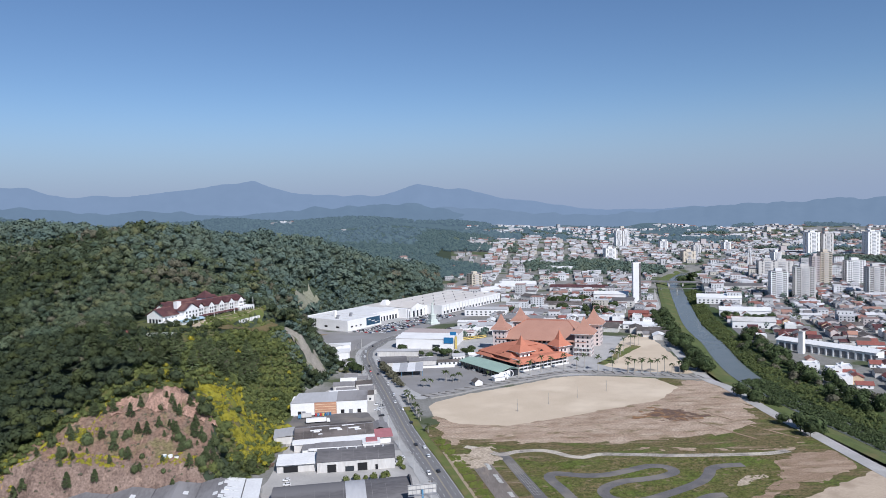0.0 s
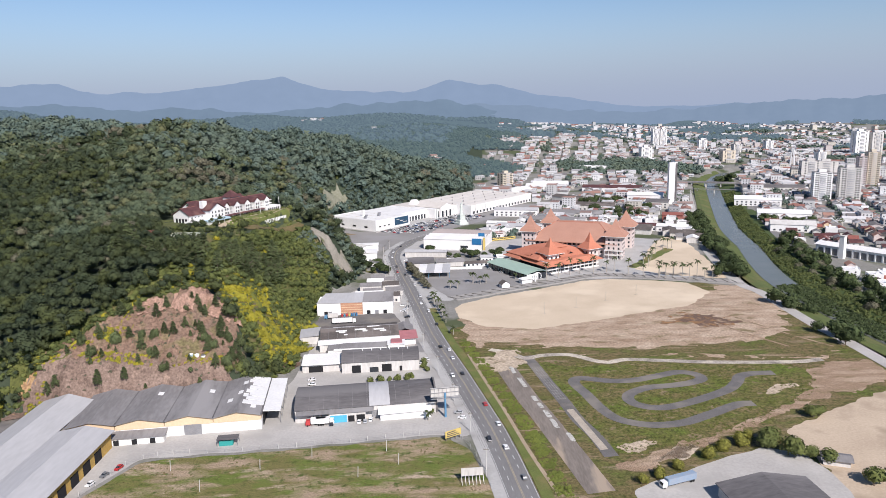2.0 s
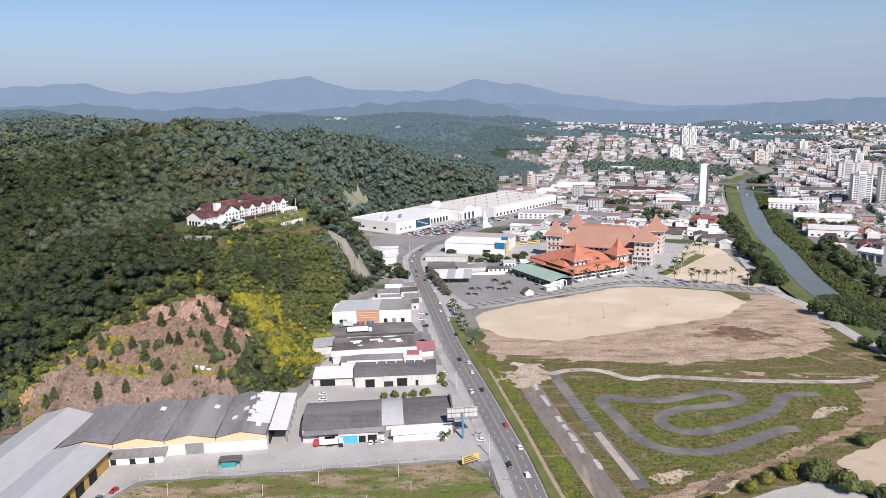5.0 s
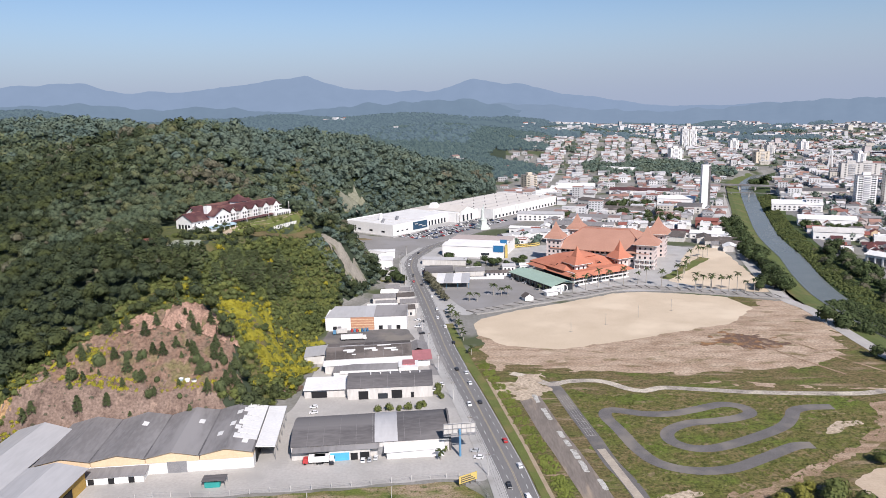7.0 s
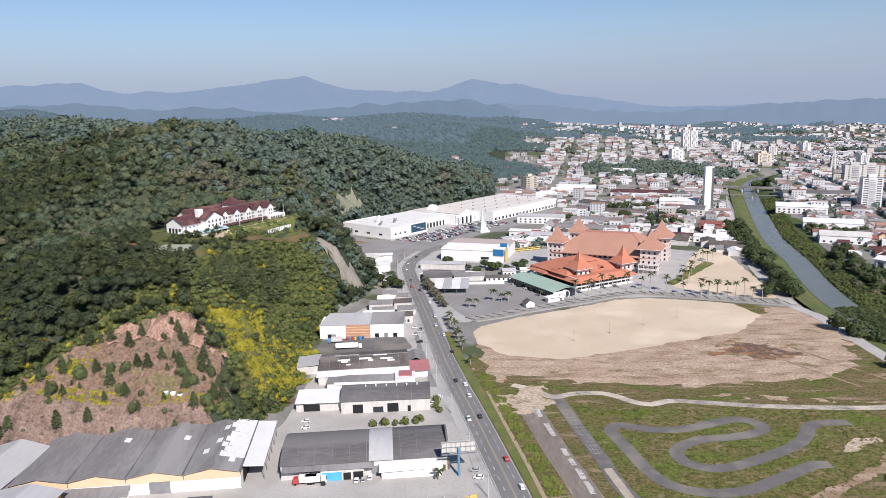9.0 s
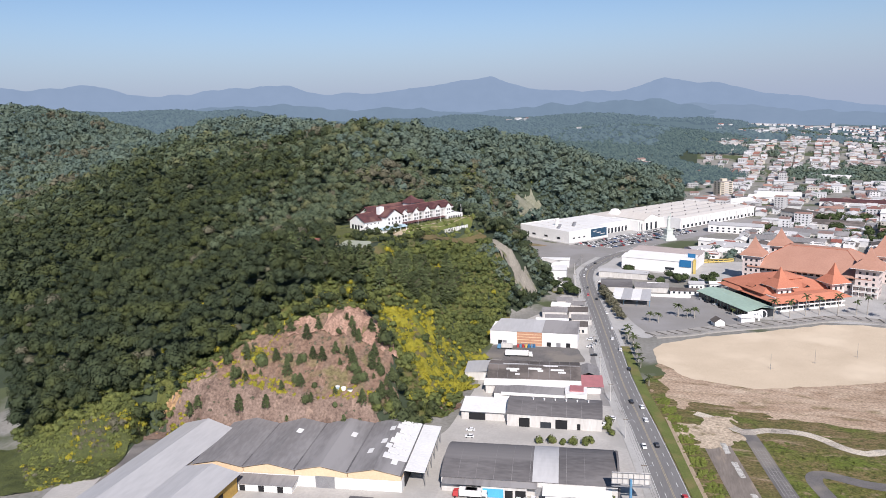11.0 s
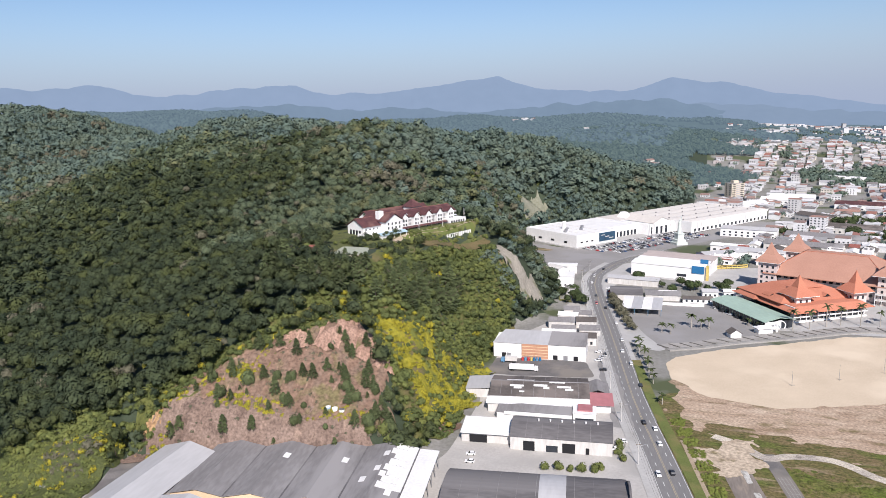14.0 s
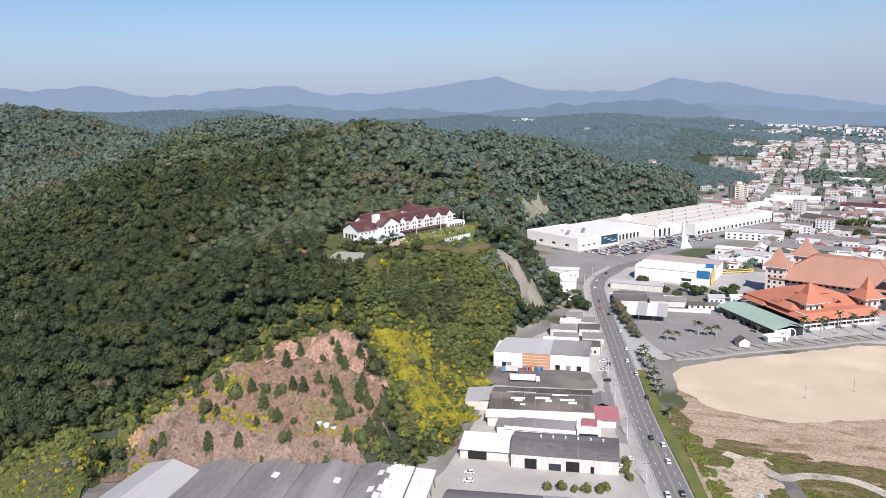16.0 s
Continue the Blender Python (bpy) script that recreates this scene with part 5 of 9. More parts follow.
for k in range(8):
    part("roof_sheet", Build().solid([(56.5 + 1.1 * (k % 3), 10 + 4.5 * k, 9.85), (66.4, 10 + 4.5 * k, 7.95), (66.4, 14.3 + 4.5 * k, 7.95), (56.5 + 1.1 * (k % 3), 14.3 + 4.5 * k, 9.85)], [(56.5 + 1.1 * (k % 3), 10 + 4.5 * k, 10.0), (66.4, 10 + 4.5 * k, 8.1), (66.4, 14.3 + 4.5 * k, 8.1), (56.5 + 1.1 * (k % 3), 14.3 + 4.5 * k, 10.0)]), WHITE_ROOF, w, "new white roof sheet")
part("side_awning", Build().solid([(66.6, 4, 7.4), (75, 4, 6.9), (75, 46, 6.9), (66.6, 46, 7.4)], [(66.6, 4, 7.7), (75, 4, 7.2), (75, 46, 7.2), (66.6, 46, 7.7)]), WHITE_ROOF, w, "white metal side awning")
for k in range(6):
    part("awning_post", Build().cyl(74.6, 6 + 7.6 * k, 0.15, 0.15, 0, 7.0), STEEL, w)
# shade under the awning put in as a near-black sheet on the wall
part("side_shade", Build().box(66.5, 66.9, 5, 45, 0.2, 6.6), DARK, w, "dark sheet for the shade under the awning")
part("shutter", Build().box(31, 39, 0.15, 0.35, 0, 5.2), STEEL, w, "grey roller shutter")
part("shutter", Build().box(10, 17, 0.15, 0.35, 0, 4.6), WHITE_DULL, w, "white roller shutter")
part("entrance_canopy", Build().solid([(-3, -6, 3.2), (24, -6, 3.2), (24, 0.3, 4.4), (-3, 0.3, 4.4)], [(-3, -6, 3.4), (24, -6, 3.4), (24, 0.3, 4.6), (-3, 0.3, 4.6)]), FIBRE, w, "lean-to roof")
part("annex", Build().box(-2, 23, -5.4, 0.3, 0, 3.2), WHITE, w, "low white annex")
for k in range(3):
    part("annex_door", Build().box(1 + 8 * k, 3.4 + 8 * k, -5.5, -5.35, 0.1, 2.6), DARK, w)

# pale double shed in front of it
w = thing("shed", -164, 260, 0, 0, "large light grey metal shed with twin gables and ochre side", "warehouse")
part("wall", Build().box(-36.5, 11, -78, 50, 0, 8), OCHRE, w, "ochre clad side wall")
part("roof", Build().gable(-12.8, 12.8, -80, 50.5, 8, 10.6, "y", 0.2), GREY_ROOF, w)
part("roof", Build().gable(-38.5, -12.82, -80, 86, 8.0, 11.6, "y", 0.2), GREY_ROOF, w)
part("rear_wall", Build().box(-36.5, -13.2, 50, 85, 0, 7.9), WHITE_DULL, w)
for k in range(12):
    part("bay_door", Build().box(11, 11.15, -76 + 10 * k, -70 + 10 * k, 0.1, 5), DARK, w)


def long_shed(x, y, rz, L, D, eave, top, roofm, wallm, label, band=None, doors=(), arched=False):
    w = thing("warehouse", x, y, 0, rz, label, "warehouse", "sheds along the road")
    if arched:
        part("wall", Build().vault(0.3, L - 0.3, 0.4, D - 0.4, eave, top - 0.15), wallm, w)
        part("roof", Build().vault(0, L, 0, D, eave, top, 0.22), roofm, w)
        for k in range(1, int(L / 7)):
            part("sheet_joint", Build().vault(k * 7 - 0.05, k * 7 + 0.05, 0.05, D - 0.05, eave + 0.22, top + 0.22, 0.05), FIBRE, w)
        if band:
            part("roof_band", Build().vault(band[0], band[1], -0.1, D + 0.1, eave + 0.24, top + 0.24, 0.08), GREY_ROOF, w, "lighter roof band")
    else:
        part("wall", Build().gable_wall(0.3, L - 0.3, 0.4, D - 0.4, 0, eave, top - 0.15, "x"), wallm, w)
        part("roof", Build().gable(0, L, 0, D, eave, top, "x", 0.22), roofm, w)
        n = int(L / 5.5)
        for k in range(1, n):
            part("sheet_joint", Build().gable(k * L / n - 0.07, k * L / n + 0.07, 0.1, D - 0.1, eave + 0.2, top + 0.2, "x", 0.05), FIBRE, w)
        part("ridge_cap", Build().gable(0.1, L - 0.1, D / 2 - 0.6, D / 2 + 0.6, top - 0.6 * (top - eave) / (D / 2) + 0.24, top + 0.24, "x", 0.05), FIBRE, w)
    for x0, x1, m, z in doors:
        part("shutter", Build().box(x0, x1, 0.25, 0.5, 0, z), m, w)
    return w


w1 = long_shed(-74.3, 330, 6.5, 68.5, 30, 6.2, 9.6, FIBRE_DARK, WHITE_DULL, "dark-roofed warehouse with a lighter roof band beside the road", (36, 46), ((26, 29, DARK, 3.6), (31, 33, DARK, 3), (37, 43, STEEL, 4)), True)
part("loading_canopy", Build().solid([(40, -5, 3.6), (66, -4, 3.6), (66, 0.4, 4.6), (40, 0.4, 4.6)], [(40, -5, 3.9), (66, -4, 3.9), (66, 0.4, 4.9), (40, 0.4, 4.9)]), WHITE_ROOF, w1, "white lean-to roof")
part("canopy_wall", Build().box(41, 65.5, -3.8, 0.3, 0, 3.4), WHITE, w1)
part("lean_to", Build().solid([(1, -3, 5.0), (38, -3, 5.0), (38, 0.4, 5.7), (1, 0.4, 5.7)], [(1, -3, 5.2), (38, -3, 5.2), (38, 0.4, 5.9), (1, 0.4, 5.9)]), FIBRE, w1, "grey lean-to roof")
shop_ = part("shop_front", Build().box(16.5, 34, -2.2, 0.3, 0, 4.6), WHITE_DULL, w1, "low shop front")
part("shutter", Build().box(17, 25, -2.4, -2.2, 0.1, 3.6), mat("bright_blue_shutter", (0.1, 0.42, 0.66), (0.08, 0.36, 0.58), rough=0.5), shop_, "bright blue shutter")
part("doorway", Build().box(25.6, 28.6, -2.35, -2.2, 0.1, 3.2), DARK, shop_)
part("doorway", Build().box(29.6, 33.6, -2.35, -2.2, 0.1, 3.4), DARK, shop_)
fin = Build()
arc = [(1 + 28 * k / 10, 5.4 + 6.6 * (1 - (k / 5 - 1) ** 2)) for k in range(11)]
ring = lambda x: [(x, 1, 0), (x, 29, 0)] + [(x, a, b) for a, b in reversed(arc)]
part("end_fin", fin.solid(ring(68.4), ring(69.2)), FIBRE_DARK, w1, "dark arched end wall")
w2 = long_shed(-60.5, 393.5, 4.6, 44.5, 21, 6.2, 9.4, FIBRE_DARK, WHITE_DULL, "dark-roofed warehouse with open loading bays", None, ((6, 11, DARK, 4.5), (23, 28.5, DARK, 4.5), (33, 34.5, DARK, 3), (16, 21, GLASS, 3)), True)
w = thing("warehouse", -83.5, 396, 0, 4.6, "low white-roofed shed adjoining a dark warehouse", "warehouse", "sheds along the road")
part("wall", Build().box(0.3, 22.5, 0.5, 13.5, 0, 4.8), WHITE_DULL, w)
part("roof", Build().solid([(0, -1, 4.8), (23, -1, 4.8), (23, 14, 6.0), (0, 14, 6.0)], [(0, -1, 5.1), (23, -1, 5.1), (23, 14, 6.3), (0, 14, 6.3)]), WHITE_ROOF, w, "white sheet roof")
part("bay", Build().box(4, 12, 0.3, 0.6, 0.1, 3.6), DARK, w, "dark open bay")
for k in range(6):
    part("turbine_vent", Build().cyl(12 + 5.2 * k, 10.5, 0.3, 0.45, 9.5, 10.6, 8), WHITE_ROOF, w2, "white turbine vent")
w3 = long_shed(-79.8, 437, 7.5, 50, 27, 6.0, 8.8, FIBRE_BROWN, WHITE_DULL, "warehouse with a brown stained roof and white patches", None, ((8, 14, STEEL, 4),))
for x0, x1, y0, y1 in ((10, 17, 8, 9.6), (12, 16, 6.2, 7.8), (22, 29, 8.6, 10.4), (27, 30, 6.6, 8.4), (34, 41, 7.8, 9.4), (38, 42, 5.6, 7.2), (15, 17.5, 3.2, 4.4), (8, 22, 14.2, 15.8), (30, 38, 12, 13)):
    zz = lambda yy: 6.0 + 2.8 * (1 - abs(yy - 13.5) / 13.5) + 0.3
    part("roof_sheet", Build().solid([(x0, y0, zz(y0)), (x1, y0, zz(y0)), (x1, y1, zz(y1)), (x0, y1, zz(y1))], [(x0, y0, zz(y0) + 0.06), (x1, y0, zz(y0) + 0.06), (x1, y1, zz(y1) + 0.06), (x0, y1, zz(y1) + 0.06)]), WHITE_ROOF, w3, "white replacement sheet")
part("front_awning", Build().solid([(-1, -7, 4.6), (50, -7, 4.6), (50, 0.2, 5.4), (-1, 0.2, 5.4)], [(-1, -7, 4.8), (50, -7, 4.8), (50, 0.2, 5.6), (-1, 0.2, 5.6)]), WHITE_ROOF, w3, "grey-white front awning")
part("front_wall", Build().box(0, 50, -6.4, 0.3, 0, 4.5), WHITE_DULL, w3)
w = thing("warehouse", -73, 422.5, 0, 3.2, "low shed with a weathered grey roof between taller warehouses", "warehouse", "sheds along the road")
part("wall", Build().box(0.3, 36, 0.3, 9.6, 0, 3.8), WHITE, w)
part("roof", Build().solid([(0, 0, 3.9), (36.4, 0, 3.9), (36.4, 10, 4.7), (0, 10, 4.7)], [(0, 0, 4.1), (36.4, 0, 4.1), (36.4, 10, 4.9), (0, 10, 4.9)]), FIBRE, w, "grey sheet roof")
part("parapet", Build().box(4, 36.4, -0.4, -0.05, 3.2, 4.8), WHITE, w, "white front parapet")
w = thing("shop", -36.5, 426.5, 0, 5, "small roadside shop with a white and pink front", "shop")
part("wall", Build().box(0, 10.5, 0, 9, 0, 5.2), WHITE, w)
part("roof", Build().box(-0.3, 10.8, -0.3, 9.3, 5.2, 5.5), WHITE_ROOF, w)
part("fascia", Build().box(2, 9, 2, 9.4, 5.5, 6.1), PINK_SHEET, w, "pink roof fascia")
part("window", Build().box(1, 9.5, -0.1, 0.05, 0.4, 2.8), GLASS, w)
w = thing("warehouse", -94.5, 446, 0, 7.5, "small pale lean-to shed beside a brown-roofed warehouse", "warehouse", "sheds along the road")
part("wall", Build().box(0.3, 13, 0.4, 17, 0, 4.4), WHITE_DULL, w)
part("roof", Build().solid([(0, 0, 4.5), (14, 0, 5.5), (14, 18, 5.5), (0, 18, 4.5)], [(0, 0, 4.7), (14, 0, 5.7), (14, 18, 5.7), (0, 18, 4.7)]), GREY_ROOF, w)
w = thing("shop", -28.5, 441, 0, 8, "small shop with a red canopy roof at the roadside", "shop")
part("wall", Build().box(0, 8.5, 0, 9, 0, 4.2), WHITE, w)
part("roof", Build().solid([(-1.5, -1.5, 4.3), (10, -1.5, 4.3), (10, 10.5, 6.0), (-1.5, 10.5, 6.0)], [(-1.5, -1.5, 4.6), (10, -1.5, 4.6), (10, 10.5, 6.3), (-1.5, 10.5, 6.3)]), PINK_SHEET, w, "pinkish red sheet roof")
part("roof", Build().gable(-3, 9, 11, 26, 5, 7.4, "y", 0.2), FIBRE, w, "grey roof")
part("rear_wall", Build().box(-2.6, 8.6, 11.3, 25.6, 0, 5), WHITE_DULL, w)
w = thing("warehouse", -94, 510, 0, 2.0, "white two-storey warehouse with an orange brick middle bay", "warehouse", "sheds along the road")
part("wall", Build().box(0, 17, 0.4, 20, 0, 9), WHITE, w, "white wall")
part("brick_wall", Build().box(17.1, 32.9, 0.2, 20, 0, 9), BRICK, w, "orange brick wall")
part("wall", Build().box(33, 55, 0.4, 20, 0, 9), WHITE, w, "white wall")
for k in range(4):
    part("brick_course", Build().box(17.2, 32.8, 0.1, 0.25, 1.8 + 1.8 * k, 2.1 + 1.8 * k), CREAM, w)
part("roof", Build().solid([(-0.3, 0, 9), (33, 0, 9), (33, 20.5, 11), (4, 20.5, 11)], [(-0.3, 0, 9.25), (33, 0, 9.25), (33, 20.5, 11.25), (4, 20.5, 11.25)]), GREY_ROOF, w, "light grey roof")
part("roof", Build().solid([(33.1, 0, 9.2), (55.3, 0, 9.2), (55.3, 20.5, 11.2), (33.1, 20.5, 11.2)], [(33.1, 0, 9.45), (55.3, 0, 9.45), (55.3, 20.5, 11.45), (33.1, 20.5, 11.45)]), FIBRE, w, "dark grey roof")
for k, x in enumerate((5, 8, 36, 42, 48)):
    part("shutter", Build().box(x, x + 2.6, 0.2, 0.45, 0.1, 2.8), STEEL if k % 2 else DARK, w)

# small roofs further along the road
r = random.Random(5)
for k, (x, y, L, D, h, m) in enumerate(((-70, 541, 22, 12, 6, WHITE_ROOF), (-47, 541, 12, 12, 5, FIBRE_BROWN), (-66, 558, 16, 10, 4, FIBRE), (-48, 560, 14, 12, 4, FIBRE), (-70, 572, 18, 11, 5, FIBRE), (-52, 577, 14, 12, 4.5, FIBRE_BROWN), (-66, 588, 14, 9, 5, WHITE_ROOF), (-56, 594, 14, 10, 4.6, FIBRE), (-64, 606, 12, 9, 4, FIBRE))):
    w = thing("house", x, y, 0, r.uniform(-4, 8), "low roadside building with a weathered sheet roof", "house", "roadside buildings")
    part("wall", Build().gable_wall(0.3, L - 0.3, 0.3, D - 0.3, 0, h, h + 1.7, "x"), WHITE_DULL, w)
    part("roof", Build().gable(0, L, 0, D, h, h + 1.9, "x", 0.15), m, w)
    row_windows(w, 2, L - 2, 3, 0.8, 2.6, 0.28, 1.4)

FIBRE_PALE = mat("pinkish_weathered_sheet", (0.45, 0.38, 0.35), (0.36, 0.31, 0.29), rough=0.7, scale=0.1, fine=0.8, streak=(0.3, 1, 1))
# white hall with a blue corner sign
w = thing("hall", -22, 747, 0, -16.5, "large white hall with a stepped sheet roof and blue corner sign", "hall")
part("wall", Build().box(0, 62, 0, 52, 0, 10.6), WHITE, w)
for k in range(4):
    part("roof", Build().solid([(-0.5, 13 * k - 0.5, 10.7), (62.5, 13 * k - 0.5, 10.7), (62.5, 13 * k + 12.3, 12.4), (-0.5, 13 * k + 12.3, 12.4)], [(-0.5, 13 * k - 0.5, 10.95), (62.5, 13 * k - 0.5, 10.95), (62.5, 13 * k + 12.3, 12.65), (-0.5, 13 * k + 12.3, 12.65)]), WHITE_ROOF if k < 2 else FIBRE_PALE, w, "sheet roof step")
    part("clerestory", Build().box(0, 62, 13 * k + 12.35, 13 * k + 12.45, 10.8, 12.3), GREY_ROOF, w)
part("corner_sign", Build().box(52.5, 62.6, -0.6, 0.1, 6.4, 12.6), BLUE, w, "blue sign box")
part("corner_sign", Build().box(56, 62.6, 13.4, 14.2, 11.5, 16), BLUE, w, "blue sign box")
part("yellow_post", Build().box(63.4, 65.4, 3, 5, 0, 13), YELLOW, w)
part("window", Build().box(40, 48, -0.1, 0.05, 2.5, 4.8), GLASS, w)
w = thing("shed", -40, 709, 0, -10, "low pale shed beside the road", "shed")
part("wall", Build().box(0, 42, 0, 12, 0, 5), WHITE_DULL, w)
part("roof", Build().gable(-0.5, 42.5, -0.5, 12.5, 5, 6.4, "x", 0.2), GREY_ROOF, w)
w = thing("shed", -34, 655, 0, 4, "dark-roofed shed at the car park's edge", "shed")
part("wall", Build().box(0, 24, 0, 26, 0, 4.6), WHITE_DULL, w)
part("roof", Build().gable(-0.5, 24.5, -0.5, 26.5, 4.6, 6.8, "x", 0.2), FIBRE_DARK, w)
w = thing("shed", -8, 660, 0, 2, "pale-roofed low shed behind the car park", "shed")
part("wall", Build().box(0, 26, 0, 16, 0, 4.2), WHITE_DULL, w)
part("roof", Build().gable(-0.5, 26.5, -0.5, 16.5, 4.2, 6, "x", 0.2), FIBRE, w)
w = thing("carport", -24, 617, 0, -2, "open steel carport with a pale sheet roof", "carport")
for k in range(4):
    part("roof", Build().solid([(7 * k, 0, 4.8), (7 * k + 6.9, 0, 4.8), (7 * k + 6.9, 30, 5.8), (7 * k, 30, 5.8)], [(7 * k, 0, 5.0), (7 * k + 6.9, 0, 5.2), (7 * k + 6.9, 30, 6.2), (7 * k, 30, 6.0)]), GREY_ROOF if k % 2 else WHITE_ROOF, w)
for x in (0.5, 9, 18.5, 27.4):
    for y in (0.6, 15, 29.4):
        part("post", Build().cyl(x, y, 0.16, 0.16, 0, 5.2), STEEL_BLUE, w)

# shopping centre
BEIGE_ROOF = mat("beige_metal_roof", (0.64, 0.6, 0.55), (0.54, 0.5, 0.455), rough=0.6, scale=0.05, fine=0.6, streak=(0.2, 1, 1))
w = thing("shopping_centre", -74, 834, 1, 51.5, "long white shopping centre with pediment, piers and beige roofs", "shopping centre")
part("base", Build().box(8, 328, 16, 108, -2, 0.1), PAVING, w, "paved plinth")
part("wall", Build().box(12, 74, 20, 100, 0, 12), WHITE, w, "white blank wall")
part("roof", Build().box(12.8, 73.2, 20.8, 99.2, 12, 12.25), WHITE_ROOF, w, "white flat roof")
for a_ in ((12, 74, 20, 20.5), (12, 74, 99.5, 100), (12, 12.5, 20.6, 99.4)):
    part("parapet", Build().box(*a_, 12.0, 12.9), WHITE, w)
part("wall", Build().box(74.1, 126, 34, 100, 0, 11.5), WHITE, w, "white recessed wall")
part("roof", Build().box(75, 125.5, 34.8, 99.4, 11.5, 11.75), WHITE_ROOF, w, "white flat roof")
part("wall", Build().box(126.1, 172, 20, 100, 0, 12), WHITE, w, "white entrance wall")
part("pediment", Build().gable_wall(134, 164, 18.5, 60, 0, 12.6, 18, "y"), WHITE, w, "white pediment over the entrance")
part("roof", Build().gable(133, 165, 18, 61, 12.6, 18.3, "y", 0.25), BEIGE_ROOF, w, "pitched entrance roof")
part("roof", Build().box(126.6, 171.6, 61.2, 99.4, 12, 12.25), BEIGE_ROOF, w)
part("lantern", Build().hip(143, 155, 70, 82, 12.3, 19, 3, 3), WHITE_ROOF, w, "small roof lantern")
part("wall", Build().box(172.1, 326, -5, 100, 0, 11), WHITE, w, "white wall")
for k in range(5):
    part("roof_ridge", Build().gable(172.4, 325.8, -1 + 20.2 * k, 19.1 + 20.2 * k, 11.05, 12.5, "x", 0.15), BEIGE_ROOF, w, "low beige roof ridge")
    part("roof_gutter", Build().box(172.6, 325.6, 18.7 + 20.2 * k, 19.7 + 20.2 * k, 11.2, 11.5), WHITE_DULL, w, "grey roof gutter")
    for q in range(6):
        part("roof_vent", Build().cyl(182 + 26 * q, 14.1 + 20.2 * k, 0.9, 0.7, 11.6, 13.2, 8), FIBRE_DARK, w)
part("parapet", Build().box(172, 326.4, -5.4, -4.95, 10.6, 12.9), WHITE, w)
part("parapet", Build().box(325.95, 326.4, -4.9, 100, 10.6, 12.9), WHITE, w)
part("parapet", Build().box(172, 172.45, -4.9, 20, 10.6, 12.9), WHITE, w)
part("parapet", Build().box(74.2, 126, 33.5, 34.0, 11.3, 12.6), WHITE, w)
for k in range(3):
    part("roof_seam", Build().box(28 + 15 * k, 28.5 + 15 * k, 21, 99, 12.25, 12.4), BEIGE_ROOF, w)
panel_ = part("sign_panel", Build().box(46, 71, 19.5, 20.1, 2.5, 11.6), mat("dark_sign_panel", (0.04, 0.09, 0.15), (0.02, 0.05, 0.08), rough=0.4, scale=0.15), w, "dark blue advertising panel")
for q in range(3):
    part("sign_bar", Build().box(49 + 6 * q, 54 + 7 * q, 19.36, 19.46, 8.6 - 2 * q, 9.5 - 2 * q), WHITE_DULL, panel_)
for k in range(5):
    part("opening", Build().box(129.5 + 8.2 * k, 133.5 + 8.2 * k, 18.3 if 0 < k < 4 else 19.85, 18.6 if 0 < k < 4 else 20.1, 0.2, 8.5), GLASS, w, "tall dark opening")
    part("pier", Build().box(126.5 + 8.2 * k, 128.3 + 8.2 * k, 17.2, 18.4, 0, 12.6), WHITE, w)
for k in range(8):
    part("arch", Build().box(77 + 6 * k, 80 + 6 * k, 33.6, 34.1, 0.2, 6), GLASS, w, "tall dark opening")
for k in range(19):
    part("pier", Build().box(174 + 8 * k, 175.2 + 8 * k, -6.2, -5.45, 0, 12.4), WHITE, w)
    part("window", Build().box(176.6 + 8 * k, 180.4 + 8 * k, -5.08, -4.95, 1.0, 4.4), GLASS, w)
part("chimney", Build().box(34, 37, 62, 65, 12, 20), WHITE, w, "white roof stack")
for k in range(3):
    part("vent", Build().box(11.8, 12.05, 34 + 20 * k, 39 + 20 * k, 3, 5), DARK, w)
    part("vent", Build().box(18 + 8 * k, 21 + 8 * k, 19.85, 20.05, 4, 5.6), DARK, w)
for k in range(6):
    part("roof_unit", Build().box(20 + 8 * k, 23 + 8 * k, 45 + 7 * (k % 3), 48 + 7 * (k % 3), 12.2, 13.8), STEEL, w)

# ---- event hall with corner towers ----
CAS = -24.4
w = thing("event_hall", 87, 717, 0, CAS, "large event hall with a faded clay-tile roof and pale pink walls", "hall")
part("wall", Build().box(2, 83, -3, 58, 0, 13.2), PINKISH, w)
part("plinth_band", Build().box(1.8, 83.2, -3.2, 58.2, 9.4, 10.2), WHITE, w, "white string course")
part("roof", Build().hip(-3, 87.5, -8, 63, 13.2, 29, 22, 5, 0.5), TILE_PALE, w, "broad faded tile roof")
b = Build()
b.solid([(16, -8.2, 13.75), (66, -8.2, 13.75), (41, 10, 13.8)], [(16.2, -8.1, 13.9), (65.8, -8.1, 13.9), (41, 13, 25.3)])
part("front_hip", b, TILE_PALE, w, "raised front hip of the roof")
for x0, y0, x1, y1 in ((-3, -8, 20.3, 22.5), (87.5, -8, 64.3, 22.5), (87.5, 63, 64.3, 32.5), (-3, 63, 20.3, 32.5)):
    part("hip_tiles", Build().rod((x0, y0, 13.75), (x1, y1, 29.05), 0.28), TILE, w)
part("ridge_tiles", Build().rod((20.3, 22.5, 29.05), (64.3, 22.5, 29.05), 0.28), TILE, w)
row_windows(w, 6, 80, 16, 10.4, 12.4, -3.05, 2.8)
row_windows(w, 6, 80, 14, 4.0, 6.2, -3.05, 2.2)
row_windows(w, 0, 55, 10, 10.4, 12.4, 83.05, 2.6, along="y")
row_windows(w, 0, 55, 10, 4.0, 6.4, 83.05, 2.2, along="y")


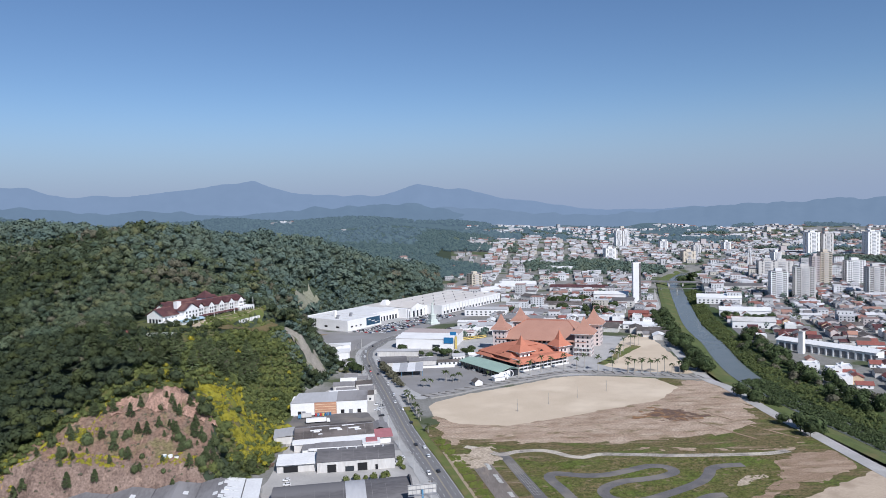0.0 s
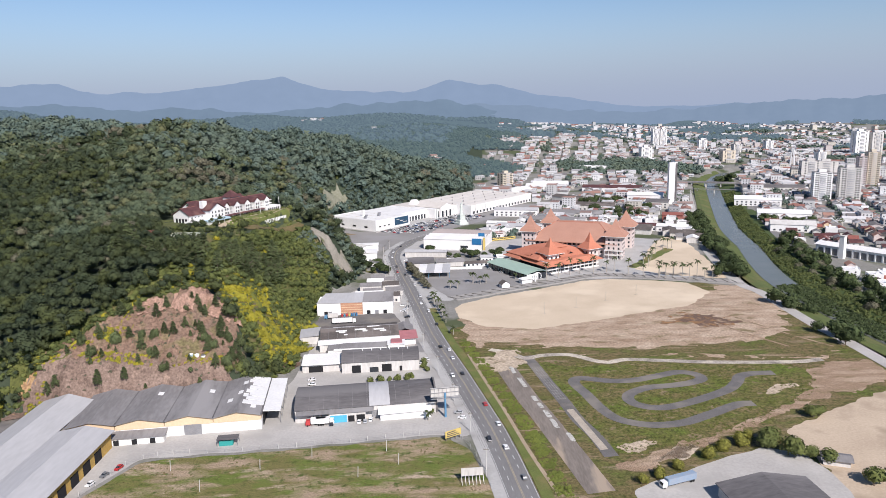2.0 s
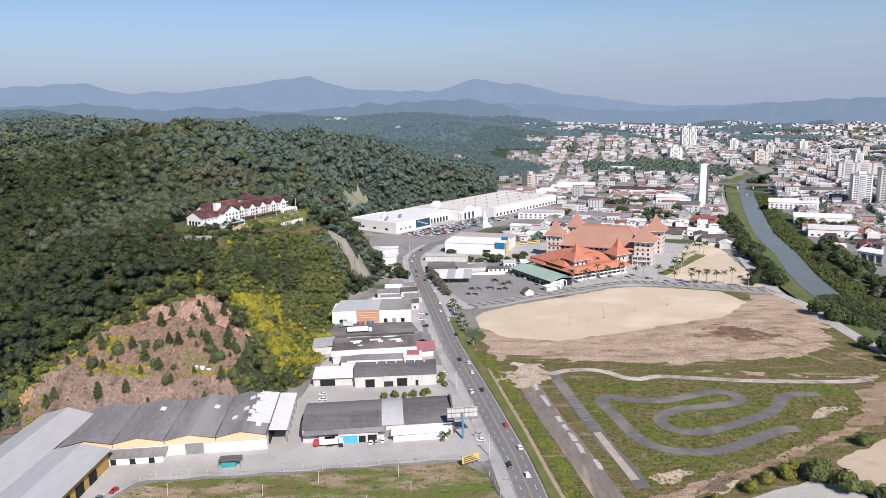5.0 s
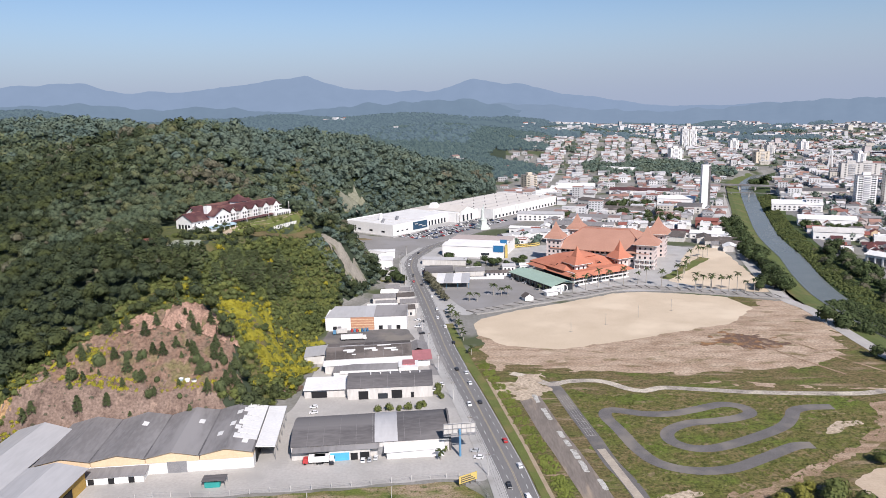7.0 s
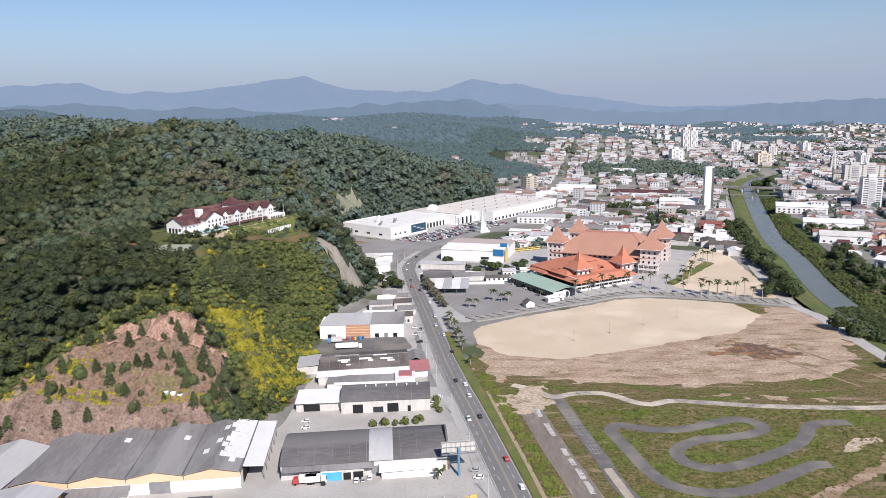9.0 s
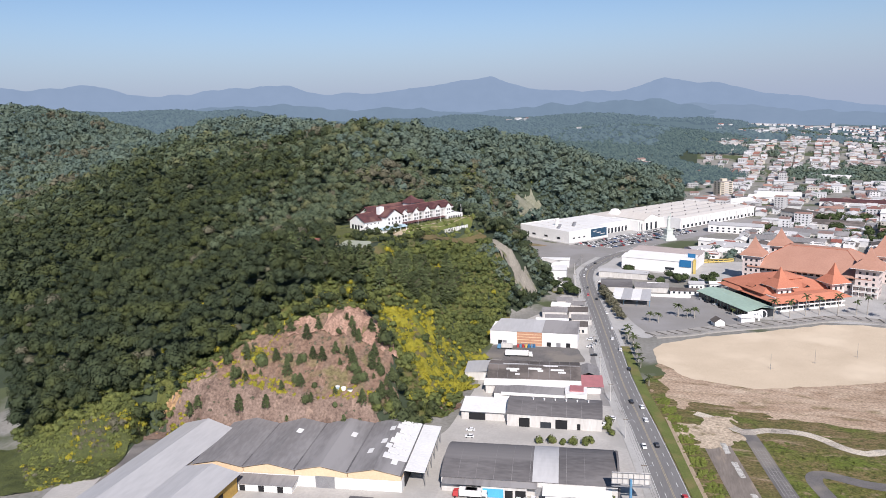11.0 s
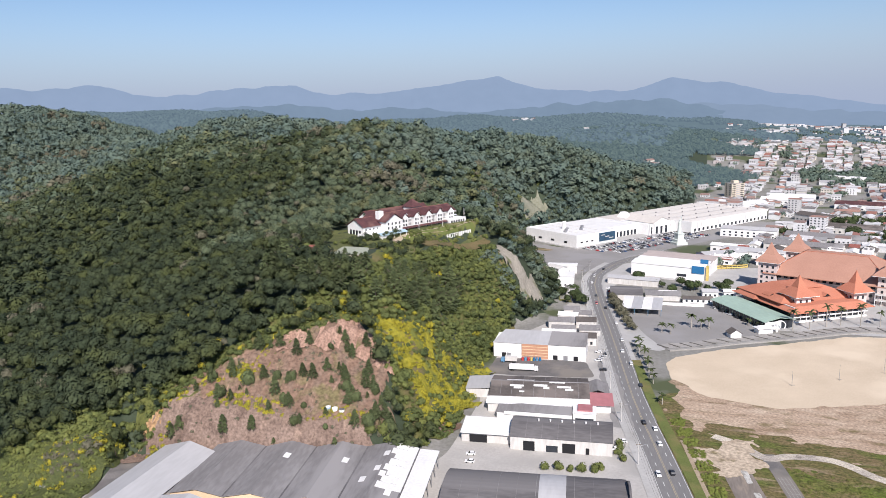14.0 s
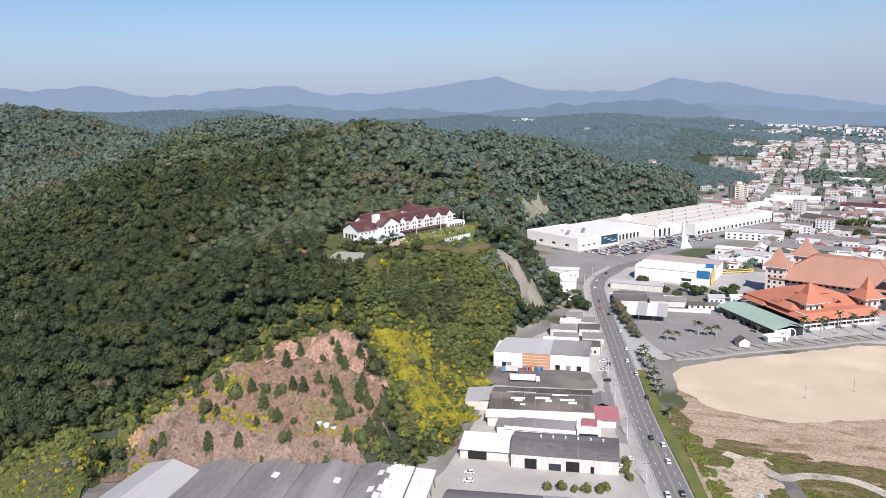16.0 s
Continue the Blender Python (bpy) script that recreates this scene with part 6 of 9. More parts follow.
def corner_tower(lx, ly, half, eave, top, over, wall, label, base=0.0, storeys=5, frame_ob=None, rz=CAS, origin=(87, 717), cols=3, roofm=TILE_PALE):
    c, s = math.cos(radians(rz)), math.sin(radians(rz))
    w = thing("tower", origin[0] + lx * c - ly * s, origin[1] + lx * s + ly * c, base, rz, label, "tower", "corner towers")
    part("wall", Build().box(-half, half, -half, half, 0, eave), wall, w)
    part("cornice", Build().box(-half - 0.5, half + 0.5, -half - 0.5, half + 0.5, eave - 1.0, eave - 0.3), WHITE, w, "pale cornice")
    H = top - eave
    b = Build()
    rings = [(half + over, 0), (half + over * 0.35, H * 0.16), (half * 0.62, H * 0.38), (half * 0.28, H * 0.7), (0.05, H)]
    for (r0, z0), (r1, z1) in zip(rings, rings[1:]):
        b.solid([(-r0, -r0, eave + z0), (r0, -r0, eave + z0), (r0, r0, eave + z0), (-r0, r0, eave + z0)], [(-r1, -r1, eave + z1), (r1, -r1, eave + z1), (r1, r1, eave + z1), (-r1, r1, eave + z1)])
    peak = part("roof", b, roofm, w, "steep flared pyramid roof of clay tiles")
    part("eave_board", Build().box(-half - over, half + over, -half - over, half + over, eave - 0.3, eave), WHITE, w)
    part("finial", Build().cyl(0, 0, 0.12, 0.05, top - 0.3, top + 1.8, 6), STEEL, peak)
    step = (eave - 1.5) / storeys
    for k in range(storeys):
        z0 = 0.9 + step * k
        row_windows(w, -half + 0.8, half - 0.8, cols, z0, z0 + step * 0.5, -half - 0.03, 1.7)
        row_windows(w, -half + 0.8, half - 0.8, cols, z0, z0 + step * 0.5, half + 0.03, 1.7, along="y")
        row_windows(w, -half + 0.8, half - 0.8, cols, z0, z0 + step * 0.5, -half - 0.03, 1.7, along="y")
    return w


corner_tower(0, 0, 7.0, 22.5, 38, 2.2, PINKISH, "square pink tower with a steep clay-tile pyramid roof")
corner_tower(84.6, 0, 7.8, 22, 38, 3.6, PINKISH, "square pink tower with open balconies and wide flared roof")
corner_tower(84.6, 55, 7.8, 22.5, 38.5, 3.2, PINKISH, "square pink tower with an arched side and tiled roof")
corner_tower(6, 52, 7.0, 23, 38, 2.2, PINKISH, "square pink tower behind the broad roof")
for k in range(2):
    c, s = math.cos(radians(CAS)), math.sin(radians(CAS))
    w = thing("balcony", 87 + 84.6 * c, 717 + 84.6 * s, 0, CAS, "open white balcony deck on the tower front", "balcony", "tower balconies")
    z0 = 3.6 + 4.3 * k
    deck_ = part("deck", Build().box(-8.6, 8.6, -10.4, -7.85, z0, z0 + 0.35), WHITE, w)
    part("railing", Build().box(-8.6, 8.6, -10.4, -10.25, z0 + 0.35, z0 + 1.3), WHITE_DULL, deck_)
    for x in (-8.4, -4.2, 0, 4.2, 8.4):
        part("column", Build().box(x - 0.2, x + 0.2, -10.3, -9.9, z0 - 3.6, z0), WHITE, w)

FR = 29.4
w = thing("restaurant_block", 91, 618, 0, FR, "front building with tiered orange clay-tile roofs and a white gallery", "building")
part("wall", Build().box(0, 56, 3, 58, 0, 10.2), PINKISH, w, "pale pink wall")
part("gallery", Build().box(-1.5, 57, 0.4, 3.1, 0, 0.9), WHITE, w, "white gallery base")
part("gallery_shade", Build().box(0.2, 55.8, 2.85, 2.98, 0.9, 3.6), GLASS, w, "dark gallery glazing")
part("gallery_shade", Build().box(0.2, 55.8, 2.85, 2.98, 4.6, 7.0), GLASS, w, "dark upper glazing")
part("gallery_floor", Build().box(-1.5, 57, 0.4, 2.8, 3.5, 3.9), WHITE, w)
for k in range(13):
    part("gallery_column", Build().box(-1 + 4.6 * k, -0.6 + 4.6 * k, 0.6, 1.0, 0.9, 7.3), WHITE, w)
part("gallery_rail", Build().box(-1.5, 57, 0.4, 0.55, 3.4, 4.4), WHITE, w, "white parapet band")
part("skirt_roof", Build().hip(-4, 60, -2.5, 50, 7.2, 10.6, 26, 20, 0.3), TILE, w, "lower orange tile skirt roof")
part("side_gallery", Build().box(-0.15, 0.05, 6, 56, 3.0, 6.2), GLASS, w, "dark side glazing")
part("roof", Build().hip(-3, 60, 12.5, 62, 10.6, 17.8, 13, 9, 0.35), TILE, w, "main orange tile roof")
part("cap_roof", Build().hip(17, 40, 24, 42, 16.8, 20.4, 4, 0.2, 0.3), TILE, w, "raised cap roof")
part("left_roof", Build().hip(-7, 6, 36, 62, 8.2, 10.6, 1, 8, 0.3), TILE, w, "lower side roof")
for lx, ly in ((36, 16.6), (2.4, 30), (26, 17.0), (10, 46)):
    dorm = part("dormer", Build().gable(lx - 3, lx + 3, ly - 2, ly + 6, 12.2 if ly < 18 else 12.0, 14.2 if ly < 18 else 14.0, "y", 0.2), TILE, w, "small tiled dormer")
    part("dormer_vent", Build().face((lx - 2.6, ly - 1.9, 12.2 if ly < 18 else 12.0), (lx + 2.6, ly - 1.9, 12.2 if ly < 18 else 12.0), (lx, ly - 1.9, 14.0 if ly < 18 else 13.8)), DARK, dorm)
corner_tower(13.4, 16.0, 5.6, 15.6, 29.5, 3.8, WHITE, "white turret with an orange pyramid roof over the gallery", 0, 3, None, FR, (91, 618), 2, TILE)
corner_tower(57, 13, 5.2, 15.6, 30, 3.4, PINKISH, "pink turret with an orange pyramid roof", 0, 3, None, FR, (91, 618), 2, TILE)
w = thing("pavilion", 38.8, 651, 0, -60.6, "long glazed pavilion with a pale green metal roof", "pavilion")
part("wall", Build().box(1, 61, 1, 21, 0, 5.2), GLASS, w, "dark glazed wall")
part("roof", Build().gable(0, 62, -1, 23, 5.4, 7.6, "x", 0.25), GREEN_ROOF, w)
part("end_panel", Build().box(61.1, 61.5, 0, 12, 0, 5.3), WHITE, w, "white end panel")
for k in range(16):
    part("mullion", Build().box(1 + 4 * k, 1.25 + 4 * k, 0.8, 1.0, 0, 5.3), GREEN_ROOF, w)
for k in range(14):
    part("roof_seam", Build().gable(2 + 4.4 * k, 2.12 + 4.4 * k, -0.9, 22.9, 5.66, 7.86, "x", 0.05), GREEN_ROOF, w)
w = thing("kiosk", 46, 575, 0, 20, "small white house-shaped kiosk at the car park", "kiosk")
part("wall", Build().gable_wall(0, 7, 0, 6, 0, 3, 5.4, "y"), WHITE, w)
part("roof", Build().gable(-0.6, 7.6, -0.6, 6.6, 3, 5.6, "y", 0.2), FIBRE_BROWN, w)
w = thing("gate_arch", 64, 588, 0, 25, "white ornamental gate house at the entrance", "gate")
part("wall", Build().box(0, 10, 0, 5, 0, 3.4), WHITE, w)
part("roof", Build().hip(-1, 11, -1, 6, 3.4, 5.2, 3, 0), WHITE_ROOF, w)
part("pillar", Build().cyl(14, 2, 0.7, 0.7, 0, 6, 10), WHITE, w)
b = Build()
for k in range(10):
    a0, a1 = math.pi * 1.25 * k / 10 - 0.6, math.pi * 1.25 * (k + 1) / 10 - 0.6
    b.rod((16 + 4 * math.cos(a0), 2, 4 + 3.4 * math.sin(a0)), (16 + 4 * math.cos(a1), 2, 4 + 3.4 * math.sin(a1)), 0.35)
part("crescent", b, WHITE, w, "white crescent ornament")

# ---- hotel on the hill ----
HX, HY, HZ, HR = -206, 548, 60.0, 61.0
w = thing("hotel", HX, HY, HZ, HR, "white hilltop hotel with maroon tile roofs and stepped gables", "hotel")


def wing(x0, x1, y0, y1, eave, top, along, n, storeys):
    part("wall", Build().gable_wall(x0, x1, y0, y1, -2, eave, top - 0.2, along), WHITE, w)
    part("roof", Build().gable(x0 - 1, x1 + 1, y0 - 1.2, y1 + 1.2, eave - 0.3, top + 0.1, along, 0.3), TILE_MAROON, w)
    for k in range(storeys):
        row_windows(w, x0 + 1, x1 - 1, n, 1.0 + 3.0 * k, 2.7 + 3.0 * k, y0 - 0.04, 1.3)


wing(20, 36, 6, 24, 7.4, 12.4, "x", 4, 2)
wing(36, 52, 0, 26, 9.8, 15.0, "y", 4, 3)
wing(52, 112, 6, 22, 9.8, 13.8, "x", 16, 3)
part("rear_wall", Build().gable_wall(40, 100, 22.4, 36, -2, 9.8, 13.8, "x"), WHITE, w)
part("rear_roof", Build().gable(39, 101, 21.6, 37.2, 9.6, 14.4, "x", 0.3), TILE_MAROON, w)
for k in range(5):
    x0 = 53 + 12.0 * k
    part("bay", Build().gable_wall(x0, x0 + 6.4, 1.8, 8, -2, 10.0, 13.2, "y"), WHITE, w, "white gabled bay")
    part("bay_roof", Build().gable(x0 - 0.8, x0 + 7.2, 1.0, 13, 9.8, 13.6, "y", 0.25), TILE_MAROON, w)
    for q in range(3):
        row_windows(w, x0 + 0.8, x0 + 5.6, 2, 1.0 + 3 * q, 2.7 + 3 * q, 1.76, 1.3)
    for z in (2.8, 5.8, 8.6):
        part("balcony", Build().box(x0 + 6.8, x0 + 11.4, 3.4, 6.0, z, z + 0.4), WHITE, w)
RIDGE_CLAY = mat("pale_ridge_clay", (0.27, 0.13, 0.1), (0.2, 0.095, 0.075), scale=0.6, fine=3.0)
for (x0, y0, z0), (x1, y1, z1) in (((19, 15, 12.55), (36, 15, 12.55)), ((44, -1, 15.2), (44, 27, 15.2)), ((52, 14, 13.95), (113, 14, 13.95)), ((39, 29.4, 14.6), (101, 29.4, 14.6))):
    part("ridge_tiles", Build().rod((x0, y0, z0 + 0.15), (x1, y1, z1 + 0.15), 0.22), RIDGE_CLAY, w)
for k in range(4):
    x0 = 60.5 + 12 * k
    dorm = part("dormer", Build().gable_wall(x0, x0 + 3.4, 7.2, 12, 9.6, 11.2, 12.6, "y"), WHITE, w, "small white roof dormer")
    part("dormer_roof", Build().gable(x0 - 0.5, x0 + 3.9, 6.6, 12.6, 11.1, 12.8, "y", 0.2), TILE_MAROON, dorm)
for x0, y0, x1, y1, z0 in ((64, 36.5, 84, 46, 8.6),):
    part("rear_block", Build().box(x0, x1, y0 + 4.2, y1, -2, z0), WHITE, w)
    part("rear_block_roof", Build().hip(x0 - 1, x1 + 1, y0 + 3.4, y1 + 1, z0, z0 + 4.4, (x1 - x0) / 4, 0.3), TILE_MAROON, w)
for k in range(3):
    part("string_course", Build().box(52.1, 111.9, 5.8, 5.98, 3.4 + 3.0 * k, 3.65 + 3.0 * k), WHITE_DULL, w)
part("base_shrub_wall", Build().box(46, 112, -1.2, -0.6, -2, 1.0), FIBRE_BROWN, w, "dark terrace wall")
part("awning", Build().solid([(52, -1.4, 2.6), (98, -1.4, 2.6), (98, 1.6, 3.4), (52, 1.6, 3.4)], [(52, -1.4, 2.8), (98, -1.4, 2.8), (98, 1.6, 3.6), (52, 1.6, 3.6)]), TILE_MAROON, w, "low maroon awning roof")
part("spire_base", Build().box(76, 86, 16, 26, 10, 14.8), WHITE, w, "white lantern below the spire")
part("spire", Build().hip(75, 87, 15, 27, 14.8, 20.6, 0.2, 0.2), TILE_MAROON, w, "pointed maroon spire roof")
part("chimney", Build().box(36.6, 41, 8, 12, 9, 16.6), WHITE, w, "white stack")
part("terrace", Build().box(15, 40, -8, 6, -2, 3.4), WHITE, w, "white terrace block")
part("terrace_roof", Build().gable(14, 32, -9, 0, 3.6, 6.6, "x", 0.25), WHITE_ROOF, w, "white terrace roof")
part("porch", Build().box(98, 116, -3, 6, -2, 4.4), WHITE, w, "low white porch")
row_windows(w, 99, 115, 6, 0.5, 3.0, -3.04, 1.6)
row_windows(w, 8, 22, 4, 1.0, 4.6, 19.9, 2.2, along="y")
c, s = math.cos(radians(HR)), math.sin(radians(HR))
hat = lambda lx, ly: (HX + lx * c - ly * s, HY + lx * s + ly * c)
drape("hotel_lawn", [hat(36, -4), hat(112, -6), hat(118, -16), hat(40, -16)], 0.4, GRASS_GREEN, "mown lawn before the hotel", 2.0, 0.6, 41)
drape("tennis_court", [(-197.5, 508.5), (-200.5, 532), (-181.5, 531), (-173.5, 507)], 0.5, mat("pale_green_court", (0.37, 0.39, 0.31), (0.3, 0.32, 0.25)), "pale green sports court beside the hotel", 1.0, 0.0, 42)
drape("court_bank", [(-190, 494), (-192, 506), (-172, 505), (-166, 498)], 0.4, SANDY_PATCH, "tan earth bank below the sports court", 1.2, 1.0, 43, category="slope")
w = thing("house", -203, 489, float(height(-200, 493)) - 0.5, 12, "small house with a red-brown roof among the trees", "house")
part("wall", Build().gable_wall(0, 9, 0, 7, 0, 3.4, 5.6, "x"), WHITE_DULL, w)
part("roof", Build().gable(-0.8, 9.8, -0.8, 7.8, 3.2, 5.8, "x", 0.2), RED_ROOF, w, "red-brown roof")
x0, y0 = hat(30, -12)
w = thing("pool_house", *hat(22, -12), HZ, HR, "white poolside pavilion with a pale blue glass roof", "pavilion")
part("wall", Build().box(0, 10, 0, 6, -1, 3), WHITE, w)
part("roof", Build().gable(-0.5, 24, -1, 7, 3, 4.4, "x", 0.2), mat("pale_blue_glazing", (0.42, 0.55, 0.6), (0.36, 0.48, 0.53), rough=0.3), w, "pale blue glazed roof")
for k in range(5):
    part("post", Build().box(0.2 + 5.6 * k, 0.5 + 5.6 * k, -0.8, -0.5, -1, 3), WHITE, w)

gr = np.random.RandomState(77)
gl, gf = gr.uniform(-6, 122, 420), gr.uniform(-24, -3, 420)
ok = (gf < np.interp(gl, [0, 14, 40, 46, 122], [0, -14, -14, -9, -9])) & ((gl < 60) | (gr.uniform(0, 1, 420) < 0.45))
gx, gy = hat(gl[ok], gf[ok])
woods("garden_bushes", gx, gy, height(gx, gy), gr.uniform(0.7, 2.0, len(gx)), gr.uniform(0.8, 2.6, len(gx)), 30, LEAF_MID, "garden bushes before the hotel", 82)
gl, gf = gr.uniform(-8, 40, 60), gr.uniform(-22, -9, 60)
gx, gy = hat(gl, gf)
woods("garden_trees", gx, gy, height(gx, gy), gr.uniform(1.2, 2.4, 60), gr.uniform(2.5, 5.0, 60), 40, LEAF_DARK, "small dark trees round the pool terrace", 83)
for k in range(3):
    px_, py_ = hat(62 + 24 * k, -7)
    w = thing("garden_lamp", px_, py_, float(height(px_, py_)), 0, "tall pale lamp post on the hotel lawn", "lamp post", "hotel lamps")
    part("post", Build().cyl(0, 0, 0.22, 0.16, -0.5, 11, 8), WHITE, w)
    part("lamp_head", Build().box(-0.5, 0.5, -0.2, 0.2, 11, 11.3), STEEL, w)
strip("garden_path", [hat(28, -15), hat(50, -13), hat(90, -12), hat(118, -9), hat(124, 0)], 2.2, 0.5, mat("tan_path", (0.42, 0.34, 0.25), (0.33, 0.27, 0.2)), "tan garden path below the lawn", "path", follow=True, step=2)
# hillside letters: one word can be read, the name is kept as plain bars
sx, sy = -152.5, 612.0
sz = 51.6
w = thing("hotel_sign", sx, sy, sz + 1.2, 64, "hillside sign of large white letters before the hotel", "sign")
fc = bpy.data.curves.new("letters", 'FONT')
fc.body, fc.size, fc.extrude = "HOTEL", 4.6, 0.25
fo = new("letters", fc)
me = bpy.data.meshes.new_from_object(fo.evaluated_get(bpy.context.evaluated_depsgraph_get()))
bpy.data.objects.remove(fo)
lo = part("letters", me, WHITE, w, "white capital letters reading HOTEL")
lo.data.materials.append(WHITE)
lo.matrix_basis = pose(0, 0, 0, 90, 0, 0)
for k in range(7):
    part("letter_bar", Build().box(14.2 + 2.05 * k, 15.45 + 2.05 * k, -0.25, 0.25, 0.1, 3.3), WHITE, w)
part("sign_frame", Build().box(-0.6, 29, 0.5, 0.7, -1.6, 0.2), FIBRE, w, "dark support frame")
for k in range(9):
    part("support_post", Build().box(3.4 * k, 3.4 * k + 0.2, 0.6, 0.9, -5, 3.4), STEEL, w)

# ---- single trees ----


def trunk_mesh(r0, r1, h, limbs, seed):
    r = random.Random(seed)
    b = Build()
    zs = [0, h * 0.35, h * 0.7, h]
    off = [(0, 0)] + [(r.uniform(-0.25, 0.25) * h * 0.12, r.uniform(-0.25, 0.25) * h * 0.12) for _ in zs[1:]]
    for k in range(3):
        ra, rb = r0 + (r1 - r0) * k / 3, r0 + (r1 - r0) * (k + 1) / 3
        ring = lambda q, o, z: [(o[0] + q * math.cos(i * math.pi / 3), o[1] + q * math.sin(i * math.pi / 3), z) for i in range(6)]
        b.solid(ring(ra, off[k], zs[k]), ring(rb, off[k + 1], zs[k + 1]))
    for k in range(limbs):
        a, z = r.uniform(0, 6.28), h * r.uniform(0.5, 0.85)
        L = h * r.uniform(0.3, 0.5)
        b.rod((off[2][0], off[2][1], z), (L * math.cos(a), L * math.sin(a), z + L * 0.8), r1 * 0.7, 5)
    return b


def crown_mesh(name, seed, cards, rad, z, squash, spread=1.0):
    """A crown of several overlapping tufted masses."""
    r = np.random.RandomState(seed)
    V, T, base = [], [], 0
    for k in range(4):
        kv, kt = tuft_crown(seed * 10 + k, cards // 4 + 6)
        s = rad * (0.72 if k else 0.85) * r.uniform(0.8, 1.1)
        o = np.array([0, 0, 0.25 * rad]) if not k else np.array([r.uniform(-0.55, 0.55) * rad * spread, r.uniform(-0.55, 0.55) * rad * spread, r.uniform(-0.3, 0.2) * rad])
        V.append(kv * (s, s, s * squash) + o + (0, 0, z))
        T.append(kt + base)
        base += len(kv)
    return fast_mesh(name, np.concatenate(V), np.concatenate(T))


def pine_mesh(name, seed, h):
    r = np.random.RandomState(seed)
    v, t = [], []
    for i in range(190):
        u = r.uniform(0.1, 1.0) ** 0.8
        a = r.uniform(0, 6.283)
        reach = (1.04 - u) * h * 0.34 * r.uniform(0.4, 1.15) + 0.1
        c = np.array([reach * math.cos(a), reach * math.sin(a), u * h])
        e1 = np.array([math.cos(a), math.sin(a), -0.25]) * h * 0.085 * r.uniform(0.7, 1.4)
        e2 = np.array([-math.sin(a), math.cos(a), r.uniform(-0.5, 0.5)]) * h * 0.05 * r.uniform(0.7, 1.4)
        k = len(v)
        v += [c + e1, c + e2, c - e1, c - e2]
        t += [(k, k + 1, k + 2), (k, k + 2, k + 3)]
    return fast_mesh(name, np.array(v), np.array(t))




def plant(kinds, sites, label_seed):
    """Copies of the kinds at the sites (x, y, size); the first site of each kind takes the original."""
    r = random.Random(label_seed)
    used = set()
    for x, y, s in sites:
        k = r.randrange(len(kinds))
        m = Matrix.Translation((x, y, float(height(x, y)) - 0.1)) @ Euler((0, 0, r.uniform(0, 6.28))).to_matrix().to_4x4() @ Matrix.Diagonal((s, s, s * r.uniform(0.9, 1.1), 1))
        if k not in used:
            kinds[k].matrix_basis = m
            used.add(k)
            first = kinds[k]
        else:
            base = kinds[k]
            keep_scale = base.scale.copy()
            base.scale = (1, 1, 1)
            copy_thing(base, m)
            base.scale = keep_scale
    for k in range(len(kinds)):
        if k not in used:
            for o in (*kinds[k].children_recursive, kinds[k]):
                bpy.data.objects.remove(o)


def make_tree(label, group, seed, rad, h, leaf, squash=0.8, cards=160):
    w = thing("tree", 0, 0, 0, 0, label, "tree", group)
    part("trunk", trunk_mesh(0.35, 0.15, h, 4, seed), BARK, w)
    part("crown", crown_mesh("crown", seed, cards, rad, h + rad * 0.35, squash), leaf, w)
    return w


trees = lambda n, label, group, rad, h, leaf, squash=0.8, cards=160: [make_tree(label, group, 300 + 7 * k + int(rad * 10), rad, h, leaf, squash, cards) for k in range(n)]
r = random.Random(11)
sites = []
for y in np.arange(592, 905, 7.5):
    sites.append((float(river_x(y)) - 33 + r.uniform(-4, 3), y, r.uniform(0.85, 1.35)))
    if y > 690:
        sites.append((float(river_x(y)) - 43 + r.uniform(-4, 3), y + 3, r.uniform(0.8, 1.2)))
sites += [(236, 603, 1.2), (243, 599, 1.3), (251, 606, 1.3), (230, 596, 0.9), (258, 612, 1.1)]
sites += [(240, 512, 1.25), (247, 503, 1.3), (254, 494, 1.2), (262, 500, 1.0), (243, 436, 1.2), (251, 430, 1.2), (240, 420, 1.0), (258, 448, 1.0), (236, 446, 0.8)]
plant(trees(3, "dense dark green tree beside the riverside road", "riverside trees", 5.2, 3.5, LEAF_STREET), sites, 1)
sites = []
for y in np.arange(430, 748, 6.5):
    for o in (27, 36, 45):
        if r.random() < 0.7:
            sites.append((float(river_x(y)) + o + r.uniform(-4, 4), y, r.uniform(0.6, 1.2)))
plant(trees(3, "dark green tree on the overgrown river bank", "far bank trees", 5.2, 3.2, LEAF_STREET), sites[::2] + sites[1::4], 2)
plant(trees(2, "dry greyish tree on the overgrown river bank", "far bank trees", 4.6, 4.0, LEAF_GREY), sites[3::4], 22)
sites = [(r.uniform(200, 280), r.uniform(905, 1010), r.uniform(0.8, 1.3)) for _ in range(26)] + [(137 + r.uniform(-15, 15), 966 + r.uniform(-10, 10), 0.9) for _ in range(6)] + [(225 + r.uniform(-26, 36), 1040 + r.uniform(-25, 25), 1.1) for _ in range(16)] + [(510 + r.uniform(-12, 12), 1300 + r.uniform(-12, 12), 1.7) for _ in range(5)]
sites += [(395 + r.uniform(-14, 14), 860 + r.uniform(-20, 20), 0.9) for _ in range(8)] + [(430 + r.uniform(-30, 30), 830 + r.uniform(-20, 20), 0.9) for _ in range(9)]
plant(trees(3, "leafy green tree among the town's buildings", "town trees", 5.0, 3.5, LEAF_STREET), sites, 3)
sites = [(-33, 655, 0.8), (-31, 645, 0.9), (-29, 636, 1.0), (-27, 627, 1.0), (-25, 618, 0.9), (-22, 608, 0.9), (-20, 598, 0.8), (-17, 588, 0.7), (-15, 580, 0.7)]
